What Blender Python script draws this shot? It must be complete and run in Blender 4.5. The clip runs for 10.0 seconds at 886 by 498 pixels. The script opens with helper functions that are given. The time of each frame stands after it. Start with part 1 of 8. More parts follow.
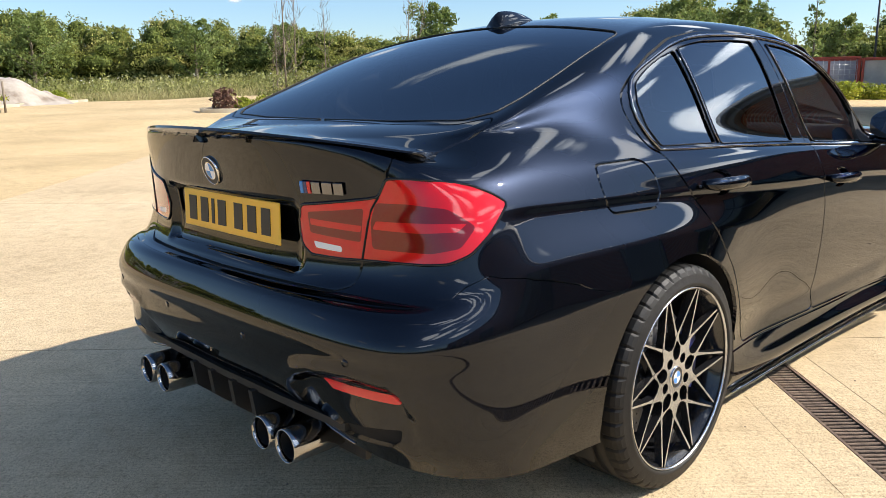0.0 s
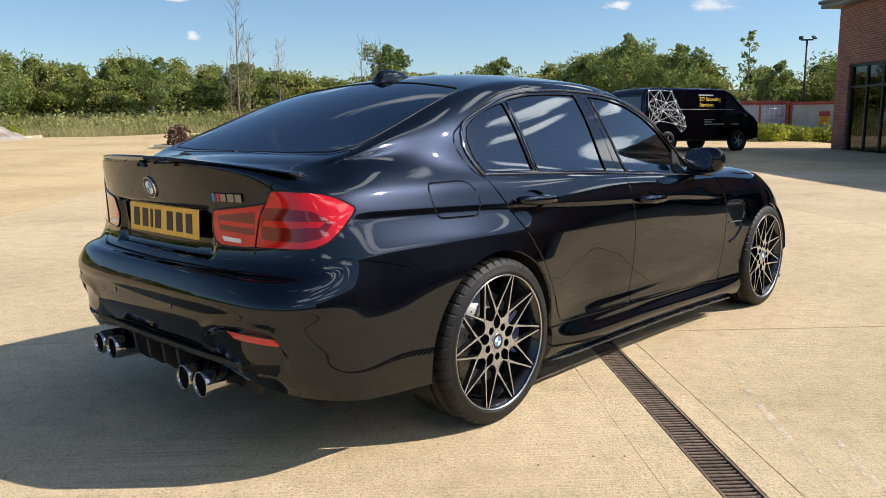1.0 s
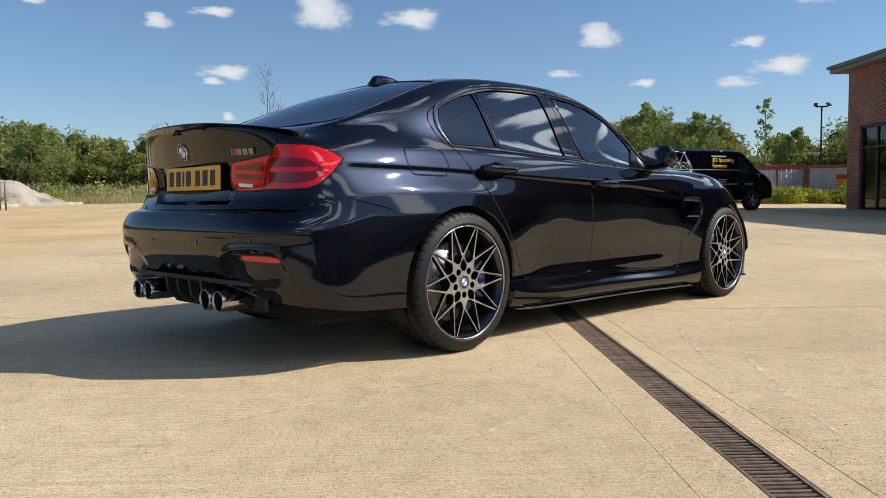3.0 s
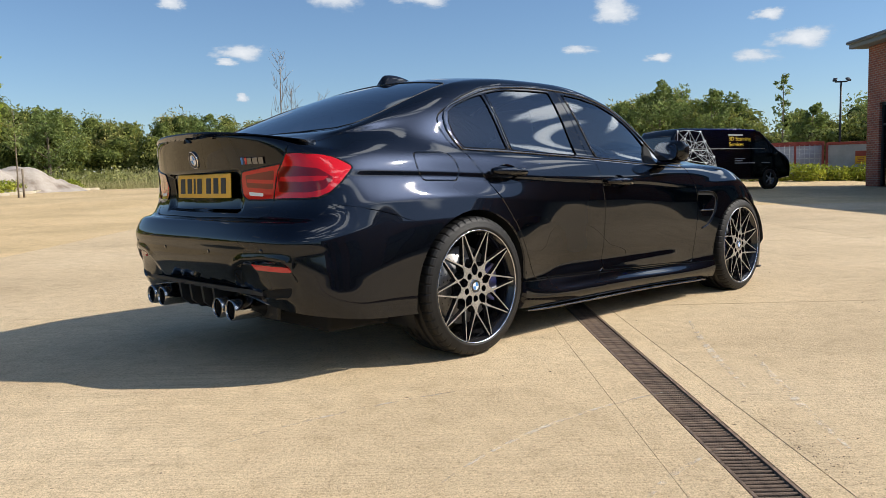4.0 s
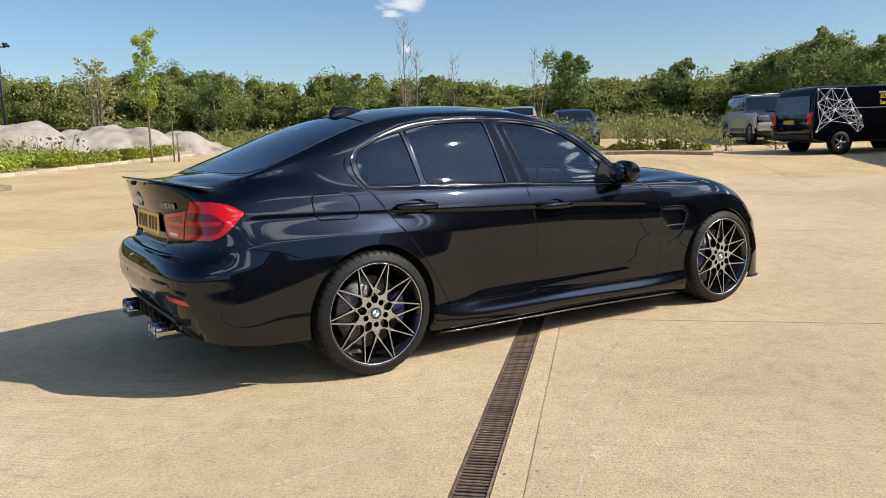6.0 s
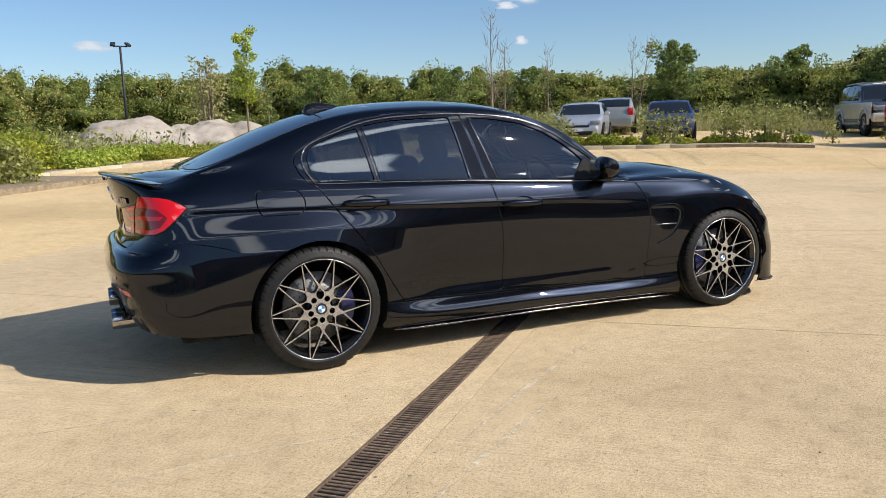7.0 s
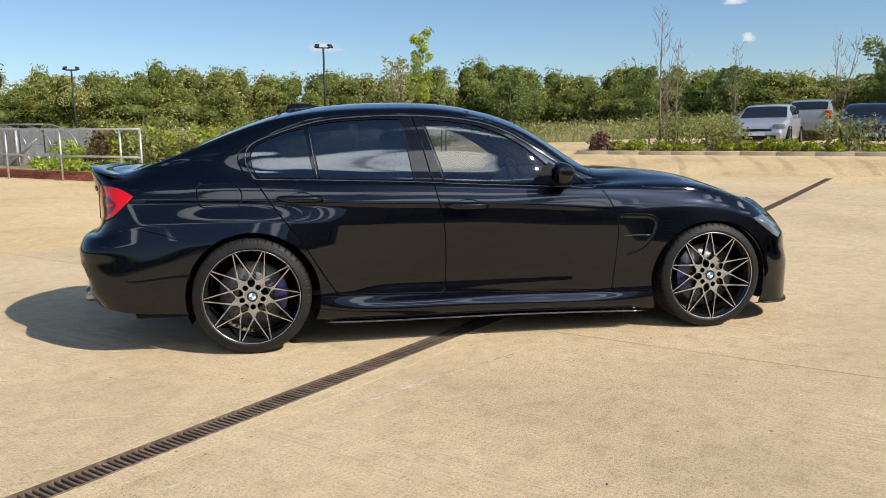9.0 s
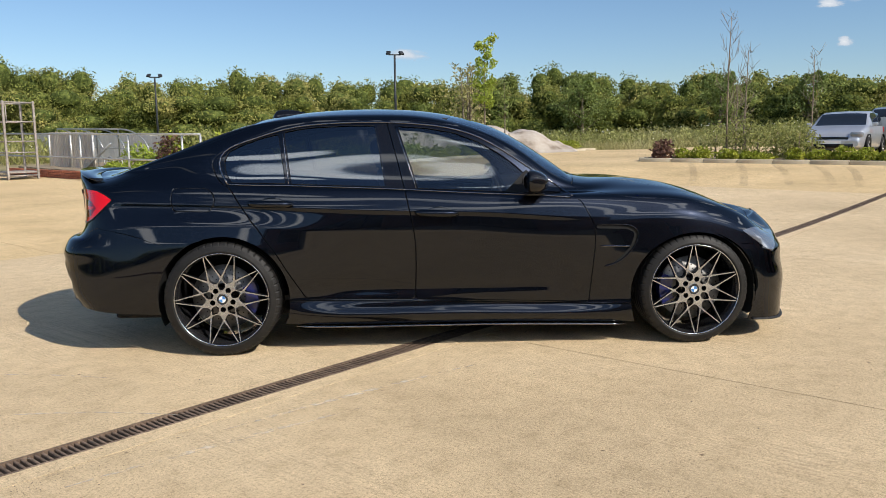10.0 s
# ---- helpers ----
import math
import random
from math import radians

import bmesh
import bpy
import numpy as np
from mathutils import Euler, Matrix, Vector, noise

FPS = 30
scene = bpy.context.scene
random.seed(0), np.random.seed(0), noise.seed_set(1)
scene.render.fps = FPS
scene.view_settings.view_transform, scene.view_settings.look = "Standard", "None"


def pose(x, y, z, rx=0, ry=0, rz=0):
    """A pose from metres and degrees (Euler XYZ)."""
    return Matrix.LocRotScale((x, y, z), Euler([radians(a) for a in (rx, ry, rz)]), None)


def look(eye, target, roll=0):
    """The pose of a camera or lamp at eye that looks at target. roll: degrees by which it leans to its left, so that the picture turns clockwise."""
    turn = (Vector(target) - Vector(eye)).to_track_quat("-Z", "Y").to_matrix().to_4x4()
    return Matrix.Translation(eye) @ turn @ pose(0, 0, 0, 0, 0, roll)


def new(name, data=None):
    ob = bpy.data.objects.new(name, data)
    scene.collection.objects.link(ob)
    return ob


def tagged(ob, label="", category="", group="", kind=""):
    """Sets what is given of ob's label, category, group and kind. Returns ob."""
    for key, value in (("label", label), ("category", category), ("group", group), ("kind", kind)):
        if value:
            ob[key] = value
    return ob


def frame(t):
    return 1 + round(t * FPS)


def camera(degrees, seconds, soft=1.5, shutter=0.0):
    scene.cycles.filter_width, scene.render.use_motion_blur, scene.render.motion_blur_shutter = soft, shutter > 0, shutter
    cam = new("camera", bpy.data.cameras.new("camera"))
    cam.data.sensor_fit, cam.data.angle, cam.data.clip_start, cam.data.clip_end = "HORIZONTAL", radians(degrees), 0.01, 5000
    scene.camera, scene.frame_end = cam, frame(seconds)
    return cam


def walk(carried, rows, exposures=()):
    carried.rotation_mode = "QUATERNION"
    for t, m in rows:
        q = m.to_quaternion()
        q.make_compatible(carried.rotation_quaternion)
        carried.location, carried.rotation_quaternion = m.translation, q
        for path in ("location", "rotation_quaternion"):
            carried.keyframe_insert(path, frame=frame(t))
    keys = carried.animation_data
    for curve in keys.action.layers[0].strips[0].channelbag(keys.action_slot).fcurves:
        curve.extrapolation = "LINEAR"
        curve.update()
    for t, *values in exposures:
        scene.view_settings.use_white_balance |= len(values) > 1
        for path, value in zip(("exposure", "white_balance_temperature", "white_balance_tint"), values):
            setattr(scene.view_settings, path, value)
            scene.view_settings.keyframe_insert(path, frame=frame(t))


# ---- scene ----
cam = camera(58.9, 10.0, soft=0.85)
PATH = [
    (0, (-2.019, -2.01, 1.192), (-0.656, -0.604, 0.784), -0.8),
    (0.4, (-2.176, -2.347, 1.2), (-0.771, -0.976, 0.818), -0.2),
    (0.5, (-2.213, -2.43, 1.201), (-0.798, -1.063, 0.839), -0.6),
    (1, (-2.386, -2.829, 1.2), (-0.938, -1.486, 0.886), -0.3),
    (1.5, (-2.554, -3.161, 1.184), (-1.101, -1.811, 0.929), -0.2),
    (2, (-2.714, -3.375, 1.016), (-1.272, -2.002, 0.832), -0.2),
    (2.5, (-2.744, -3.458, 0.732), (-1.316, -2.063, 0.61), -0.3),
    (3.8, (-2.727, -3.531, 0.743), (-1.342, -2.095, 0.594), -1.4),
    (4, (-2.719, -3.511, 0.855), (-1.336, -2.077, 0.678), -1.3),
    (4.5, (-2.684, -3.718, 1.22), (-1.344, -2.254, 0.974), -1.8),
    (5, (-2.532, -4.085, 1.287), (-1.266, -2.561, 1.015), -1.8),
    (5.5, (-2.22, -4.32, 1.276), (-1.054, -2.72, 0.993), -1.8),
    (5.7, (-2.085, -4.427, 1.279), (-0.962, -2.797, 0.992), -1.8),
    (6.8, (-1.216, -4.868, 1.265), (-0.367, -3.082, 0.964), -2.1),
    (7, (-1.061, -4.943, 1.267), (-0.26, -3.135, 0.965), -2.1),
    (7.5, (-0.638, -5.138, 1.283), (0.041, -3.281, 0.979), -2.0),
    (8, (-0.257, -5.227, 1.261), (0.303, -3.331, 0.961), -1.7),
    (8.5, (0.097, -5.374, 1.242), (0.531, -3.444, 0.948), -1.3),
    (9, (0.397, -5.44, 1.24), (0.705, -3.485, 0.95), -1.0),
    (9.5, (0.678, -5.426, 1.24), (0.873, -3.456, 0.958), -0.7),
    (10, (1.034, -5.475, 1.236), (1.146, -3.496, 0.964), -0.7),
]
walk(cam, [(t, look(eye, target, roll)) for t, eye, target, roll in PATH], [(0.0, 0.66), (0.5, 0.50), (1.0, 0.34), (1.5, 0.20), (2.0, 0.18), (2.5, 0.08), (4.0, 0.18), (8.5, 0.20), (10.0, 0.12)])

# ---- light: clear summer sky, sun over the brick building ----
SHADE = Vector((-0.93, 0.98, 0)).normalized()      # way in which shadows fall
SUN_UP = radians(38.5)
to_sun = Vector((-SHADE.x * math.cos(SUN_UP), -SHADE.y * math.cos(SUN_UP), math.sin(SUN_UP)))
sun = new("sun", bpy.data.lights.new("sun", "SUN"))
sun.data.energy, sun.data.angle, sun.data.color = 4.85, radians(0.55), (1.0, 0.935, 0.84)
sun.matrix_world = look((0, 0, 30), Vector((0, 0, 30)) - to_sun)
world = bpy.data.worlds.new("sky")
world.use_nodes = True
scene.world = world
wn = world.node_tree
sky = wn.nodes.new("ShaderNodeTexSky")
sky.sky_type, sky.sun_disc = "NISHITA", False
sky.sun_elevation, sky.sun_rotation = SUN_UP, math.atan2(to_sun.x, to_sun.y)
sky.altitude, sky.air_density, sky.dust_density, sky.ozone_density = 0, 1.0, 0.2, 5.5
wn.nodes["Background"].inputs[1].default_value = 0.105
wn.links.new(sky.outputs[0], wn.nodes["Background"].inputs[0])

# ---- materials ----


def mat(name, rgb, rough=0.6, metal=0.0, coat=0.0, spec=0.5, emit=0.0):
    m = bpy.data.materials.new(name)
    m.use_nodes = True
    b = m.node_tree.nodes["Principled BSDF"]
    b.inputs["Base Color"].default_value = (*rgb, 1)
    b.inputs["Roughness"].default_value = rough
    b.inputs["Metallic"].default_value = metal
    b.inputs["Coat Weight"].default_value = coat
    b.inputs["Coat Roughness"].default_value = 0.02
    b.inputs["Specular IOR Level"].default_value = spec
    if emit:
        b.inputs["Emission Color"].default_value = (*rgb, 1)
        b.inputs["Emission Strength"].default_value = emit
    return m


def grain(m, stops, scale=8.0, detail=6.0, rough=0.6, bump=0.0, fine=60.0, per=None, spread=0.15, stretch=(1, 1, 1), space="Object"):
    """Colour of m from layered noise: stops of (place, rgb); fine relief; per 'object' or 'island' brightness spread."""
    nt = m.node_tree
    n, l = nt.nodes, nt.links
    b = n["Principled BSDF"]
    tc = n.new("ShaderNodeTexCoord")
    mp = n.new("ShaderNodeMapping")
    mp.inputs["Scale"].default_value = stretch
    l.new(tc.outputs[space], mp.inputs[0])
    big = n.new("ShaderNodeTexNoise")
    big.inputs["Scale"].default_value, big.inputs["Detail"].default_value, big.inputs["Roughness"].default_value = scale, detail, rough
    l.new(mp.outputs[0], big.inputs["Vector"])
    ramp = n.new("ShaderNodeValToRGB")
    while len(ramp.color_ramp.elements) < len(stops):
        ramp.color_ramp.elements.new(0.5)
    for e, (p, c) in zip(ramp.color_ramp.elements, stops):
        e.position, e.color = p, (*c, 1)
    l.new(big.outputs[0], ramp.inputs[0])
    out = ramp.outputs[0]
    if per:
        rnd = n.new("ShaderNodeObjectInfo" if per == "object" else "ShaderNodeNewGeometry")
        hsv = n.new("ShaderNodeHueSaturation")
        mr = n.new("ShaderNodeMapRange")
        mr.inputs["To Min"].default_value, mr.inputs["To Max"].default_value = 1 - spread, 1 + spread
        l.new(rnd.outputs["Random" if per == "object" else "Random Per Island"], mr.inputs[0])
        l.new(mr.outputs[0], hsv.inputs["Value"])
        l.new(out, hsv.inputs["Color"])
        out = hsv.outputs[0]
    l.new(out, b.inputs["Base Color"])
    if bump:
        small = n.new("ShaderNodeTexNoise")
        small.inputs["Scale"].default_value, small.inputs["Detail"].default_value = fine, 5
        l.new(mp.outputs[0], small.inputs["Vector"])
        bp = n.new("ShaderNodeBump")
        bp.inputs["Strength"].default_value, bp.inputs["Distance"].default_value = bump, 0.01
        l.new(small.outputs[0], bp.inputs["Height"])
        l.new(bp.outputs[0], b.inputs["Normal"])
    return m


def glass(name, tint, ior=1.6, gloss=(0.9, 0.95, 1.0)):
    """Thin tinted pane: see-through, with a mirror sheen that grows towards grazing."""
    m = bpy.data.materials.new(name)
    m.use_nodes = True
    n, l = m.node_tree.nodes, m.node_tree.links
    n.remove(n["Principled BSDF"])
    t, g, f, x = (n.new("ShaderNode" + k) for k in ("BsdfTransparent", "BsdfGlossy", "Fresnel", "MixShader"))
    t.inputs[0].default_value = (*tint, 1)
    g.inputs[0].default_value, g.inputs["Roughness"].default_value = (*gloss, 1), 0.01
    f.inputs[0].default_value = ior
    l.new(f.outputs[0], x.inputs[0]), l.new(t.outputs[0], x.inputs[1]), l.new(g.outputs[0], x.inputs[2])
    l.new(x.outputs[0], n["Material Output"].inputs[0])
    return m


PAINT = mat("black_paint", (0.0068, 0.0086, 0.0140), 0.36, 1.0, 1.0, 0.5)      # dark metallic flake under clear lacquer
PAINT.node_tree.nodes["Principled BSDF"].inputs["Coat IOR"].default_value = 1.48
PAINT.node_tree.nodes["Principled BSDF"].inputs["Specular Tint"].default_value = (0.02, 0.025, 0.04, 1)
GLOSS = mat("gloss_black_plastic", (0.005, 0.005, 0.006), 0.3, 0, 1.0, 0.0)
MATT = mat("matt_black_plastic", (0.012, 0.012, 0.012), 0.6)
# near-black for black parts, and painted shade in drain, bores and drilled holes
DARK = mat("black_and_shade", (0.004, 0.004, 0.004), 0.9)
RUBBER = grain(mat("tyre_rubber", (0.01, 0.01, 0.01), 0.55, 0, 0, 0.3), [(0.3, (0.006, 0.006, 0.006)), (0.7, (0.015, 0.014, 0.013))], 14, 5, bump=0.06, fine=180)
SILVER = grain(mat("machined_alloy", (0.65, 0.65, 0.66), 0.27, 1.0), [(0.3, (0.44, 0.46, 0.50)), (0.7, (0.66, 0.69, 0.74))], 22, 3, bump=0.05, fine=300)
CHROME = mat("chrome", (0.75, 0.75, 0.75), 0.08, 1.0)
STEEL = grain(mat("brake_steel", (0.2, 0.2, 0.2), 0.5, 1.0), [(0.3, (0.15, 0.145, 0.14)), (0.7, (0.26, 0.255, 0.25))], 30)
TRIM = mat("gloss_trim", (0.20, 0.20, 0.21), 0.12, 1.0)
BLUE = mat("blue_caliper_paint", (0.008, 0.014, 0.10), 0.3, 0, 0.5)
LENS = mat("red_lens", (0.56, 0.004, 0.008), 0.12, 0, 1.0, 0.2)
LENSD = mat("deep_red_lens", (0.16, 0.0015, 0.003), 0.12, 0, 1.0, 0.2)
REFL = mat("red_reflector", (0.6, 0.02, 0.02), 0.25, 0, 0.6)
YELLOW = mat("yellow_plate", (0.75, 0.42, 0.02), 0.4, 0, 0.3)
BLACK = mat("black_print", (0.01, 0.01, 0.01), 0.5)
WHITE = mat("white_enamel", (0.75, 0.76, 0.78), 0.3)
AZURE = mat("blue_enamel", (0.05, 0.22, 0.55), 0.3)
SEATM = grain(mat("black_leather", (0.02, 0.02, 0.02), 0.5), [(0.3, (0.014, 0.014, 0.015)), (0.7, (0.03, 0.03, 0.03))], 20, bump=0.2)
PANE_F = glass("front_side_glass", (0.58, 0.62, 0.62), 1.85)
PANE_R = glass("privacy_glass", (0.20, 0.22, 0.24), 2.05)
PANE_B = glass("rear_window_glass", (0.06, 0.065, 0.08))
CLEAR = glass("clear_glass", (0.9, 0.93, 0.92))

# ---- small modelling kit ----


def mesh_of(name, verts, faces, smooth=False):
    me = bpy.data.meshes.new(name)
    me.from_pydata([tuple(v) for v in verts], [], faces)
    me.polygons.foreach_set("use_smooth", [smooth] * len(me.polygons))
    me.update()
    return me


def part(name, data, material, parent=None, label="", m=None):
    """Links a bmesh, mesh or (verts, faces) as one mesh object under a thing or a part."""
    if isinstance(data, bmesh.types.BMesh):
        me = bpy.data.meshes.new(name)
        data.to_mesh(me)
        data.free()
    elif isinstance(data, tuple):
        me = mesh_of(name, *data)
    else:
        me = data
    if not me.materials:
        for one in (material if isinstance(material, (list, tuple)) else [material]):
            me.materials.append(one)
    ob = new(name, me)
    if parent:
        ob.parent = parent
    if m is not None:
        ob.matrix_basis = m
    return tagged(ob, label)


def empty(name, m, label, category, group="", kind=""):
    ob = new(name)
    ob.matrix_basis = m
    ob.empty_display_size = 0.1
    return tagged(ob, label, category, group, kind)


def block(sx, sy, sz, bevel=0.01, at=(0, 0, 0), seg=2, rot=None):
    """A box with rounded edges; at: its centre."""
    bm = bmesh.new()
    bmesh.ops.create_cube(bm, size=1, matrix=Matrix.Diagonal((sx, sy, sz, 1)))
    if bevel:
        bmesh.ops.bevel(bm, geom=bm.edges[:], offset=bevel, segments=seg, affect="EDGES", profile=0.5)
    if rot is not None:
        bm.transform(rot)
    bm.transform(Matrix.Translation(at))
    for f in bm.faces:
        f.smooth = bevel > 0 and seg > 1
    return bm


def lathe(profile, steps=48, axis="Y", smooth=True, closed=False):
    """Turns (radius, along) round an axis."""
    vs, fs, n = [], [], len(profile)
    for i in range(steps):
        a = 2 * math.pi * i / steps
        c, s = math.cos(a), math.sin(a)
        for r, h in profile:
            vs.append({"Y": (r * c, h, r * s), "Z": (r * c, r * s, h), "X": (h, r * c, r * s)}[axis])
    for i in range(steps):
        j = (i + 1) % steps
        for k in range(n if closed else n - 1):
            q = (k + 1) % n
            f = (i * n + k, j * n + k, j * n + q, i * n + q)
            fs.append(f if axis == "Y" else f[::-1])
    return vs, fs, smooth


def tube(points, radius, sides=8, caps=True, flat=1.0, smooth=True):
    """A pipe along points; radius: one, or one for each point."""
    pts = [Vector(p) for p in points]
    rad = radius if isinstance(radius, (list, tuple)) else [radius] * len(pts)
    vs, fs = [], []
    up = Vector((0, 0, 1))
    for i, p in enumerate(pts):
        d = (pts[min(i + 1, len(pts) - 1)] - pts[max(i - 1, 0)]).normalized()
        a = d.cross(up if abs(d.z) < 0.95 else Vector((1, 0, 0))).normalized()
        b = a.cross(d).normalized()
        for k in range(sides):
            t = 2 * math.pi * k / sides
            vs.append(p + (a * math.cos(t) + b * math.sin(t) * flat) * rad[i])
    for i in range(len(pts) - 1):
        for k in range(sides):
            q = (k + 1) % sides
            fs.append((i * sides + k, i * sides + q, (i + 1) * sides + q, (i + 1) * sides + k))
    if caps:
        fs.append(tuple(range(sides))[::-1])
        fs.append(tuple((len(pts) - 1) * sides + k for k in range(sides)))
    return vs, fs, smooth


def prism(poly, h, bevel=0.0):
    """Extrudes a plan outline (x, y) from z = 0 to h."""
    bm = bmesh.new()
    f = bm.faces.new([bm.verts.new((x, y, 0)) for x, y in poly])
    bm.normal_update()
    if f.normal.z < 0:
        f.normal_flip()
    up = bmesh.ops.extrude_face_region(bm, geom=[f])
    bmesh.ops.translate(bm, verts=[v for v in up["geom"] if isinstance(v, bmesh.types.BMVert)], vec=(0, 0, h))
    f.normal_flip()
    if bevel:
        top = [e for e in bm.edges if all(v.co.z > h - 1e-6 for v in e.verts)]
        bmesh.ops.bevel(bm, geom=top, offset=bevel, segments=2, affect="EDGES", profile=0.5)
    bmesh.ops.recalc_face_normals(bm, faces=bm.faces[:])
    return bm


def bow(xs, ys, x):
    """Cubic spline through points, natural ends, at x (array)."""
    xs, ys, x = np.asarray(xs, float), np.asarray(ys, float), np.asarray(x, float)
    n = len(xs)
    h = np.diff(xs)
    a = np.eye(n)
    r = np.zeros(n)
    for i in range(1, n - 1):
        a[i, i - 1], a[i, i], a[i, i + 1] = h[i - 1], 2 * (h[i - 1] + h[i]), h[i]
        r[i] = 6 * ((ys[i + 1] - ys[i]) / h[i] - (ys[i] - ys[i - 1]) / h[i - 1])
    k = np.linalg.solve(a, r)
    i = np.clip(np.searchsorted(xs, x) - 1, 0, n - 2)
    t = x - xs[i]
    b = (ys[i + 1] - ys[i]) / h[i] - h[i] * (2 * k[i] + k[i + 1]) / 6
    return ys[i] + t * (b + t * (k[i] / 2 + t * (k[i + 1] - k[i]) / (6 * h[i])))


def glide(xs, ys, x):
    """Monotone cubic through points (no overshoot), at x (array)."""
    xs, ys, x = np.asarray(xs, float), np.asarray(ys, float), np.asarray(x, float)
    h, d = np.diff(xs), np.diff(ys) / np.diff(xs)
    m = np.zeros(len(xs))
    m[0], m[-1] = d[0], d[-1]
    for i in range(1, len(xs) - 1):
        if d[i - 1] * d[i] > 0:
            w1, w2 = 2 * h[i] + h[i - 1], h[i] + 2 * h[i - 1]
            m[i] = (w1 + w2) / (w1 / d[i - 1] + w2 / d[i])
    i = np.clip(np.searchsorted(xs, x) - 1, 0, len(xs) - 2)
    t = (x - xs[i]) / h[i]
    t2, t3 = t * t, t * t * t
    return (2 * t3 - 3 * t2 + 1) * ys[i] + (t3 - 2 * t2 + t) * h[i] * m[i] + (3 * t2 - 2 * t3) * ys[i + 1] + (t3 - t2) * h[i] * m[i + 1]


# ---- the site: s runs along the drain, r across it (towards the brick building) ----
DRAIN_O = Vector((1.2, -0.7, 0))
ALONG = Vector((0.692, 0.722, 0))
ACROSS = Vector((0.722, -0.692, 0))
SITE_TURN = math.degrees(math.atan2(ALONG.y, ALONG.x))


def site(s, r, z=0.0):
    return DRAIN_O + ALONG * s + ACROSS * r + Vector((0, 0, z))


def soft(x, w=2.0):
    return w * np.log1p(np.exp(np.clip(np.asarray(x, float) / w, -30, 30)))


def ground_z(x, y):
    """Height of the ground: level round the car, rising gently away from it."""
    x, y = np.asarray(x, float), np.asarray(y, float)
    s = (x - DRAIN_O.x) * ALONG.x + (y - DRAIN_O.y) * ALONG.y
    r = (x - DRAIN_O.x) * ACROSS.x + (y - DRAIN_O.y) * ACROSS.y
    t = np.clip((s - 13.6) / 3.0, 0, 1)
    k = np.clip((6 - r) / 4, 0, 1) * np.clip((r + 13) / 4, 0, 1)
    base = 0.0285 * soft(y - 4.5, 0.8) + 0.012 * soft(x - 6, 1.0)
    dip = np.clip((s - 20.0) / 2.0, 0, 1) * np.clip((30.0 - s) / 3.0, 0, 1)
    return np.minimum(base, 1.5) + (0.14 * t * t * (3 - 2 * t) - 0.11 * dip) * k


def gz(p):
    return float(ground_z(p[0], p[1]))


def on_site(s, r, up=0.0):
    p = site(s, r)
    return Vector((p.x, p.y, gz(p) + up))


# ---- ground ----
SOIL = grain(mat("rough_grass_ground", (0.12, 0.11, 0.05), 0.95), [(0.3, (0.10, 0.10, 0.035)), (0.5, (0.20, 0.17, 0.075)), (0.7, (0.30, 0.25, 0.13))], 0.35, 8, bump=0.6, fine=6)
CONC = mat("weathered_concrete", (0.4, 0.34, 0.25), 0.85)
KERB = grain(mat("kerb_concrete", (0.5, 0.46, 0.38), 0.85), [(0.3, (0.35, 0.29, 0.20)), (0.7, (0.52, 0.45, 0.33))], 4, 7, per="object", spread=0.1, bump=0.3, fine=90)


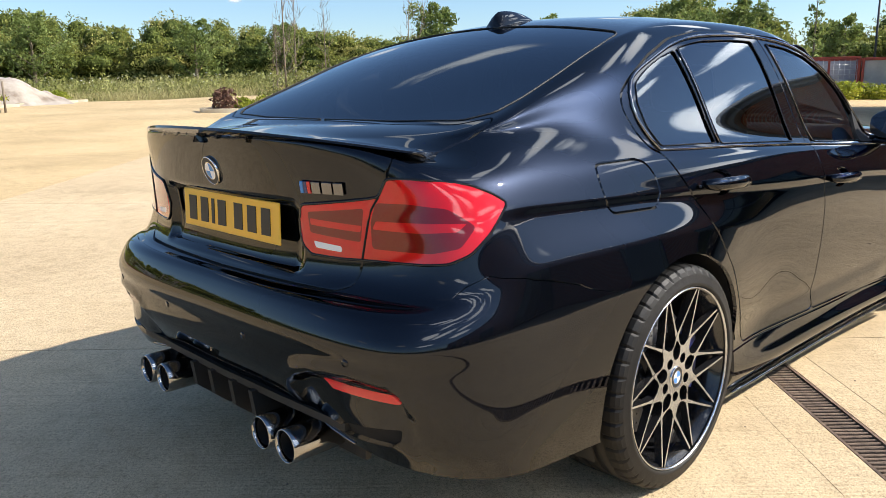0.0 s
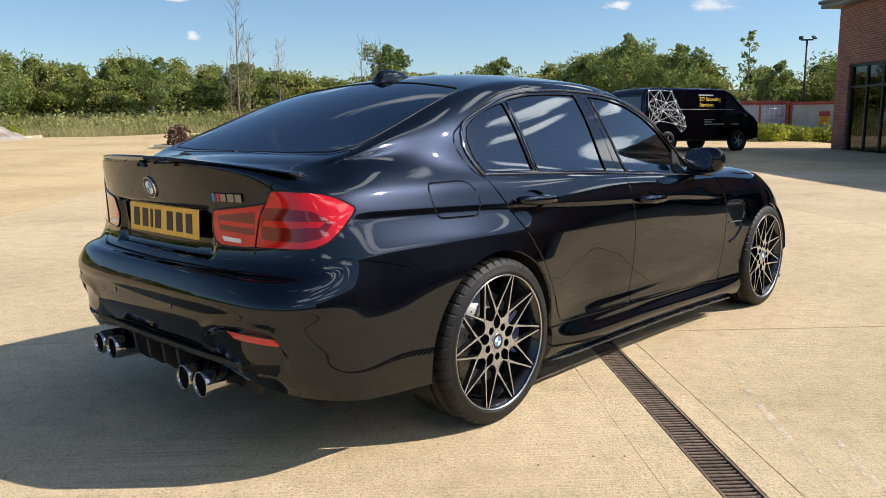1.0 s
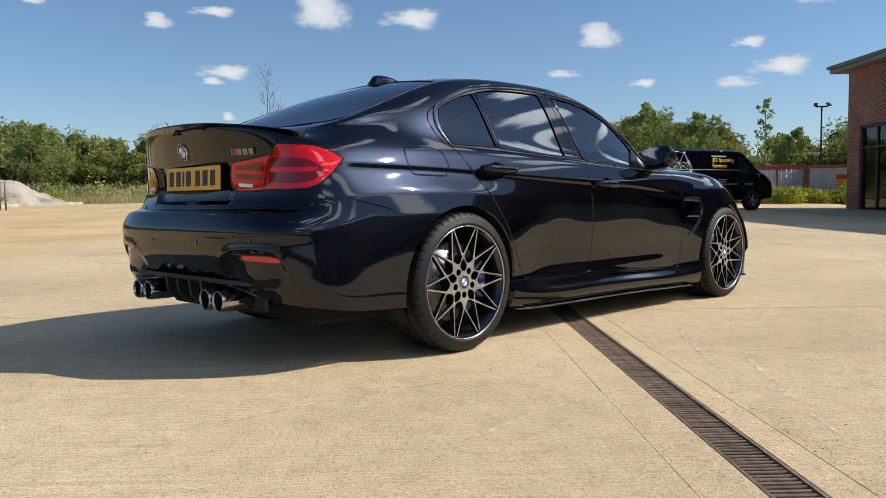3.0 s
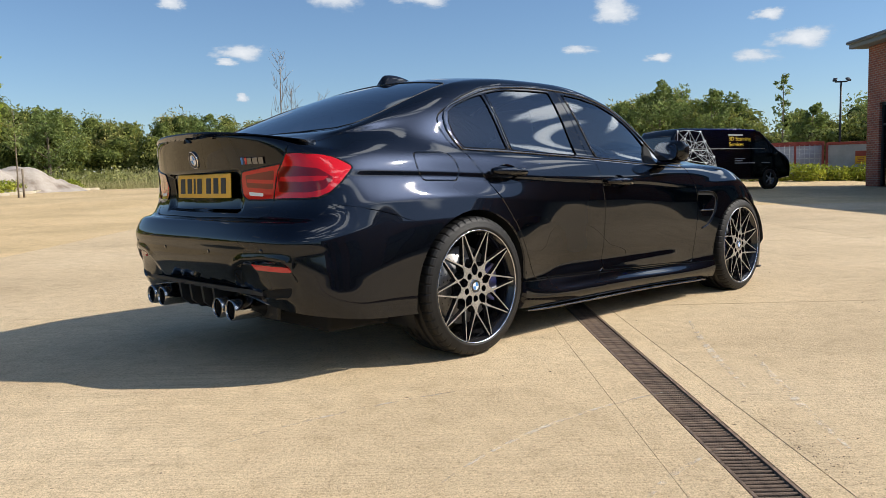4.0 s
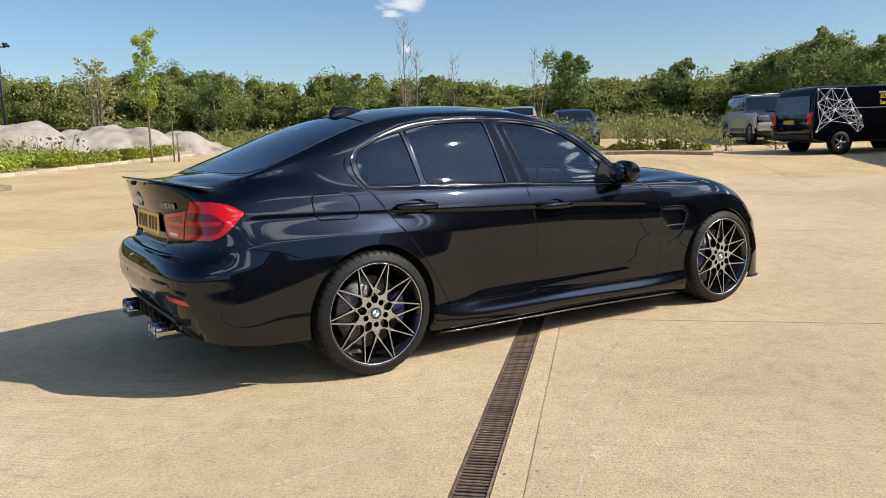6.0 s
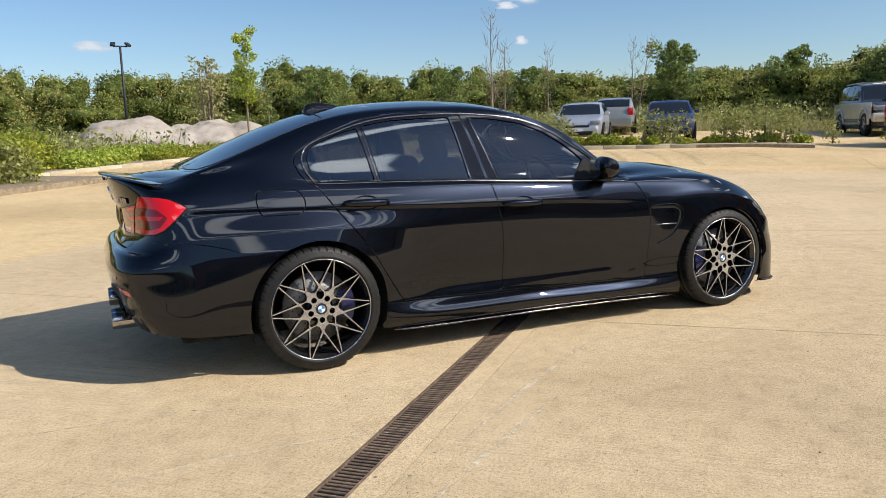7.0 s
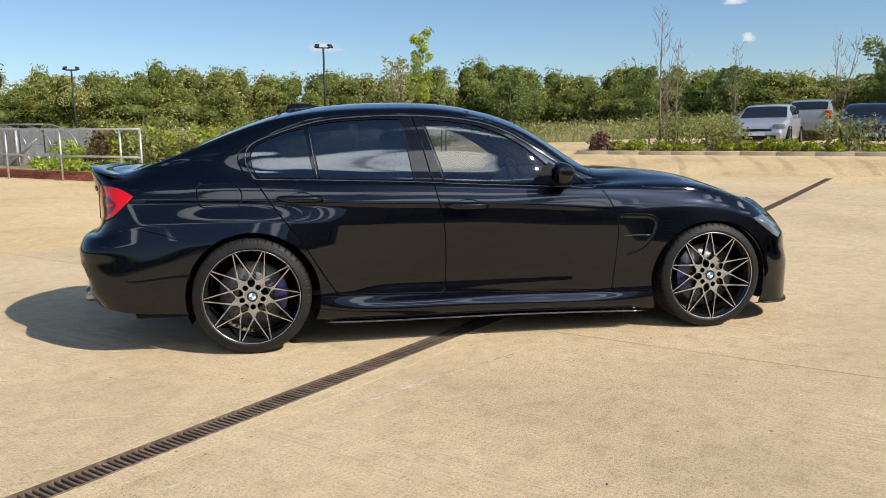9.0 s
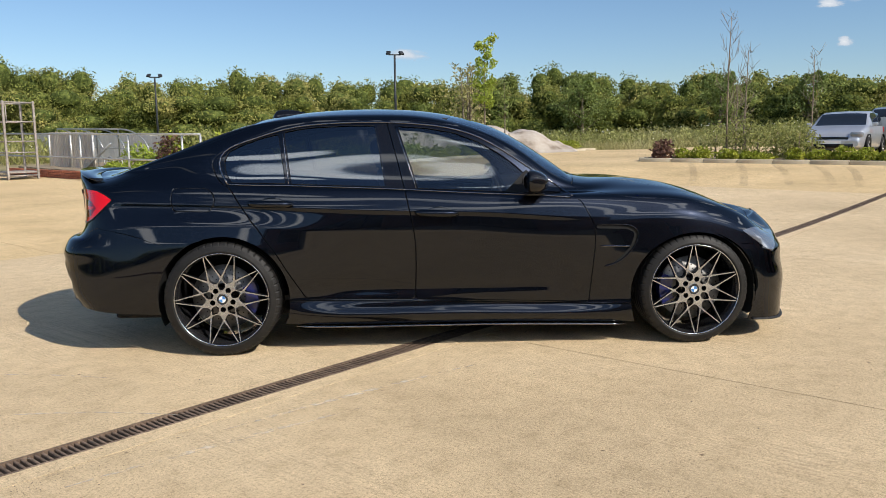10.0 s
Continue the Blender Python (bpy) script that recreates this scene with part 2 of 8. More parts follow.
def concrete_nodes(m, tint=(1, 1, 1)):
    """Buff concrete: broad patches, fine speckle of aggregate, faint brushed lines along the drain, dark specks and pale scuffs."""
    nt = m.node_tree
    n, l = nt.nodes, nt.links
    b = n["Principled BSDF"]
    tc = n.new("ShaderNodeTexCoord")
    turn = n.new("ShaderNodeMapping")
    turn.inputs["Rotation"].default_value = (0, 0, radians(-SITE_TURN))
    l.new(tc.outputs["Object"], turn.inputs[0])

    def noisy(scale, detail, rough, stops, vec=None, kind="ShaderNodeTexNoise"):
        t = n.new(kind)
        t.inputs["Scale"].default_value = scale
        if kind == "ShaderNodeTexNoise":
            t.inputs["Detail"].default_value, t.inputs["Roughness"].default_value = detail, rough
        l.new((vec or turn).outputs[0], t.inputs["Vector"])
        r = n.new("ShaderNodeValToRGB")
        while len(r.color_ramp.elements) < len(stops):
            r.color_ramp.elements.new(0.5)
        for e, (p, c) in zip(r.color_ramp.elements, stops):
            e.position, e.color = p, (*c, 1)
        l.new(t.outputs[0], r.inputs[0])
        return r.outputs[0], t.outputs[0]

    def mix(a, c, how, f):
        x = n.new("ShaderNodeMixRGB")
        x.blend_type = how
        x.inputs[0].default_value = f
        l.new(a, x.inputs[1]), l.new(c, x.inputs[2])
        return x.outputs[0]

    broad, _ = noisy(0.45, 6, 0.6, [(p, tuple(a * b for a, b in zip(c, tint))) for p, c in ((0.3, (0.475, 0.372, 0.237)), (0.5, (0.597, 0.471, 0.307)), (0.72, (0.688, 0.56, 0.385)))])
    mid, _ = noisy(8.5, 8, 0.72, [(0.36, (0.83, 0.81, 0.77)), (0.48, (0.98, 0.97, 0.96)), (0.62, (1.10, 1.10, 1.09))])
    speck, fine = noisy(70, 5, 0.8, [(0.37, (0.44, 0.41, 0.37)), (0.46, (0.94, 0.94, 0.93)), (0.56, (1.06, 1.06, 1.06)), (0.66, (1.22, 1.22, 1.20))])
    stain, _ = noisy(1.1, 3, 0.5, [(0.26, (0.72, 0.69, 0.66)), (0.40, (1, 1, 1))])
    comb = n.new("ShaderNodeMapping")
    comb.inputs["Scale"].default_value = (78, 1.2, 1.2)
    l.new(turn.outputs[0], comb.inputs[0])
    lines, lraw = noisy(0.8, 3, 0.5, [(0.36, (0.68, 0.66, 0.64)), (0.54, (1.04, 1.04, 1.04))], comb)
    worn, _ = noisy(0.9, 4, 0.6, [(0.47, (0, 0, 0)), (0.68, (0.7, 0.7, 0.7))])
    col = mix(broad, mid, "MULTIPLY", 0.8)
    col = mix(col, speck, "MULTIPLY", 0.75)
    col = mix(col, stain, "MULTIPLY", 0.4)
    brush = n.new("ShaderNodeMixRGB")
    brush.blend_type = "MULTIPLY"
    l.new(worn, brush.inputs[0]), l.new(col, brush.inputs[1]), l.new(lines, brush.inputs[2])
    col = brush.outputs[0]
    grit, graw = noisy(190, 3, 0.8, [(0.36, (0.42, 0.40, 0.37)), (0.45, (0.92, 0.92, 0.92)), (0.56, (1.06, 1.06, 1.06)), (0.66, (1.32, 1.32, 1.30))])
    col = mix(col, grit, "MULTIPLY", 0.8)
    spots, _ = noisy(7.5, 2, 0.4, [(0.0, (0.22, 0.19, 0.17)), (0.05, (0.38, 0.35, 0.32)), (0.08, (1, 1, 1))], kind="ShaderNodeTexVoronoi")
    thin, _ = noisy(1.7, 3, 0.6, [(0.52, (0, 0, 0)), (0.60, (1, 1, 1))])
    pick_ = n.new("ShaderNodeMixRGB")
    pick_.blend_type = "MULTIPLY"
    l.new(thin, pick_.inputs[0]), l.new(col, pick_.inputs[1]), l.new(spots, pick_.inputs[2])
    col = pick_.outputs[0]
    scuff, _ = noisy(0.8, 9, 0.75, [(0.60, (0, 0, 0)), (0.72, (0.10, 0.09, 0.075))])
    col = mix(col, scuff, "ADD", 0.7)
    rnd = n.new("ShaderNodeObjectInfo")
    mr = n.new("ShaderNodeMapRange")
    mr.inputs["To Min"].default_value, mr.inputs["To Max"].default_value = 0.94, 1.05
    l.new(rnd.outputs["Random"], mr.inputs[0])
    hsv = n.new("ShaderNodeHueSaturation")
    l.new(mr.outputs[0], hsv.inputs["Value"]), l.new(col, hsv.inputs["Color"])
    l.new(hsv.outputs[0], b.inputs["Base Color"])
    add = n.new("ShaderNodeMath")
    add.operation = "ADD"
    l.new(fine, add.inputs[0]), l.new(lraw, add.inputs[1])
    bp = n.new("ShaderNodeBump")
    bp.inputs["Strength"].default_value, bp.inputs["Distance"].default_value = 0.8, 0.005
    l.new(add.outputs[0], bp.inputs["Height"]), l.new(bp.outputs[0], b.inputs["Normal"])


concrete_nodes(CONC, (1.01, 0.985, 0.93))
SANDY = mat("sandy_concrete", (0.45, 0.36, 0.22), 0.85)
concrete_nodes(SANDY, (1.05, 0.98, 0.80))


def sheet(name, s0, s1, r0, r1, up, material, step=1.0, thick=0.0, parent=None):
    """A slab that follows the ground, in the site's grid."""
    ns, nr = max(1, round((s1 - s0) / step)), max(1, round((r1 - r0) / step))
    vs, fs = [], []
    for i in range(ns + 1):
        for j in range(nr + 1):
            vs.append(on_site(s0 + (s1 - s0) * i / ns, r0 + (r1 - r0) * j / nr, up))
    for i in range(ns):
        for j in range(nr):
            a = i * (nr + 1) + j
            fs.append((a, a + 1, a + nr + 2, a + nr + 1)[::-1])
    if thick:
        edge = [i * (nr + 1) for i in range(ns + 1)] + [ns * (nr + 1) + j for j in range(1, nr + 1)]
        edge += [i * (nr + 1) + nr for i in range(ns - 1, -1, -1)] + [j for j in range(nr - 1, 0, -1)]
        n0 = len(vs)
        vs += [vs[e].copy() for e in edge] + [vs[e] - Vector((0, 0, thick)) for e in edge]
        m = len(edge)
        for k in range(m):
            q = (k + 1) % m
            fs.append((n0 + k, n0 + q, n0 + m + q, n0 + m + k))
    me = mesh_of(name, vs, fs, True)
    me.polygons.foreach_set("use_smooth", [len(set(f)) == 4 and i < ns * nr for i, f in enumerate(fs)])
    return part(name, me, material, parent)


# one sheet of ground out to the horizon; it dips under the paved yard
edges = sorted(set([-2500, -1200, -600, -300, -180, -120] + list(range(-90, 91, 3)) + [120, 180, 300, 600, 1200, 2500]))
vs, fs, ne = [], [], len(edges)
for gx in edges:
    for gy in edges:
        p = Vector((gx, gy, 0)) - DRAIN_O
        s_, r_ = p.dot(ALONG), p.dot(ACROSS)
        paved = -28 < s_ < 42 and -20 < r_ < 30
        vs.append((gx, gy, float(ground_z(gx, gy)) - (0.14 if paved else 0.03)))
for i in range(ne - 1):
    for j in range(ne - 1):
        a = i * ne + j
        fs.append((a, a + ne, a + ne + 1, a + 1))
ground = part("ground", (vs, fs, True), SOIL)
tagged(ground, "rough dry grass and bare soil", "ground", kind="structure")

# concrete yard, cast in bays on both sides of the drain
yard = empty("pavement", Matrix(), "buff weathered concrete yard cast in large bays", "pavement", kind="structure")
GAP = 0.006
s_cuts = [-25.65, -19.65, -14.65, -9.0, -4.15, 0.35, 4.85, 9.35, 12.88, 14.3, 16.0]
for s0, s1 in zip(s_cuts, s_cuts[1:]):
    for r0, r1 in [(-16, -11), (-11, -6), (-6, -0.24), (0.19, 4.3), (4.3, 8.8), (8.8, 14.2)]:
        sheet("slab", s0 + GAP / 2, s1 - GAP / 2, r0 + GAP / 2, r1 - GAP / 2, 0, SANDY if s0 > 12 or r0 < -10 else CONC, 0.5, 0.1, yard)
    for r0, r1 in [(0.073, 0.19), (-0.24, -0.073)]:
        if -9.01 < s0 and s1 < 12.9:
            sheet("edging", s0, s1, r0 + (0.002 if r0 > 0 else -0.0027), r1 - 0.002, 0.001, CONC, 0.5, 0.1, yard)
            sheet("joint_filler", s0, s1, 0.1885, 0.194, -0.0015, KERB, 0.5, 0.0, yard)
sheet("slab", -25.65, -9.0, -0.24, 0.19, 0, CONC, 0.5, 0.1, yard)
sheet("slab", 13.91, 16.0, -0.24, 0.19, 0, SANDY, 0.5, 0.1, yard)
sheet("edging", 12.88, 13.90, 0.075, 0.187, 0.001, SANDY, 0.5, 0.1, yard)
sheet("edging", 12.88, 13.90, -0.238, -0.075, 0.001, SANDY, 0.5, 0.1, yard)
for s0, s1, r0, r1 in [(16.0, 30, -15.8, -7.4), (16.0, 20.4, -7.4, 3), (-25, -9, -23, -16), (-9, -0.5, -23, -16), (-0.5, 6.6, -23, -16), (22.0, 30, -7.4, 3), (16.0, 22.2, 3, 14.2), (22.2, 30, 3, 16)]:
    sheet("slab", s0, s1, r0, r1, 0, SANDY, 1.0, 0.1, yard)
# slotted drain: rusty cast grating in a steel frame, every bar its own piece where the camera passes
RUST = grain(mat("rusty_iron", (0.10, 0.06, 0.04), 0.85), [(0.3, (0.075, 0.050, 0.036)), (0.55, (0.17, 0.115, 0.078)), (0.75, (0.28, 0.20, 0.14))], 25, 6, per="object", spread=0.25, bump=0.4, fine=160)
drain = empty("drain", pose(*site(0, 0), 0, 0, SITE_TURN), "rust-brown slotted iron drain grating set in the concrete", "drain", kind="structure")


def drain_z(s):
    return gz(site(s, 0))


BAR_STEP = 0.027
bar = block(0.0125, 0.124, 0.02, 0.0)
bmesh.ops.bevel(bar, geom=[e for e in bar.edges if all(v.co.z > 0 for v in e.verts)], offset=0.003, segments=1, affect="EDGES")
bar_me = bpy.data.meshes.new("bar")
bar.to_mesh(bar_me)
bar.free()
bar_me.materials.append(RUST)
far_v, far_f = [], []
k = 0
s = -9.0
while s < 13.85:
    if -4.0 < s < 4.0:
        ob = part("bar", bar_me, None, drain, "", pose(s, 0, -0.013 + random.uniform(-0.001, 0.001), 0, 0, random.uniform(-1, 1)))
    else:
        n0, z = len(far_v), drain_z(s) - 0.003
        for dx, dz in ((-0.007, -0.02), (-0.006, 0), (0.006, 0), (0.007, -0.02)):
            far_v += [(s + dx, -0.062, z + dz), (s + dx, 0.062, z + dz)]
        far_f += [tuple(n0 + q for q in f) for f in ((0, 2, 3, 1), (2, 4, 5, 3), (4, 6, 7, 5))]
    s += BAR_STEP
tagged(part("far_bars", (far_v, far_f, False), RUST, drain), kind="stuff")
# channel walls and floor are coloured near-black to hold the slot's shade
for side in (-1, 1):
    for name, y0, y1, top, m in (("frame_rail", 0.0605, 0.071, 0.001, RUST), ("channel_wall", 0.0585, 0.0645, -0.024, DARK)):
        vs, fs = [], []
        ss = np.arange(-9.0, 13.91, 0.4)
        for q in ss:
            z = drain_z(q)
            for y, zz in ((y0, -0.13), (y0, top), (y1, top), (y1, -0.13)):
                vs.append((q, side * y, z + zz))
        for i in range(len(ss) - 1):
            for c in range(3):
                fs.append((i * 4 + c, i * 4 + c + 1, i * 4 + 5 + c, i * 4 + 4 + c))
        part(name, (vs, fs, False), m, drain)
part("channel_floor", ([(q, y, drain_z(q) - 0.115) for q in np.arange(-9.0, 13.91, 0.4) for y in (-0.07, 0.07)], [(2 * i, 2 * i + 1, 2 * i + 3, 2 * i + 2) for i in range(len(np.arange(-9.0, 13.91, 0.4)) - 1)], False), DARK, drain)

# loose grit swept against the drain's edge, and crumbs over the yard
pebbles = []
for k in range(190):
    if k < 120:
        s_, r_ = -2.45 + random.gauss(0, 0.22), 0.20 + abs(random.gauss(0, 0.09))
    else:
        s_, r_ = random.uniform(-3.4, 2.5), random.choice((-1, 1)) * random.uniform(0.25, 2.6)
    pebbles.append((s_, r_, random.uniform(0.001, 0.0034) if k < 120 else random.uniform(0.002, 0.006)))
vs, fs = [], []
for s_, r_, q in pebbles:
    p, n0 = on_site(s_, r_, 0.001), len(vs)
    a = random.uniform(0, 6.28)
    for i in range(5):
        t, w = a + i * 1.2566, q * random.uniform(0.7, 1.2)
        vs.append(p + Vector((w * math.cos(t), w * math.sin(t), 0)))
    vs.append(p + Vector((0, 0, q * random.uniform(0.6, 1.0))))
    fs += [(n0 + i, n0 + (i + 1) % 5, n0 + 5) for i in range(5)]
GRIT = grain(mat("dark_grit", (0.10, 0.08, 0.06), 0.95), [(0.3, (0.06, 0.05, 0.04)), (0.7, (0.22, 0.18, 0.13))], 40, 4, per="island", spread=0.4)
tagged(part("grit", (vs, fs, False), GRIT), "loose dark grit scattered on the concrete", "grit", kind="stuff")

# dusty tyre marks on the ramp


def thin_stain(name, rgb, scale, lo, hi, most):
    """A patchy, partly see-through film on the concrete."""
    m = mat(name, rgb, 0.9)
    nt = m.node_tree
    tr_, mx_, nz_, rp_, tc_ = (nt.nodes.new("ShaderNode" + k) for k in ("BsdfTransparent", "MixShader", "TexNoise", "ValToRGB", "TexCoord"))
    nz_.inputs["Scale"].default_value, nz_.inputs["Detail"].default_value = scale, 7
    rp_.color_ramp.elements[0].position, rp_.color_ramp.elements[0].color = lo, (0, 0, 0, 1)
    rp_.color_ramp.elements[1].position, rp_.color_ramp.elements[1].color = hi, (most, most, most, 1)
    nt.links.new(tc_.outputs["Object"], nz_.inputs["Vector"]), nt.links.new(nz_.outputs[0], rp_.inputs[0]), nt.links.new(rp_.outputs[0], mx_.inputs[0])
    nt.links.new(tr_.outputs[0], mx_.inputs[1]), nt.links.new(nt.nodes["Principled BSDF"].outputs[0], mx_.inputs[2]), nt.links.new(mx_.outputs[0], nt.nodes["Material Output"].inputs[0])
    return m


SKID = thin_stain("tyre_mark", (0.12, 0.10, 0.08), 0.9, 0.22, 0.75, 0.20)
DUST = thin_stain("pale_scuff", (0.80, 0.72, 0.58), 16, 0.44, 0.66, 0.55)
for k, (s0, r0, turn_, ln, bend) in enumerate(((-2.6, -0.9, 0.5, 1.3, 0.3), (-2.2, -1.6, 0.75, 1.0, 0.2), (-3.0, -0.5, 0.4, 0.8, 0.25), (-1.7, 0.32, 0.1, 1.5, 0.06), (-2.4, 0.36, 0.12, 1.3, 0.05), (-1.9, 2.0, 1.2, 1.1, 0.3), (-0.9, 2.8, 0.9, 1.2, -0.2), (-2.8, 2.6, 1.4, 0.9, 0.2))):
    vs = []
    for i in range(17):
        f = i / 16
        t = turn_ + bend * f
        for w in (-1, 1):
            wide = (0.010 if k not in (3, 4) else 0.018) * math.sin(math.pi * (0.08 + 0.84 * f))
            vs.append(on_site(s0 + ln * f * math.cos(t) - w * wide * math.sin(t), r0 + ln * f * math.sin(t) + w * wide * math.cos(t), 0.0025))
    tagged(part("scuff_mark", (vs, [(2 * i, 2 * i + 1, 2 * i + 3, 2 * i + 2) for i in range(16)], True), DUST), "pale dusty scuff on the concrete", "scuff mark", "scuff marks", "structure")
for s0, r0, s1, r1 in ((18.2, -4.7, 13.3, -2.9), (18.3, -3.8, 13.8, -2.1), (18.5, -2.9, 14.0, -1.3), (18.5, -2.1, 14.0, -0.8), (18.5, -1.1, 14.3, 0.1), (18.4, -0.2, 14.4, 0.75), (18.0, -6.0, 13.2, -4.0), (17.4, 1.4, 14.4, 2.6)):
    vs = []
    for i in range(13):
        f = i / 12
        for w in (-0.09, 0.09):
            vs.append(on_site(s0 + (s1 - s0) * f, r0 + (r1 - r0) * f + w + 0.12 * math.sin(f * 2.4), 0.012))
    tagged(part("tyre_mark", (vs, [(2 * i, 2 * i + 1, 2 * i + 3, 2 * i + 2) for i in range(12)], True), SKID), "faint dark tyre mark on the concrete ramp", "tyre mark", "tyre marks", "structure")

# ---- the black saloon: x ahead, right side at negative y, rear axle at x = 0 ----
car = empty("car", Matrix(), "glossy black four-door saloon on dark alloy wheels, parked", "car")
SIDE_X = np.array([-0.62, -0.42, -0.2, 0.0, 0.2, 0.4, 0.62, 0.9, 1.15, 1.4, 1.62, 1.85, 2.05, 2.2, 2.4, 2.62, 2.85, 3.0, 3.15])


def flow(rear, wide, high, front, calm=bow):
    """One long line of the body from the middle of the tail along the right side to the middle of the nose:
    points of tail and nose, and half-width and height against x between them."""
    w = calm([p[0] for p in wide], [p[1] for p in wide], SIDE_X)
    z = calm([p[0] for p in high], [p[1] for p in high], SIDE_X)
    return np.array(list(rear) + list(zip(SIDE_X, w, z)) + list(front))


def fan(x_tail, share, wide, high, front_x, calm=glide):
    """A line of deck, cabin and bonnet, inward of the shoulder; it fans out over boot and nose."""
    w = calm([p[0] for p in wide], [p[1] for p in wide], SIDE_X)
    z = calm([p[0] for p in high], [p[1] for p in high], SIDE_X)
    return (share, x_tail, front_x, np.array(list(zip(SIDE_X, w, z))))


BODY_LINES = [
    # lower edge, skirt, door foot
    flow([(-0.95, 0, 0.35), (-0.95, 0.38, 0.35), (-0.935, 0.68, 0.31), (-0.81, 0.84, 0.285)],
         [(-0.62, 0.885), (-0.3, 0.9), (0, 0.905), (0.4, 0.885), (0.8, 0.868), (1.4, 0.865), (2.2, 0.868), (2.85, 0.89), (3.15, 0.87)],
         [(-0.62, 0.262), (-0.3, 0.245), (0.1, 0.20), (0.45, 0.172), (1.4, 0.158), (2.4, 0.138), (3.15, 0.13)],
         [(3.42, 0.74, 0.11), (3.56, 0.35, 0.12), (3.6, 0, 0.12)]),
    flow([(-1.0, 0, 0.40), (-1.0, 0.38, 0.40), (-0.975, 0.66, 0.375), (-0.86, 0.835, 0.355)],
         [(-0.62, 0.893), (-0.3, 0.912), (0, 0.92), (0.4, 0.908), (0.8, 0.896), (1.4, 0.893), (2.2, 0.896), (2.85, 0.915), (3.15, 0.885)],
         [(-0.62, 0.34), (-0.3, 0.325), (0.1, 0.28), (0.45, 0.235), (1.4, 0.212), (2.4, 0.195), (2.85, 0.22), (3.15, 0.24)],
         [(3.43, 0.73, 0.24), (3.57, 0.35, 0.25), (3.62, 0, 0.25)]),
    flow([(-1.050, 0, 0.47), (-1.045, 0.38, 0.47), (-1.005, 0.66, 0.46), (-0.88, 0.825, 0.45)],
         [(-0.62, 0.893), (-0.3, 0.92), (0, 0.932), (0.35, 0.905), (0.6, 0.868), (1.0, 0.856), (1.5, 0.854), (2.1, 0.866), (2.45, 0.90), (2.85, 0.93), (3.15, 0.885)],
         [(-0.62, 0.435), (-0.3, 0.42), (0.1, 0.385), (0.48, 0.33), (1.13, 0.305), (2.2, 0.27), (2.85, 0.33), (3.15, 0.35)],
         [(3.44, 0.72, 0.35), (3.575, 0.35, 0.36), (3.63, 0, 0.36)]),
    flow([(-1.065, 0, 0.56), (-1.06, 0.38, 0.56), (-1.015, 0.66, 0.555), (-0.885, 0.815, 0.55)],
         [(-0.62, 0.886), (-0.3, 0.922), (0, 0.938), (0.35, 0.918), (0.6, 0.882), (1.0, 0.870), (1.5, 0.868), (2.1, 0.879), (2.45, 0.908), (2.85, 0.935), (3.15, 0.882)],
         [(-0.62, 0.545), (0, 0.54), (0.5, 0.47), (1.4, 0.44), (2.3, 0.42), (2.85, 0.47), (3.15, 0.47)],
         [(3.43, 0.70, 0.46), (3.565, 0.35, 0.47), (3.62, 0, 0.47)]),
    flow([(-1.062, 0, 0.645), (-1.057, 0.38, 0.645), (-1.012, 0.65, 0.645), (-0.88, 0.805, 0.645)],
         [(-0.62, 0.871), (-0.3, 0.912), (0, 0.934), (0.35, 0.916), (0.6, 0.893), (1.0, 0.883), (1.5, 0.880), (2.1, 0.89), (2.45, 0.908), (2.85, 0.924), (3.15, 0.866)],
         [(-0.62, 0.655), (0, 0.665), (0.6, 0.60), (1.4, 0.58), (2.3, 0.56), (2.85, 0.61), (3.15, 0.57)],
         [(3.42, 0.69, 0.55), (3.57, 0.37, 0.555), (3.63, 0, 0.555)]),
    flow([(-0.968, 0, 0.72), (-0.952, 0.38, 0.72), (-0.90, 0.61, 0.722), (-0.81, 0.772, 0.73)],
         [(-0.62, 0.85), (-0.3, 0.889), (0, 0.907), (0.35, 0.903), (0.6, 0.896), (1.0, 0.890), (1.5, 0.888), (2.1, 0.893), (2.45, 0.90), (2.85, 0.903), (3.15, 0.842)],
         [(-0.62, 0.755), (0, 0.77), (0.6, 0.73), (1.4, 0.71), (2.3, 0.68), (2.85, 0.72), (3.15, 0.65)],
         [(3.40, 0.665, 0.60), (3.545, 0.37, 0.612), (3.61, 0, 0.615)]),
    flow([(-0.96, 0, 0.88), (-0.938, 0.38, 0.88), (-0.875, 0.60, 0.885), (-0.78, 0.745, 0.90)],
         [(-0.62, 0.803), (-0.3, 0.837), (0, 0.856), (0.35, 0.877), (0.6, 0.886), (1.0, 0.888), (1.5, 0.888), (2.1, 0.886), (2.45, 0.88), (2.85, 0.866), (3.15, 0.80)],
         [(-0.62, 0.905), (-0.25, 0.895), (0.14, 0.88), (1.08, 0.835), (1.7, 0.81), (2.2, 0.785), (2.85, 0.81), (3.15, 0.72)],
         [(3.355, 0.63, 0.652), (3.50, 0.37, 0.668), (3.575, 0, 0.672)]),
    flow([(-1.01, 0, 1.06), (-0.975, 0.38, 1.055), (-0.885, 0.585, 1.035), (-0.775, 0.695, 1.003)],
         [(-0.62, 0.758), (-0.3, 0.801), (0, 0.822), (0.35, 0.840), (0.75, 0.848), (1.4, 0.85), (2.05, 0.846), (2.45, 0.825), (2.85, 0.80), (3.15, 0.735)],
         [(-0.62, 0.985), (-0.3, 0.975), (0, 0.965), (0.5, 0.955), (1.1, 0.935), (2.0, 0.898), (2.45, 0.897), (2.85, 0.868), (3.15, 0.77)],
         [(3.29, 0.56, 0.708), (3.435, 0.33, 0.728), (3.51, 0, 0.735)]),
]
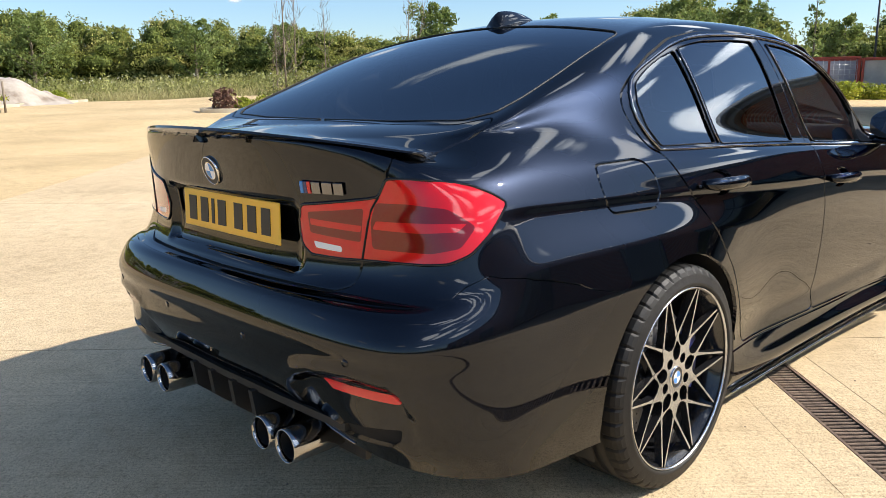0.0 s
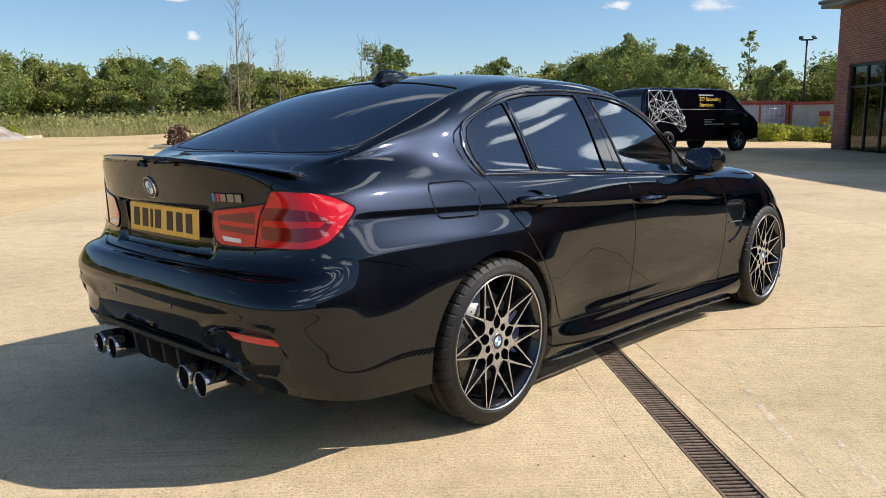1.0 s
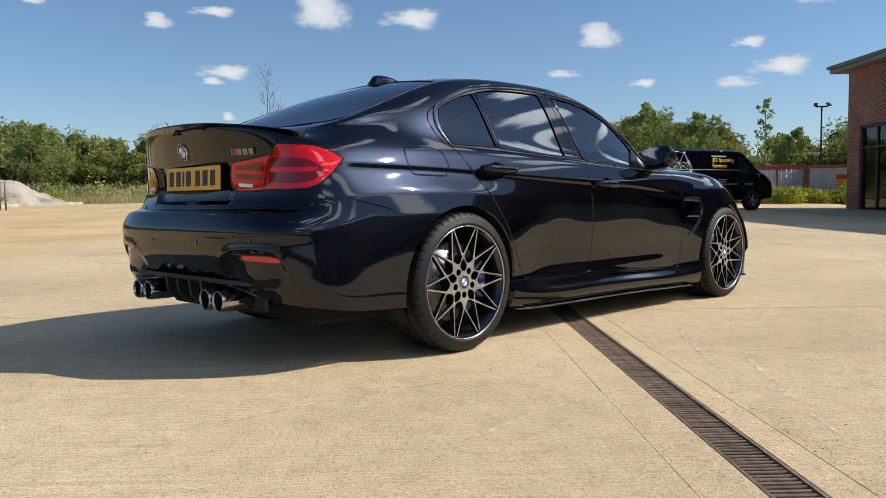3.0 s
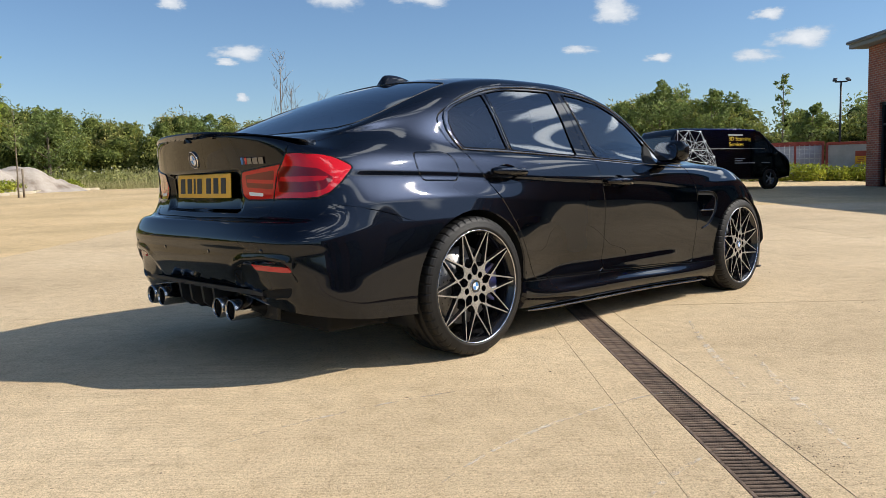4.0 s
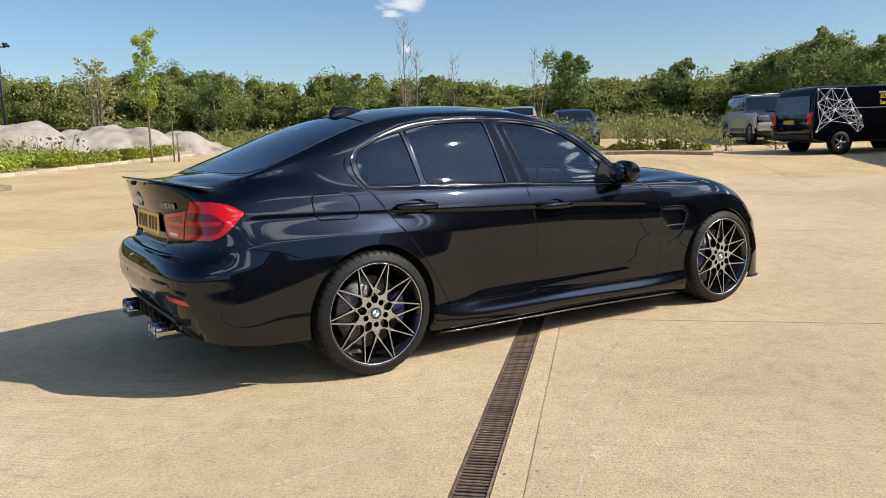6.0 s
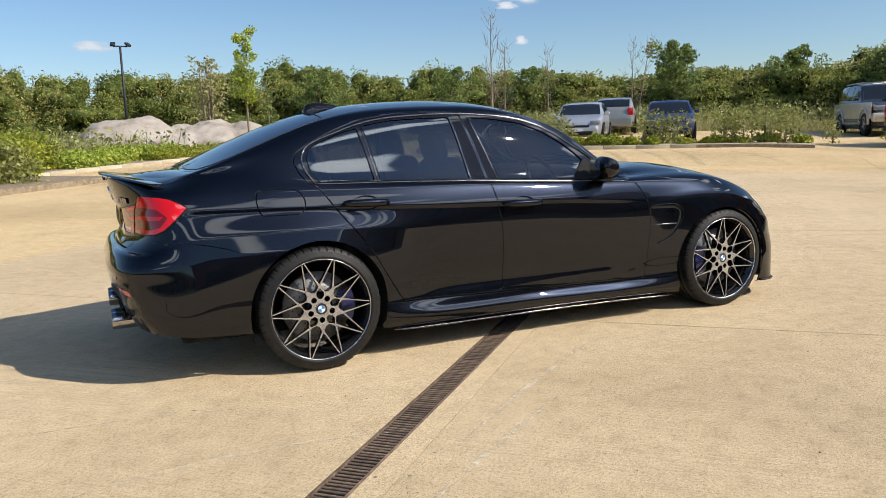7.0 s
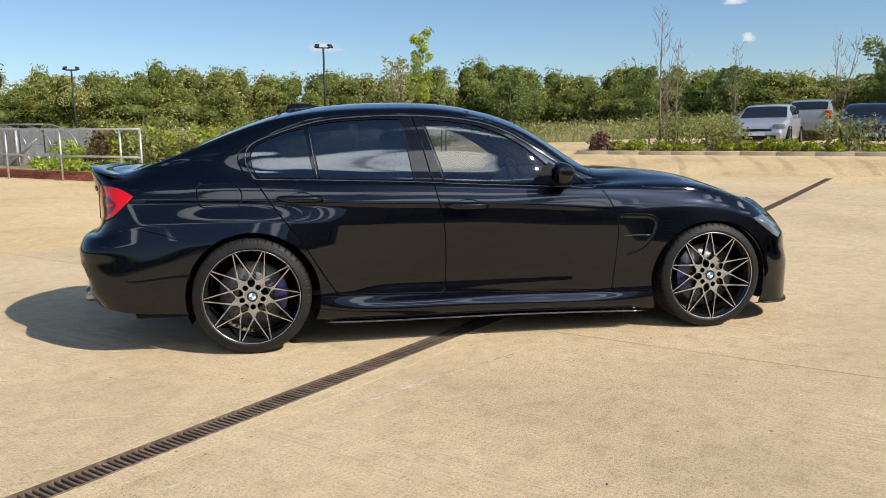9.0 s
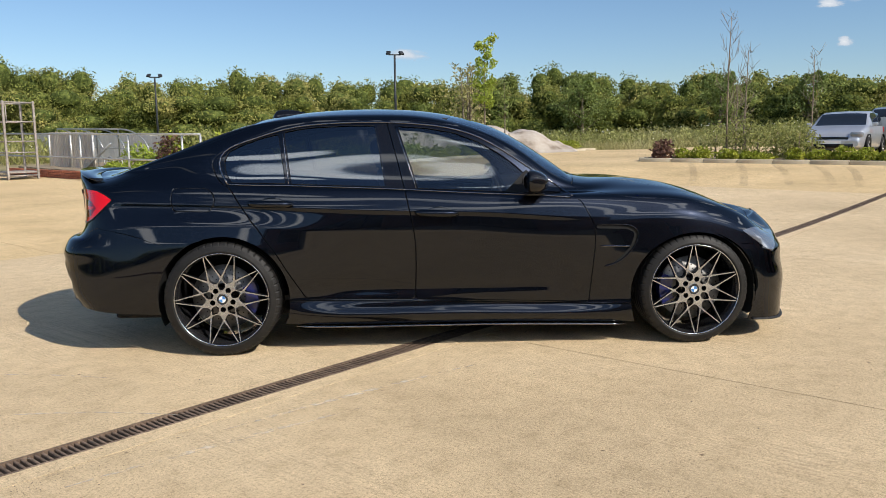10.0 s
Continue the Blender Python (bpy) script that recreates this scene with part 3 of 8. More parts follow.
TOP_LINES = [
    fan(-0.98, 0.14,
        [(-0.62, 0.70), (-0.35, 0.75), (0, 0.785), (0.35, 0.805), (0.75, 0.813), (1.4, 0.813), (1.85, 0.795), (2.15, 0.765), (2.5, 0.72), (2.85, 0.69), (3.15, 0.62)],
        [(-0.62, 1.03), (-0.35, 1.035), (-0.1, 1.025), (0.35, 0.998), (1.06, 0.965), (1.56, 0.94), (2.0, 0.922), (2.15, 0.918), (2.5, 0.925), (2.85, 0.893), (3.15, 0.79)], 0),
    fan(-0.98, 0.32,
        [(-0.62, 0.63), (-0.35, 0.692), (0, 0.722), (0.35, 0.732), (0.75, 0.738), (1.4, 0.733), (1.85, 0.724), (2.15, 0.69), (2.5, 0.58), (2.85, 0.56), (3.15, 0.5)],
        [(-0.62, 1.064), (-0.35, 1.10), (0, 1.165), (0.35, 1.17), (1.1, 1.155), (1.5, 1.13), (1.85, 1.015), (2.15, 0.935), (2.5, 0.95), (2.85, 0.912), (3.15, 0.805)], 0),
    fan(-0.98, 0.50,
        [(-0.62, 0.585), (-0.35, 0.635), (0, 0.612), (0.35, 0.60), (0.75, 0.605), (1.15, 0.605), (1.5, 0.615), (1.85, 0.645), (2.1, 0.655), (2.5, 0.44), (2.85, 0.42), (3.15, 0.40)],
        [(-0.62, 1.075), (-0.35, 1.165), (0, 1.298), (0.35, 1.377), (0.75, 1.396), (1.15, 1.386), (1.5, 1.31), (1.85, 1.135), (2.1, 0.975), (2.5, 0.968), (2.85, 0.928), (3.15, 0.815)], 0),
    fan(-0.98, 0.72,
        [(-0.62, 0.34), (0, 0.36), (1.2, 0.36), (2.1, 0.37), (2.5, 0.27), (3.15, 0.24)],
        [(-0.62, 1.092), (-0.5, 1.112), (-0.28, 1.19), (0, 1.312), (0.2, 1.378), (0.4, 1.418), (0.75, 1.438), (1.15, 1.427), (1.5, 1.345), (1.85, 1.175), (2.1, 1.035), (2.2, 1.0), (2.5, 0.985), (2.85, 0.938), (3.15, 0.822)], 0),
    fan(-0.98, 1.0,
        [(-0.62, 0), (3.15, 0)],
        [(-0.62, 1.097), (-0.5, 1.117), (-0.28, 1.2), (0, 1.325), (0.2, 1.392), (0.4, 1.43), (0.75, 1.45), (1.15, 1.44), (1.5, 1.36), (1.85, 1.19), (2.12, 1.045), (2.22, 1.005), (2.5, 0.985), (2.85, 0.938), (3.15, 0.826)], 0),
]
shelf = BODY_LINES[4] * 0.86 + BODY_LINES[5] * 0.14
shelf[:4] = [(-1.045, 0, 0.68), (-1.04, 0.38, 0.68), (-0.995, 0.64, 0.678), (-0.868, 0.797, 0.672)]
BODY_LINES.insert(5, shelf)                        # upper edge of the bumper's step
foot = BODY_LINES[5] * 0.12 + BODY_LINES[6] * 0.88
foot[:4] = [(-0.995, 0, 0.703), (-0.98, 0.38, 0.703), (-0.93, 0.61, 0.705), (-0.828, 0.775, 0.712)]
BODY_LINES.insert(6, foot)                         # inner edge of the step
edge = BODY_LINES[-1]
N_TAIL, N_NOSE = 4, 3
for share, _, _, mid in TOP_LINES:
    first, last = mid[0], mid[-1]
    cx_t, cx_n = [-1.01, -0.96, -0.87, -0.75], [3.3, 3.42, 3.5]
    cz_t, cz_n = [1.06, 1.070, 1.078, 1.084], [0.785, 0.762, 0.742]
    tail = [np.array(edge[i]) * (1 - share) + np.array((cx_t[i], 0, cz_t[i])) * share for i in range(N_TAIL)]
    for i in range(N_TAIL):                        # the deck is flat and drops late, at its rim
        tail[i][2] = edge[i][2] + (cz_t[i] - edge[i][2]) * share ** 0.5
    k = len(edge) - N_NOSE
    nose = [np.array(edge[k + i]) * (1 - share) + np.array((cx_n[i], 0, cz_n[i])) * share for i in range(N_NOSE)]
    BODY_LINES.append(np.array(tail + list(mid) + nose))
cage = np.array(BODY_LINES)                       # lines x stations x 3
cage[:7, :N_TAIL, 0] = -0.6 + (cage[:7, :N_TAIL, 0] + 0.6) * 0.91       # the rear bumper stands out a little less than its lines
cage[7:, :N_TAIL, 0] = -0.6 + (cage[7:, :N_TAIL, 0] + 0.6) * 0.95
V_AT = np.array([0, 0.45, 1.0, 1.8, 2.55, 2.7, 3.1, 3.25, 4.3, 5.0, 5.6, 6.7, 7.8, 9.3, 11.0])
U_AT = np.concatenate([[0], np.cumsum(np.linalg.norm(np.diff(cage[7], axis=0), axis=1))])
NU, NV = 700, 260
us, vs_ = np.linspace(0, U_AT[-1], NU), np.linspace(0, V_AT[-1], NV)


def tangents(at, p, flat_end):
    """Slopes at the knots, from a parabola through three neighbours."""
    m = np.zeros_like(p)
    h = np.diff(at)[:, None]
    d = np.diff(p, axis=0) / h
    m[1:-1] = (d[:-1] * h[1:] + d[1:] * h[:-1]) / (h[1:] + h[:-1])
    m[0], m[-1] = d[0], d[-1]
    for side in flat_end:
        m[side] = m[side] * np.array((0.0, 1.0, 0.0))[None, :] if p.ndim == 2 else m[side]
    return m


def hermite(at, p, flat_end, x):
    m = tangents(at, p, flat_end)
    i = np.clip(np.searchsorted(at, x) - 1, 0, len(at) - 2)
    h = (at[i + 1] - at[i])[:, None]
    t = ((x - at[i])[:, None]) / h
    t2, t3 = t * t, t ** 3
    return (2 * t3 - 3 * t2 + 1) * p[i] + (t3 - 2 * t2 + t) * h * m[i] + (3 * t2 - 2 * t3) * p[i + 1] + (t3 - t2) * h * m[i + 1]


def fair_lines(top):
    """Solver for lines along the body: near their stations, with the rate of bending changing as little as may be."""
    here = np.clip(U_AT / us[1], 0, NU - 1.001)
    pick_ = np.zeros((len(U_AT), NU))
    for k, q in enumerate(here):
        pick_[k, int(q)], pick_[k, int(q) + 1] = 1 - q % 1, q % 1
    weight = np.full(len(U_AT), 1.0 if top else 2.0)
    weight[:5] = weight[-4:] = 30.0
    third = np.diff(np.eye(NU), 3, axis=0)
    level = np.zeros((2, NU))
    level[0, :2], level[1, -2:] = (-1, 1), (-1, 1)
    a = pick_.T @ (pick_ * weight[:, None]) + (4e4 if top else 1.2e4) * third.T @ third
    return a, pick_.T * weight, level.T @ level * 200.0


along_u = []
for k, line in enumerate(cage):
    a_, b_, flat_ = fair_lines(k >= 10)
    cols = []
    for c in range(3):
        ends = np.zeros((NU, NU))
        if c == 1:
            ends[0, 0] = ends[-1, -1] = 300.0
        cols.append(np.linalg.solve(a_ + (ends if c == 1 else flat_), b_ @ line[:, c]))
    along_u.append(np.stack(cols, 1))
along_u = np.array(along_u)                        # lines x NU x 3
SKIN = np.zeros((NU, NV, 3))
mirror_v = np.concatenate([V_AT[8:], 22.0 - V_AT[8:-1][::-1]])
ease = lambda a, b, x: np.clip((x - a) / (b - a), 0, 1) ** 2 * (3 - 2 * np.clip((x - a) / (b - a), 0, 1))
upper = ease(4.9, 5.7, vs_)[:, None]
for i in range(NU):
    low_ = hermite(V_AT, along_u[:, i], [-1], vs_)
    half = along_u[8:, i]
    high_ = np.stack([bow(mirror_v, np.concatenate([half[:, c], (-1 if c == 1 else 1) * half[:-1, c][::-1]]), vs_) for c in range(3)], 1)
    SKIN[i] = low_ * (1 - upper) + high_ * upper
for _ in range(6):                                 # fair the surface a little lengthways and a touch across
    SKIN[1:-1] = 0.5 * SKIN[1:-1] + 0.25 * (SKIN[2:] + SKIN[:-2])
for _ in range(2):
    SKIN[:, 1:-1] = 0.5 * SKIN[:, 1:-1] + 0.25 * (SKIN[:, 2:] + SKIN[:, :-2])
# deck, rear window, roof and windscreen: clean arcs between their edge and the middle line, with a fold along the edge
J_EDGE = int(round(7.8 / 11 * (NV - 1)))
mid_x = SKIN[:, -1, 0].copy()
deck_ = np.interp(mid_x, [-1.01, -0.75, -0.585, -0.4], [1.06, 1.083, 1.094, 1.10])
roof_ = bow([-0.7, -0.585, -0.37, -0.2, 0, 0.19, 0.4, 0.7, 0.95, 1.2, 1.42, 1.655, 1.9, 2.15], [1.036, 1.092, 1.194, 1.268, 1.342, 1.396, 1.431, 1.453, 1.455, 1.441, 1.407, 1.341, 1.215, 1.045], np.clip(mid_x, -0.7, 2.15))
crown_z = np.where(mid_x < -0.55, np.maximum(deck_, roof_), roof_)
keep_ = ease(2.10, 2.20, mid_x)
crown_z = crown_z * (1 - keep_) + SKIN[:, -1, 2] * keep_
in_ = np.linspace(0, 1, NV - J_EDGE)[None, :]
rim_ = SKIN[:, J_EDGE].copy()
crown = np.stack([rim_[:, :1] + (mid_x - rim_[:, 0])[:, None] * in_, rim_[:, 1:2] * (1 - in_), rim_[:, 2:] + (crown_z - rim_[:, 2])[:, None] * (1 - (1 - in_) ** 2)], 2)
stay = ease(2.05, 2.25, mid_x)[:, None, None]
SKIN[:, J_EDGE:] = crown * (1 - stay) + SKIN[:, J_EDGE:] * stay
round_ = (ease(0.15, 0.4, SKIN[:, :, 0]) * (1 - ease(1.35, 1.6, SKIN[:, :, 0])) + (SKIN[:, :, 0] < -0.6) * 0.5)[:, 1:-1, None] * (vs_ > 5.6)[None, 1:-1, None]
for _ in range(24):
    SKIN[:, 1:-1] += round_ * (0.25 * (SKIN[:, 2:] + SKIN[:, :-2]) - 0.5 * SKIN[:, 1:-1])
SKIN[:, -1, 1] = 0
SKIN[0, :, 1] = SKIN[-1, :, 1] = 0
SKIN[:, :, 1] *= -1                                # right side
ay, az_ = np.abs(SKIN[:, :, 1]), SKIN[:, :, 2]
niche = (1 - ease(0.335, 0.365, ay)) * ease(0.722, 0.742, az_) * (1 - ease(0.895, 0.91, az_)) * (SKIN[:, :, 0] < -0.85)
SKIN[:, :, 0] += 0.022 * niche                     # recess for the number plate
# shoulder crease: a sharp fold with an undercut, fading out over the front wing
q_ = (4.3 - vs_)[None, :] * np.ones((NU, 1))
cut_in = ease(0.0, 0.20, q_) * (1 - ease(0.25, 1.15, q_)) * (q_ > 0)
cut_in *= ease(-0.72, -0.55, SKIN[:, :, 0]) * (1 - ease(1.7, 2.5, SKIN[:, :, 0]))
SKIN[:, :, 1] += 0.0085 * cut_in
# flare along the foot of the doors
foot_ = (1 - ease(0.322, 0.380, az_)) * ease(0.25, 0.295, az_) * ease(0.5, 0.85, SKIN[:, :, 0]) * (1 - ease(1.85, 2.15, SKIN[:, :, 0]))
SKIN[:, :, 1] -= 0.012 * foot_
# fold over the reflectors at the corners of the rear bumper
fold = np.interp(ay, [0.375, 0.444, 0.49, 0.627, 0.724, 0.744, 0.764], [0.461, 0.503, 0.52, 0.533, 0.522, 0.504, 0.461])
span = ease(0.37, 0.44, ay) * (1 - ease(0.73, 0.79, ay)) * (SKIN[:, :, 0] < -0.6)
drop_ = fold - az_
SKIN[:, :, 0] += span * (0.020 * ease(-0.004, 0.022, drop_) * (1 - ease(0.05, 0.16, drop_)) - 0.006 * ease(-0.05, -0.008, drop_) * (1 - ease(-0.008, 0.004, drop_)))
NORM = np.cross(np.gradient(SKIN, axis=0), np.gradient(SKIN, axis=1))
length = np.linalg.norm(NORM, axis=2, keepdims=True)
NORM = NORM / np.maximum(length, 1e-12)
mid_n = NORM[NU // 2, NV // 3]
if mid_n[1] > 0:
    NORM = -NORM
bad = length[:, :, 0] < 1e-9
NORM[bad] = (0, 0, 1)
NORM[:, -1, 1] = 0


def at_uv(u, v, field):
    """Surface or normal at a place of the skin's own grid (0..NU-1, 0..NV-1)."""
    i, j = min(max(int(u), 0), NU - 2), min(max(int(v), 0), NV - 2)
    a, b = u - i, v - j
    return field[i, j] * (1 - a) * (1 - b) + field[i + 1, j] * a * (1 - b) + field[i, j + 1] * (1 - a) * b + field[i + 1, j + 1] * a * b


I_TAIL = int(np.searchsorted(us, U_AT[4]))         # where the tail's corner ends
I_NOSE = int(np.searchsorted(us, U_AT[-4]))


def to_uv(p, way):
    """The skin's place nearest to p, seen from the 'side' (x, z), from 'above' (x, y), from 'behind' (y, z) or as a 'point'."""
    lo, hi, axes = {"side": (I_TAIL - 40, I_NOSE + 40, (0, 2)), "above": (0, NU, (0, 1)), "behind": (0, I_TAIL + 5, (1, 2)), "point": (0, NU, (0, 1, 2))}[way]
    jl = {"side": (0, NV - 40), "above": (int(NV * 5.2 / 11), NV), "behind": (0, int(NV * 5.3 / 11)), "point": (0, NV)}[way]
    block_ = SKIN[lo:hi, jl[0]:jl[1]]
    d = sum((block_[::3, ::2, a] - q) ** 2 for a, q in zip(axes, p))
    i, j = np.unravel_index(np.argmin(d), d.shape)
    i, j = i * 3 + lo, j * 2 + jl[0]
    u, v = float(i), float(j)
    for _ in range(6):
        q = at_uv(u, v, SKIN)
        ii, jj = min(max(int(u), 1), NU - 2), min(max(int(v), 1), NV - 2)
        du, dv = (SKIN[ii + 1, jj] - SKIN[ii - 1, jj]) / 2, (SKIN[ii, jj + 1] - SKIN[ii, jj - 1]) / 2
        jac = np.array([[du[a], dv[a]] for a in axes])
        res = np.array([t - q[a] for t, a in zip(p, axes)])
        st, *_ = np.linalg.lstsq(jac, res, rcond=None)
        st = np.clip(st, -1.5, 1.5)
        u, v = min(max(u + st[0], lo), hi - 1), min(max(v + st[1], 0), NV - 1)
    return u, v


def rounded(poly, r=0.03, n=4, closed=True):
    """The outline with its corners rounded off."""
    out, k = [], len(poly)
    for i in range(k):
        p, a, b = Vector(poly[i]), Vector(poly[i - 1]), Vector(poly[(i + 1) % k])
        la, lb = (a - p).length, (b - p).length
        q = min(r, la * 0.45, lb * 0.45)
        s, e = p + (a - p) / la * q, p + (b - p) / lb * q
        for t in range(n + 1):
            f = t / n
            out.append(tuple(s * (1 - f) ** 2 + p * 2 * f * (1 - f) + e * f * f))
    return out


def dense(poly, step=0.04):
    out = []
    for a, b in zip(poly, poly[1:] + poly[:1]):
        a, b = np.array(a), np.array(b)
        k = max(1, int(np.linalg.norm(b - a) / step))
        out += [tuple(a + (b - a) * i / k) for i in range(k)]
    return out


def grow(poly, d):
    """Moves a closed outline outwards by d (inwards: minus)."""
    p = np.array(poly)[:, :2]
    nxt, prv = np.roll(p, -1, 0), np.roll(p, 1, 0)
    t = nxt - prv
    t /= np.maximum(np.linalg.norm(t, axis=1, keepdims=True), 1e-9)
    nrm = np.stack([t[:, 1], -t[:, 0]], 1)
    area = 0.5 * np.sum(p[:, 0] * nxt[:, 1] - nxt[:, 0] * p[:, 1])
    out = np.array(poly, float)
    out[:, :2] = p + nrm * d * (1 if area > 0 else -1)
    return [tuple(q) for q in out]


def inside(poly, x, y):
    hit, n = False, len(poly)
    j = n - 1
    for i in range(n):
        xi, yi = poly[i]
        xj, yj = poly[j]
        if (yi > y) != (yj > y) and x < (xj - xi) * (y - yi) / (yj - yi) + xi:
            hit = not hit
        j = i
    return hit


# outlines of panels, on the right half
SEAM = 0.0038
OUT = {
    "rear_door": ("side", rounded([(0.042, 0.99), (0.144, 0.84), (0.22, 0.741), (0.319, 0.601), (0.345, 0.555), (0.40, 0.46), (0.485, 0.322), (1.127, 0.305), (1.134, 0.497), (1.133, 0.635), (1.122, 0.726), (1.101, 0.831),
                                   (1.075, 0.954), (1.024, 1.17), (0.972, 1.362), (0.75, 1.37), (0.54, 1.365), (0.346, 1.336), (0.169, 1.275), (0.02, 1.206), (-0.045, 1.165), (-0.062, 1.12), (-0.034, 1.049), (0.004, 1.004)], 0.03)),
    "front_door": ("side", rounded([(1.075, 0.954), (1.101, 0.831), (1.122, 0.726), (1.133, 0.635), (1.134, 0.497), (1.127, 0.305), (2.176, 0.264), (2.186, 0.401), (2.204, 0.589), (2.207, 0.673), (2.194, 0.745), (2.168, 0.798),
                                    (2.127, 0.873), (2.07, 0.915), (1.95, 1.005), (1.842, 1.09), (1.728, 1.175), (1.585, 1.262), (1.411, 1.33), (1.2, 1.356), (0.972, 1.362), (1.024, 1.17)], 0.025)),
    "fuel_flap": ("side", rounded([(-0.28, 0.982), (-0.10, 0.984), (-0.06, 0.97), (-0.035, 0.93), (-0.035, 0.89), (-0.06, 0.848), (-0.268, 0.853), (-0.285, 0.895), (-0.288, 0.94)], 0.02)),
    "bonnet": ("above", rounded([(2.2, 0.06), (2.19, -0.3), (2.13, -0.60), (2.10, -0.69), (2.22, -0.72), (2.285, -0.80), (2.42, -0.832), (2.6, -0.842), (2.8, -0.838), (3.0, -0.79), (3.13, -0.72), (3.23, -0.62), (3.33, -0.45), (3.40, -0.25), (3.43, 0.06)], 0.03)),
    "boot_lid": ("above", rounded([(-0.61, 0.06), (-0.60, -0.33), (-0.565, -0.57), (-0.505, -0.64), (-0.535, -0.655), (-0.60, -0.648), (-0.70, -0.633), (-0.786, -0.622), (-0.86, -0.62), (-1.2, -0.615), (-1.2, 0.06)], 0.02)),
    "boot_back": ("behind", rounded([(0.06, 1.2), (-0.62, 1.2), (-0.622, 0.977), (-0.609, 0.94), (-0.589, 0.908), (-0.58, 0.88), (-0.561, 0.807), (-0.552, 0.76), (-0.545, 0.725), (-0.50, 0.708), (0.06, 0.703)], 0.02)),
    "bumper_insert": ("behind", rounded([(-0.376, 0.461), (-0.444, 0.503), (-0.49, 0.52), (-0.627, 0.533), (-0.724, 0.522), (-0.744, 0.504), (-0.764, 0.461), (-0.788, 0.414), (-0.792, 0.381), (-0.774, 0.352), (-0.70, 0.345), (-0.45, 0.345)], 0.02)),
    "side_skirt": ("side", rounded([(0.30, 0.322), (0.485, 0.312), (1.127, 0.292), (2.18, 0.254), (2.5, 0.25), (2.5, 0.0), (0.30, 0.0)], 0.02)),
}
HOLES = {
    "quarter_glass": ("side", rounded([(0.061, 1.009), (0.024, 1.067), (0.013, 1.135), (0.036, 1.189), (0.088, 1.217), (0.14, 1.239), (0.236, 1.271), (0.325, 1.292), (0.376, 1.001)], 0.012)),
    "rear_door_glass": ("side", rounded([(0.409, 0.997), (0.358, 1.302), (0.452, 1.319), (0.536, 1.329), (0.739, 1.337), (0.903, 1.336), (0.961, 0.973)], 0.012)),
    "front_door_glass": ("side", rounded([(1.154, 0.961), (1.037, 1.332), (1.211, 1.318), (1.383, 1.288), (1.535, 1.228), (1.658, 1.155), (1.75, 1.085), (1.83, 1.01), (1.80, 0.94), (1.668, 0.934)], 0.015)),
    "rear_window": ("above", rounded([(-0.58, 0.06), (-0.57, -0.33), (-0.54, -0.56), (-0.48, -0.62), (-0.38, -0.628), (-0.2, -0.62), (0, -0.603), (0.135, -0.580), (0.165, -0.55), (0.185, -0.28), (0.192, 0.06)], 0.02)),
    "windscreen": ("above", rounded([(1.40, 0.06), (1.385, -0.35), (1.34, -0.53), (1.45, -0.565), (1.7, -0.585), (2.03, -0.625), (2.12, -0.60), (2.17, -0.4), (2.195, 0.06)], 0.03)),
}
TAIL_OUT = rounded([(-0.862, -0.627, 0.983), (-0.80, -0.697, 0.981), (-0.71, -0.755, 0.965), (-0.662, -0.78, 0.941), (-0.634, -0.795, 0.922), (-0.637, -0.799, 0.912), (-0.699, -0.805, 0.853), (-0.749, -0.791, 0.81), (-0.789, -0.761, 0.79),
                    (-0.82, -0.714, 0.786), (-0.879, -0.557, 0.785), (-0.896, -0.493, 0.782), (-0.916, -0.40, 0.783), (-0.925, -0.372, 0.802), (-0.93, -0.354, 0.835), (-0.938, -0.358, 0.868), (-0.941, -0.385, 0.906), (-0.883, -0.587, 0.934), (-0.872, -0.609, 0.94)], 0.010)
HEAD_OUT = rounded([(3.12, -0.843, 0.678), (3.20, -0.79, 0.686), (3.284, -0.692, 0.679), (3.46, -0.50, 0.642), (3.43, -0.615, 0.61), (3.38, -0.735, 0.55), (3.35, -0.766, 0.535), (3.25, -0.808, 0.59), (3.187, -0.83, 0.633)], 0.012)
ARCH = {"rear": (0.008, 0.333, 0.382, 0.375), "front": (2.812, 0.322, 0.39, 0.358)}


# dark middle of the outer lens: a dark reflection painted in deeper red
LAMP_REFLECTION = rounded([(-0.875, -0.60, 0.925), (-0.88, -0.585, 0.88), (-0.875, -0.585, 0.815), (-0.81, -0.725, 0.812), (-0.765, -0.775, 0.825), (-0.725, -0.785, 0.872), (-0.775, -0.745, 0.915), (-0.835, -0.67, 0.925)], 0.012)
LAMP_GUIDE = rounded([(-0.88, -0.60, 0.882), (-0.88, -0.59, 0.862), (-0.82, -0.70, 0.858), (-0.765, -0.765, 0.862), (-0.745, -0.775, 0.880), (-0.82, -0.70, 0.882)], 0.005)
LAMP_BAR = rounded([(-0.93, -0.40, 0.89), (-0.925, -0.40, 0.838), (-0.885, -0.555, 0.828), (-0.885, -0.568, 0.91)], 0.008)
LAMP_LINE = rounded([(-0.928, -0.405, 0.874), (-0.926, -0.405, 0.858), (-0.886, -0.555, 0.852), (-0.886, -0.56, 0.868)], 0.004)
REVERSE = rounded([(-0.925, -0.41, 0.818), (-0.92, -0.415, 0.802), (-0.91, -0.50, 0.798), (-0.91, -0.50, 0.812)], 0.005)
MARKER = ("behind", rounded([(-0.525, 0.510), (-0.735, 0.502), (-0.74, 0.49), (-0.733, 0.480), (-0.55, 0.486)], 0.006))
SLOT = ("behind", rounded([(-0.56, 0.398), (-0.735, 0.417), (-0.729, 0.384), (-0.705, 0.366), (-0.53, 0.354)], 0.010))
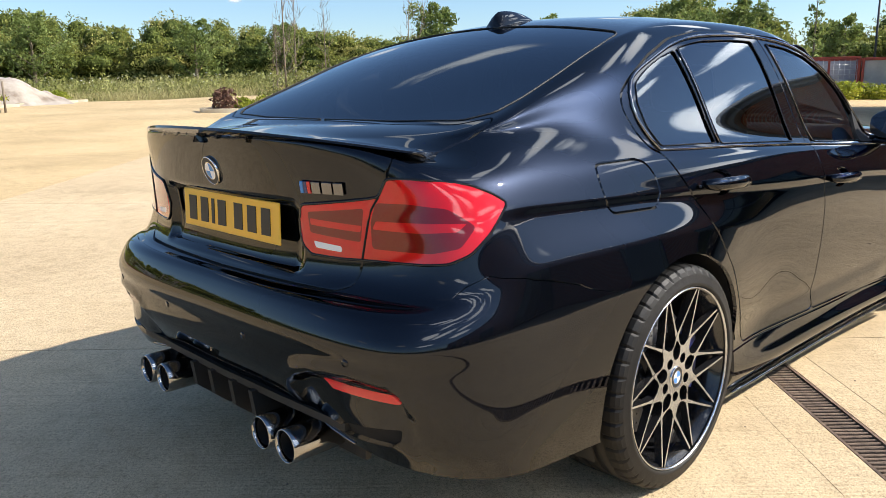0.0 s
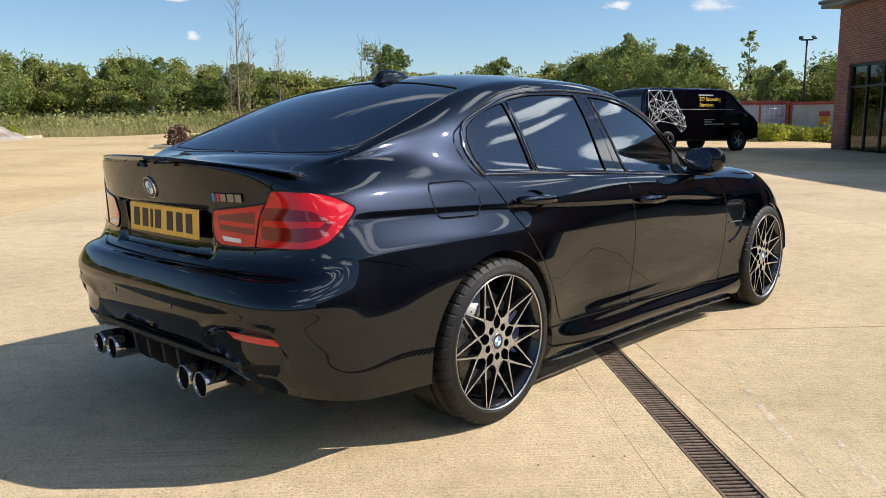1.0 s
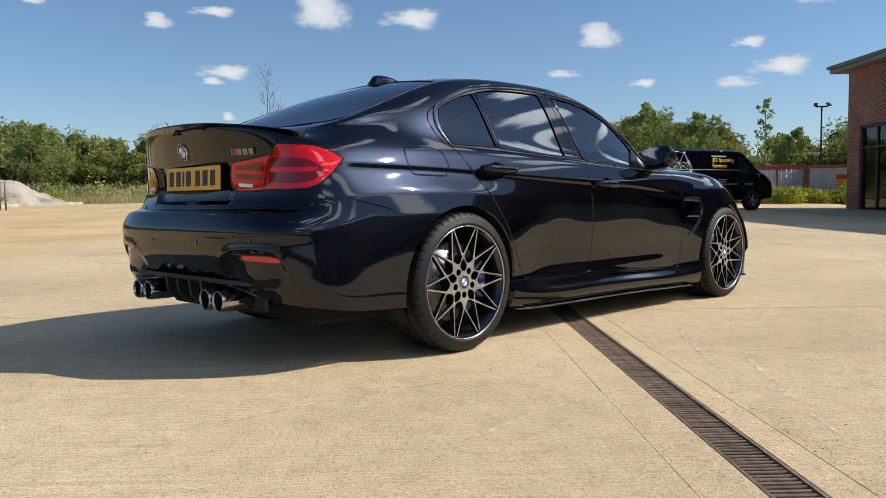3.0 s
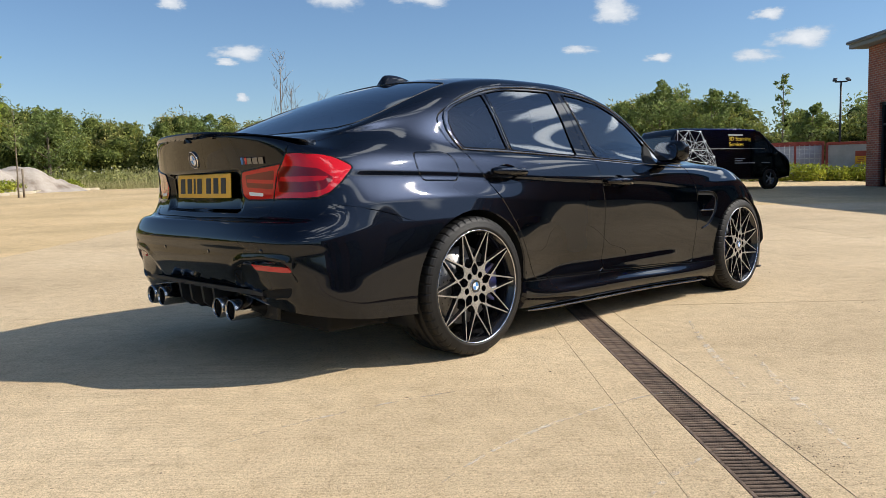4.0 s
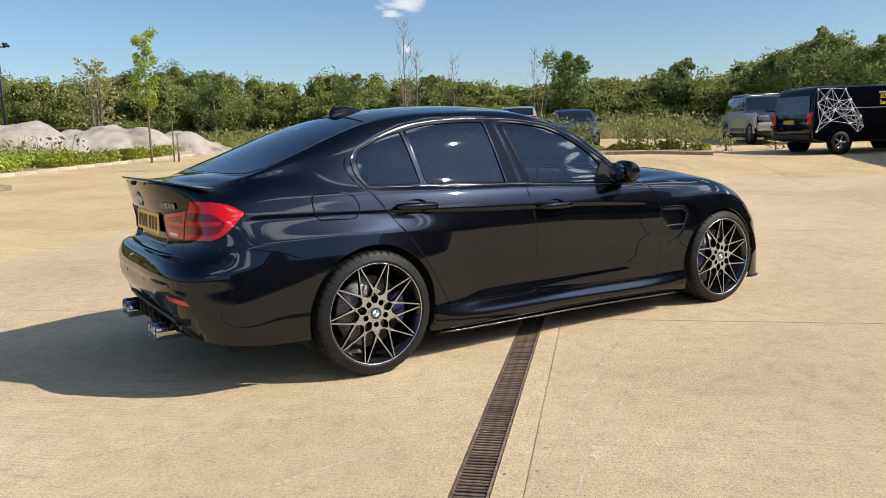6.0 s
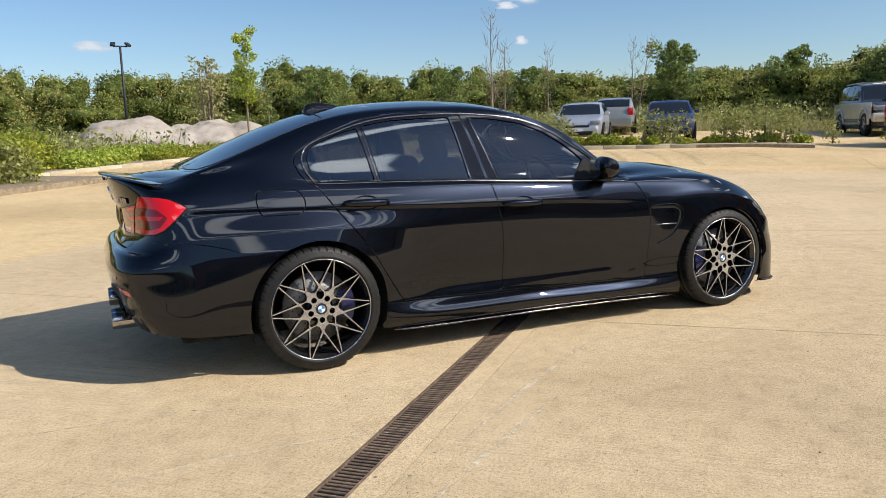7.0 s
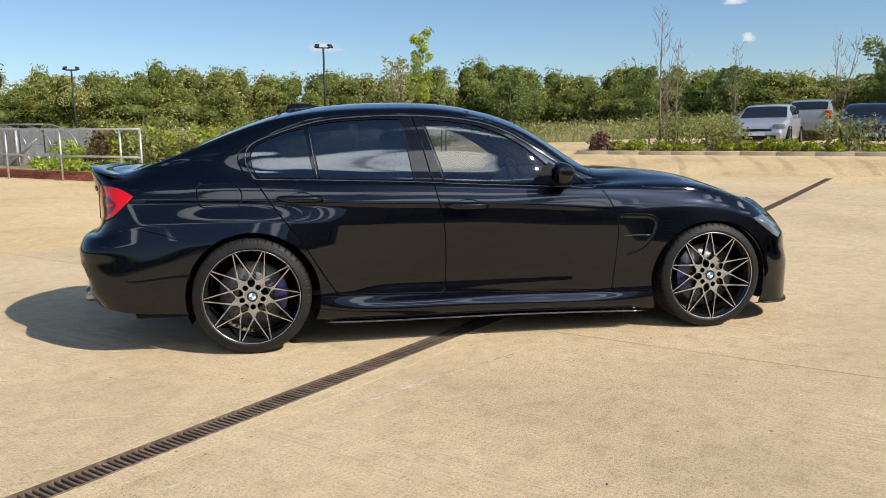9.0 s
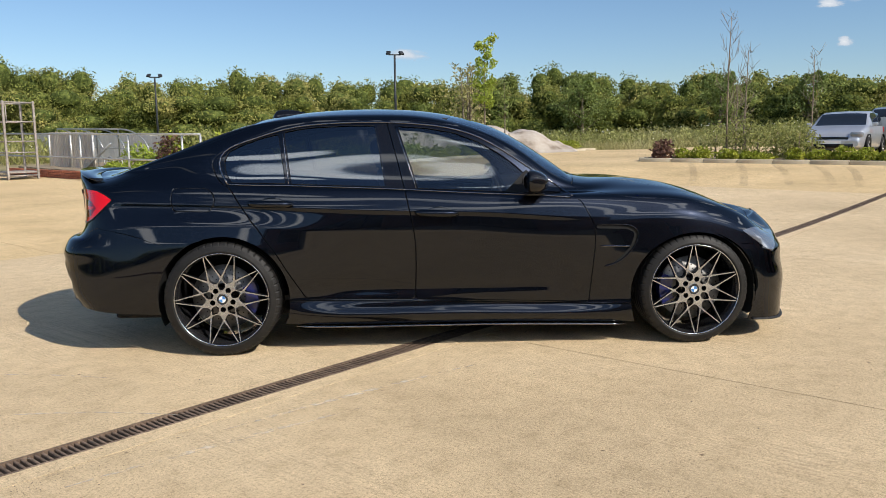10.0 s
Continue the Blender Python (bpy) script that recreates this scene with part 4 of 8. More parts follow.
VENT = ("side", rounded([(2.212, 0.735), (2.407, 0.727), (2.46, 0.698), (2.459, 0.66), (2.435, 0.602), (2.384, 0.543), (2.323, 0.494), (2.263, 0.48), (2.318, 0.508), (2.374, 0.556), (2.418, 0.61), (2.437, 0.664), (2.433, 0.688), (2.40, 0.704), (2.212, 0.712)], 0.006))
CUPS = [[(xm + 0.008 + 0.078 * math.cos(a), zm + 0.004 + 0.040 * math.sin(a)) for a in np.linspace(0, 2 * math.pi, 24, endpoint=False)] for xm, zm in ((0.290, 0.881), (1.265, 0.813))]
BUMPERS = {
    "rear_bumper": [(-0.995, 0, 0.701), (-0.98, -0.38, 0.701), (-0.935, -0.60, 0.703), (-0.845, -0.77, 0.712), (-0.78, -0.81, 0.745), (-0.72, -0.83, 0.762), (-0.6, -0.86, 0.735), (-0.45, -0.89, 0.70), (-0.32, -0.92, 0.66)],
    "front_bumper": [(3.6, 0, 0.55), (3.52, -0.35, 0.56), (3.37, -0.65, 0.57), (3.27, -0.76, 0.575), (3.18, -0.83, 0.59), (3.10, -0.86, 0.60)],
}


def uv_of(poly, way):
    return [to_uv(p, way) for p in dense(poly, 0.05)]


cuts, panel_in, panel_out, glass_in = [], {}, {}, {}
for k, (way, poly) in OUT.items():
    panel_in[k], panel_out[k] = uv_of(grow(poly, -SEAM), way), uv_of(grow(poly, SEAM), way)
    cuts += [panel_in[k], panel_out[k]]
for k, (way, poly) in HOLES.items():
    glass_in[k] = uv_of(poly, way)
    cuts.append(glass_in[k])
for k, line in BUMPERS.items():
    uv = [to_uv(p, "point") for p in line]
    uv[0] = (-3.0 if k == "rear_bumper" else NU + 2.0, uv[0][1])
    dip = [(a, b - 0.24) for a, b in uv]
    panel_out[k] = [(a, b + 0.24) for a, b in uv] + [(uv[-1][0], -3.0), (uv[0][0], -3.0)]
    panel_in[k] = dip + [(uv[-1][0], -3.0), (uv[0][0], -3.0)]
    cuts += [panel_in[k], panel_out[k]]
PILLARS = {"rear_pillar": rounded([(0.914, 1.338), (0.972, 0.968), (1.066, 0.962), (1.016, 1.17), (0.968, 1.348)], 0.006), "front_pillar": rounded([(0.983, 1.348), (1.032, 1.17), (1.082, 0.962), (1.144, 0.956), (1.027, 1.336)], 0.006)}
lamp_in = {"rear_pillar": uv_of(PILLARS["rear_pillar"], "side"), "front_pillar": uv_of(PILLARS["front_pillar"], "side"), "lamp_guide": uv_of(LAMP_GUIDE, "point"), "lamp_line": uv_of(LAMP_LINE, "point"), "lamp_core": uv_of(LAMP_REFLECTION, "point"), "lamp_bar": uv_of(LAMP_BAR, "point"), "reversing_lamp": uv_of(REVERSE, "point"), "reflector": uv_of(MARKER[1], "behind"), "slot": uv_of(SLOT[1], "behind"), "side_vent": uv_of(VENT[1], "side"), "rear_cup": uv_of(CUPS[0], "side"), "front_cup": uv_of(CUPS[1], "side"), "tail_lamp": uv_of(TAIL_OUT, "point"), "headlamp": uv_of(HEAD_OUT, "point")}
cuts += list(lamp_in.values())
arch_in = {}
for k, (cx, cz, rx, rz) in ARCH.items():
    arch_in[k] = uv_of([(cx + rx * math.cos(a), cz + (rz if math.sin(a) > 0 else 0.5) * math.sin(a)) for a in np.linspace(0, 2 * math.pi, 48, endpoint=False)], "side")
    cuts.append(arch_in[k])

# cut the flat (u, v) grid of the skin along all the outlines, then bend it into shape
GU, GV = 260, 140
STEP_U, STEP_V = (NU - 1) / GU, (NV - 1) / GV
cells = {}
for loop in cuts:
    for (x0, y0), (x1, y1) in zip(loop, loop[1:] + loop[:1]):
        if math.hypot(x1 - x0, y1 - y0) < 1e-4:
            continue
        for i in range(max(0, int((min(x0, x1) - 0.05) / STEP_U)), min(GU - 1, int((max(x0, x1) + 0.05) / STEP_U)) + 1):
            for j in range(max(0, int((min(y0, y1) - 0.05) / STEP_V)), min(GV - 1, int((max(y0, y1) + 0.05) / STEP_V)) + 1):
                cells.setdefault((i, j), []).append((x0, y0, y1 - y0, x0 - x1, math.hypot(x1 - x0, y1 - y0)))


def split(poly, x0, y0, nx, ny, ln):
    """Cuts a convex flat polygon along a line."""
    d = [((x - x0) * nx + (y - y0) * ny) / ln for x, y in poly]
    if min(d) > -2e-3 or max(d) < 2e-3:
        return [poly]
    one, two = [], []
    for k in range(len(poly)):
        q = (k + 1) % len(poly)
        if d[k] >= 0:
            one.append(poly[k])
        if d[k] <= 0:
            two.append(poly[k])
        if d[k] * d[q] < 0:
            t = d[k] / (d[k] - d[q])
            p = (poly[k][0] + (poly[q][0] - poly[k][0]) * t, poly[k][1] + (poly[q][1] - poly[k][1]) * t)
            one.append(p)
            two.append(p)
    return [o for o in (one, two) if len(o) > 2]


flat, index, flat_faces = [], {}, []


def corner(p):
    k = (round(p[0], 3), round(p[1], 3))
    if k not in index:
        index[k] = len(flat)
        flat.append(p)
    return index[k]


boxes = {}
for i in range(GU):
    for j in range(GV):
        polys = [[(i * STEP_U, j * STEP_V), ((i + 1) * STEP_U, j * STEP_V), ((i + 1) * STEP_U, (j + 1) * STEP_V), (i * STEP_U, (j + 1) * STEP_V)]]
        for line in cells.get((i, j), ()):
            polys = [q for p in polys for q in split(p, *line)]
        for p in polys:
            ids = [corner(q) for q in p]
            ids = [q for k, q in enumerate(ids) if q != ids[k - 1]]
            if len(ids) > 2:
                flat_faces.append((ids, sum(q[0] for q in p) / len(p), sum(q[1] for q in p) / len(p)))
skin_v = [at_uv(u, v, SKIN) for u, v in flat]
skin_n = [at_uv(u, v, NORM) for u, v in flat]


def holds(poly, x, y):
    k = id(poly)
    if k not in boxes:
        boxes[k] = (min(p[0] for p in poly), max(p[0] for p in poly), min(p[1] for p in poly), max(p[1] for p in poly))
    a, b, c, d = boxes[k]
    return a < x < b and c < y < d and inside(poly, x, y)


sorted_faces = {}
for ids, x, y in flat_faces:
    if any(holds(p, x, y) for p in arch_in.values()):
        continue
    name = next((k for k, p in glass_in.items() if holds(p, x, y)), None) or next((k for k, p in lamp_in.items() if holds(p, x, y)), None)
    if not name:
        name = next((k for k, p in panel_in.items() if holds(p, x, y)), None)
    if not name:
        name = "seam" if any(holds(p, x, y) for p in panel_out.values()) else "shell"
    sorted_faces.setdefault(name, []).append(ids)


def panel_mesh(name, faces, sides=(1,), lift=0.0, lip=0.012):
    """A panel from faces of the skin: on the right (1), the left (-1) or both; with a folded edge of the given depth."""
    verts, normals, polys, seen = [], [], [], {}
    for side in sides:
        used = {}
        rim = {}
        for f in faces:
            ids = []
            for v in f:
                p, n = skin_v[v], skin_n[v]
                key = (v, side) if len(sides) == 1 or abs(p[1]) > 1e-5 else (v, 0)
                if key not in seen:
                    seen[key] = len(verts)
                    q = p + n * lift
                    verts.append((q[0], q[1] * side, q[2]))
                    normals.append((n[0], n[1] * side, n[2]))
                ids.append(seen[key])
            a, b, c = (np.array(verts[q]) for q in (ids[0], ids[len(ids) // 3], ids[2 * len(ids) // 3]))
            if np.dot(np.cross(b - a, c - a), np.array(normals[ids[0]])) < 0:
                ids = ids[::-1]
            polys.append(ids)
    count = {}
    for f in polys:
        for a, b in zip(f, f[1:] + f[:1]):
            count[(a, b)] = count.get((a, b), 0) + 1
    if lip:
        low, extra = {}, []
        for a, b in list(count):
            if (b, a) not in count and not (abs(verts[a][1]) < 1e-5 and abs(verts[b][1]) < 1e-5):
                for k in (a, b):
                    if k not in low:
                        n = np.array(normals[k])
                        low[k] = len(verts)
                        verts.append(tuple(np.array(verts[k]) - n * lip))
                        normals.append(tuple(n))
                extra.append([b, a, low[a], low[b]])
        polys += extra
    me = bpy.data.meshes.new(name)
    me.from_pydata(verts, [], polys)
    me.polygons.foreach_set("use_smooth", [True] * len(me.polygons))
    me.update()
    me.normals_split_custom_set_from_vertices(normals)
    return me


def both(name, key, material, parent=None, label="", lift=0.0, lip=0.012):
    return [part(name, panel_mesh(name, sorted_faces[key], (s,), lift, lip), material, parent or car, label) for s in (1, -1)]


part("body_shell", panel_mesh("body_shell", sorted_faces["shell"], (1, -1)), PAINT, car)
part("seam", panel_mesh("seam", sorted_faces["seam"], (1, -1), -0.009, 0), DARK, car)
rear_doors = both("rear_door", "rear_door", PAINT)
front_doors = both("front_door", "front_door", PAINT)
part("fuel_flap", panel_mesh("fuel_flap", sorted_faces["fuel_flap"], (1,)), PAINT, car)
part("quarter_patch", panel_mesh("quarter_patch", sorted_faces["fuel_flap"], (-1,)), PAINT, car)
part("bonnet", panel_mesh("bonnet", sorted_faces["bonnet"], (1, -1)), PAINT, car)
boot = part("boot_lid", panel_mesh("boot_lid", sorted_faces["boot_lid"] + sorted_faces.get("boot_back", []), (1, -1)), PAINT, car)
rear_bumper = part("rear_bumper", panel_mesh("rear_bumper", sorted_faces["rear_bumper"], (1, -1)), PAINT, car)
part("front_bumper", panel_mesh("front_bumper", sorted_faces["front_bumper"], (1, -1)), PAINT, car)
both("side_skirt", "side_skirt", PAINT, lip=0.03)
for key, doors, pane in (("quarter_glass", rear_doors, PANE_R), ("rear_door_glass", rear_doors, PANE_R), ("front_door_glass", front_doors, PANE_F)):
    for s, d in zip((1, -1), doors):
        part("window_glass", panel_mesh(key, sorted_faces[key], (s,), -0.004, 0), pane, d, "tinted window glass")
part("rear_window", panel_mesh("rear_window", sorted_faces["rear_window"], (1, -1), -0.002, 0), PANE_B, car, "dark tinted rear window")
part("windscreen", panel_mesh("windscreen", sorted_faces["windscreen"], (1, -1), -0.002, 0), CLEAR, car)
tail_lamps = both("tail_lamp", "tail_lamp", LENS, label="glossy red tail lamp lens", lift=0.003)
for key, m_ in (("lamp_core", LENSD), ("lamp_bar", LENSD), ("lamp_guide", LENS), ("lamp_line", LENS), ("reversing_lamp", WHITE)):
    for s, t in zip((1, -1), tail_lamps):
        part(key, panel_mesh(key, sorted_faces[key], (s,), 0.003, 0.003), m_, t)
both("headlamp", "headlamp", mat("headlamp_glass", (0.17, 0.18, 0.20), 0.12, 0.5, 1.0), lift=0.002)
for key, doors in (("rear_cup", rear_doors), ("front_cup", front_doors)):
    for s, d in zip((1, -1), doors):
        part("handle_cup", panel_mesh("handle_cup", sorted_faces[key], (s,), -0.013, 0), PAINT, d)
for key, doors in (("rear_pillar", rear_doors), ("front_pillar", front_doors)):
    for s, d in zip((1, -1), doors):
        part("pillar_trim", panel_mesh("pillar_trim", sorted_faces[key], (s,), 0.0, 0.004), GLOSS, d, "gloss black pillar trim")
both("reflector", "reflector", REFL, rear_bumper, "red reflector strip", 0.002, 0.006)
both("bumper_insert", "bumper_insert", PAINT, rear_bumper)
both("lower_vent", "slot", DARK, rear_bumper, "", -0.012, 0)
both("side_vent", "side_vent", DARK, car, "dark side vent", -0.006, 0)

# ---- wheels ----
RIMB = mat("black_rim_paint", (0.012, 0.012, 0.013), 0.25, 0.0, 0.6)


def tyre_data(r, w, rim):
    """Low-profile tyre: rim guard, smooth sidewall, rounded shoulders with fine cuts, tread grooves."""
    h = w / 2
    prof = [(rim - 0.012, -h * 0.80), (rim + 0.001, -h * 0.92), (rim + 0.004, -h * 0.99), (rim + 0.010, -h * 1.01), (rim + 0.016, -h * 1.005), (rim + 0.019, -h * 0.99), (r - 0.026, -h * 0.975), (r - 0.015, -h * 0.935), (r - 0.006, -h * 0.87), (r - 0.002, -h * 0.78)]
    for g in (-0.52, -0.18, 0.18, 0.52):
        prof += [(r - 0.0005, h * (g - 0.055)), (r - 0.008, h * (g - 0.04)), (r - 0.008, h * (g + 0.04)), (r - 0.0005, h * (g + 0.055))]
    prof += [(a, -b) for a, b in prof[9::-1]]
    steps, vs, fs, n = 288, [], [], len(prof)
    for i in range(steps):
        a = 2 * math.pi * i / steps
        for k, (q, y) in enumerate(prof):
            cut = 0.005 if i % 6 == 0 and (7 <= k <= 10 or n - 11 <= k <= n - 8) else 0.0
            vs.append(((q - cut) * math.cos(a), y, (q - cut) * math.sin(a)))
    for i in range(steps):
        j = (i + 1) % steps
        for k in range(n - 1):
            fs.append((i * n + k, j * n + k, j * n + k + 1, i * n + k + 1))
    me = mesh_of("tyre", vs, fs, True)
    crisp = [k % (n - 1) in (6, 7, 8, 9, 10) or n - 13 < k % (n - 1) < n - 7 for k in range(len(fs))]
    me.polygons.foreach_set("use_smooth", [not c for c in crisp])
    return me


def rim_data(rr, w):
    h = w / 2
    return lathe([(rr - 0.006, -h * 0.98), (rr + 0.004, -h), (rr + 0.004, -h * 0.95), (rr - 0.012, -h * 0.88), (rr - 0.018, -h * 0.5), (rr - 0.03, -h * 0.1), (rr - 0.03, h * 0.8), (rr, h * 0.98)], 72)


def blade_bm(rr, y_rim, y_in, th):
    """A pair of thin blades that leave the rim at one point and spread to the two junctions beside it."""
    bm = bmesh.new()
    for sgn in (-1, 1):
        a = Vector((rr - 0.003, y_rim, sgn * 0.006))
        b = Vector((0.124 * math.cos(radians(18)), y_in, sgn * 0.124 * math.sin(radians(18))))
        across = (b - a).cross(Vector((0, 1, 0))).normalized()
        rings = []
        for f in (0.0, 0.35, 0.7, 0.9, 1.0):
            c, half = a.lerp(b, f), 0.0029 + 0.0006 * f + 0.0035 * max(0, f - 0.8) / 0.2
            rings.append([bm.verts.new(c + across * half), bm.verts.new(c - across * half), bm.verts.new(c - across * half * 1.6 + Vector((0, th, 0))), bm.verts.new(c + across * half * 1.6 + Vector((0, th, 0)))])
        for p, q in zip(rings, rings[1:]):
            for k in range(4):
                bm.faces.new((p[k], p[(k + 1) % 4], q[(k + 1) % 4], q[k])).material_index = 0 if k == 0 else 1
        for ring in (rings[0], rings[-1]):
            bm.faces.new(ring).material_index = 1
    bmesh.ops.recalc_face_normals(bm, faces=bm.faces[:])
    return bm


def hub_bm(y, th):
    """Star-shaped centre plate with five bolt holes and five open windows, cut out of a fine polar grid, then given depth."""
    na, nr, r0, r1 = 300, 38, 0.030, 0.133
    star = [(-18, 0.094), (-10, 0.101), (-6, 0.112), (-2.5, 0.127), (0, 0.133), (2.5, 0.127), (6, 0.112), (10, 0.101), (18, 0.094)]

    def solid(a, r):
        d = (a - 18 + 18) % 36 - 18
        if r > np.interp(d, [p for p, _ in star], [q for _, q in star]):
            return False
        b = radians((a - 54 + 36) % 72 - 36)
        if math.hypot(r * math.cos(b) - 0.062, r * math.sin(b)) < 0.0155:
            return False
        c = radians((a - 18 + 36) % 72 - 36)
        u, v = r * math.cos(c), abs(r * math.sin(c))
        return not (0.054 < u < 0.112 and v < np.interp(u, [0.054, 0.060, 0.074, 0.090, 0.104, 0.112], [0.007, 0.014, 0.0215, 0.0205, 0.009, 0.003]))

    bm = bmesh.new()
    grid = {}

    def corner_(i, k):
        key = (i % na, k)
        if key not in grid:
            a, r = 2 * math.pi * key[0] / na, r0 + (r1 - r0) * k / nr
            grid[key] = bm.verts.new((r * math.cos(a), 0, r * math.sin(a)))
        return grid[key]

    for i in range(na):
        for k in range(nr):
            if solid(360 * (i + 0.5) / na, r0 + (r1 - r0) * (k + 0.5) / nr):
                bm.faces.new((corner_(i, k), corner_(i + 1, k), corner_(i + 1, k + 1), corner_(i, k + 1)))
    for f in bm.faces:
        f.normal_update()
        if f.normal.y > 0:
            f.normal_flip()
    rim = [e for e in bm.edges if len(e.link_faces) == 1]
    up = bmesh.ops.extrude_edge_only(bm, edges=rim)
    for v in up["geom"]:
        if isinstance(v, bmesh.types.BMVert):
            v.co.y += th
    for f in up["geom"]:
        if isinstance(f, bmesh.types.BMFace):
            f.material_index = 1
    bmesh.ops.translate(bm, verts=bm.verts[:], vec=(0, y, 0))
    return bm


def roundel(name, r, parent, m):
    """Round badge: black ring, blue and white quarters, thin bright border."""
    ring = part(name, lathe([(r, 0.003), (r, -0.003), (r * 0.94, -0.004), (r * 0.93, -0.003)], 40), CHROME, parent, "round enamel badge", m)
    part("band", lathe([(r * 0.93, -0.003), (r * 0.62, -0.003)], 40), BLACK, ring)
    part("inner_ring", lathe([(r * 0.62, -0.0032), (r * 0.57, -0.0034)], 40), CHROME, ring)
    for k in range(4):
        a = [radians(90 * k + 90 * i / 8) for i in range(9)]
        vs = [(0, -0.0033, 0)] + [(r * 0.57 * math.cos(t), -0.0033, r * 0.57 * math.sin(t)) for t in a]
        part("quarter", (vs, [(0, i + 1, i + 2) for i in range(8)], False), (AZURE, WHITE)[k % 2], ring)
    return ring


def make_wheel(r, width, rim_r, m, phase):
    """Wheel about its own axis (y), outer face to negative y."""
    w = new("wheel")
    w.matrix_basis, w.parent, w.empty_display_size = m, car, 0.1
    part("tyre", tyre_data(r, width, rim_r), RUBBER, w)
    h = width / 2
    part("rim", rim_data(rim_r, width * 0.97), RIMB, w)
    part("rim_lip", lathe([(rim_r - 0.004, -h * 0.96), (rim_r - 0.002, -h * 0.99), (rim_r, -h * 0.995), (rim_r + 0.001, -h * 0.98)], 96), SILVER, w, "bright machined rim lip")
    sp = None
    for k in range(10):
        turn = pose(0, 0, 0, 0, -36 * k - phase, 0)
        sp = part("spoke", blade_bm(rim_r, -h * 0.93, -h * 0.80, 0.022), [SILVER, RIMB], w, "", turn) if sp is None else part("spoke", sp.data, None, w, "", turn)
    part("hub", hub_bm(-h * 0.80 - 0.0015, 0.05), [SILVER, RIMB], w, "", pose(0, 0, 0, 0, -phase, 0))
    roundel("centre_cap", 0.0335, w, pose(0, -h * 0.80 - 0.002, 0))
    part("brake_disc", lathe([(0.06, -0.012), (0.19, -0.012), (0.193, 0.0), (0.19, 0.012), (0.06, 0.012)], 64), STEEL, w, "", pose(0, -h * 0.15, 0))
    vs, fs = [], []
    for k in range(22):
        for q_, off in ((0.115, 0.0), (0.140, 0.33), (0.165, 0.66)):
            a, n0 = 2 * math.pi * (k + off) / 22, len(vs)
            vs += [(q_ * math.cos(a) + 0.004 * math.cos(t), -0.0128, q_ * math.sin(a) + 0.004 * math.sin(t)) for t in np.linspace(0, 2 * math.pi, 8, endpoint=False)]
            fs.append(tuple(range(n0, n0 + 8)))
    tagged(part("drilled_holes", (vs, fs, False), DARK, w, "", pose(0, -h * 0.15, 0)), kind="stuff")
    part("disc_bell", lathe([(0.0, -0.04), (0.075, -0.04), (0.085, -0.012)], 40), RIMB, w, "", pose(0, -h * 0.15, 0))
    return w


for name, x, yc, r, width, cal, phase in (("rear", 0.0, 0.800, 0.338, 0.272, 1, 1.5), ("front", 2.812, 0.790, 0.332, 0.262, -1, 21)):
    for side in (-1, 1):
        wheel = make_wheel(r, width, 0.273, pose(x, side * yc, r, 0, 0, 0 if side < 0 else 180), phase)
        vs = []
        for a in np.radians(np.linspace(-28, 28, 9)):
            for q, y in ((0.125, -0.035), (0.2, -0.035), (0.2, 0.03), (0.125, 0.03)):
                vs.append((q * math.cos(a) * cal * -side, y, q * math.sin(a)))
        fs = [(i * 4 + k, i * 4 + (k + 1) % 4, i * 4 + 4 + (k + 1) % 4, i * 4 + 4 + k) for i in range(8) for k in range(4)] + [(3, 2, 1, 0), (32, 33, 34, 35)]
        part("caliper", (vs, fs, False), BLUE, wheel, "blue brake caliper", pose(0, -width * 0.075 - 0.012, 0))
for k, (cx, cz, rx, rz) in ARCH.items():
    for side in (-1, 1):
        arc = np.linspace(radians(-30), radians(204), 36)
        vs = [(cx + (rx + 0.008) * math.cos(a), side * y, max(0.17, cz + (rz + 0.008) * math.sin(a))) for a in arc for y in (0.55, 0.9 if 0 < math.degrees(a) < 180 else 0.874)] + [(cx, side * 0.55, cz)]
        fs = [(2 * i, 2 * i + 1, 2 * i + 3, 2 * i + 2) for i in range(len(arc) - 1)] + [(2 * i, 2 * i + 2, len(vs) - 1) for i in range(len(arc) - 1)]
        part("wheel_housing", (vs, fs, True), MATT, car)
part("underbody", block(3.9, 1.36, 0.10, 0.02, (1.25, 0, 0.235)), DARK, car)


# ---- trim laid along the skin ----


def ride(uv, lift):
    """Points over the skin, on the right side."""
    return [Vector(at_uv(u, v, SKIN) + at_uv(u, v, NORM) * lift) for u, v in uv]


def flip(data):
    vs, fs, sm = data
    return [(v[0], -v[1], v[2]) for v in vs], [tuple(f)[::-1] for f in fs], sm


def pair(name, data, material, parents=None, label=""):
    ps = parents or (car, car)
    return [part(name, data, material, ps[0], label), part(name, flip(data), material, ps[1], label)]


for key, doors in (("quarter_glass", rear_doors), ("rear_door_glass", rear_doors), ("front_door_glass", front_doors)):
    ring = ride(glass_in[key], 0.001)
    pair("window_seal", tube(ring + ring[:2], 0.0024, 6, False), GLOSS, doors)
# thin bright tubes added to draw the highlight along two glass edges
for a_, b_, doors in (((0.350, 1.297), (0.394, 0.999), rear_doors), ((1.026, 1.330), (1.143, 0.962), front_doors)):
    strip = ride([to_uv((a_[0] + (b_[0] - a_[0]) * f, a_[1] + (b_[1] - a_[1]) * f), "side") for f in np.linspace(0, 1, 10)], 0.0025)
    pair("glass_strip", tube(strip, 0.0035, 6), TRIM, doors)
seal_ = ride([p for p in glass_in["rear_window"] if abs(at_uv(*p, SKIN)[1]) > 0.01 or p[1] < NV - 2], 0.0)
pair("window_seal", tube(seal_, 0.0028, 6), MATT)
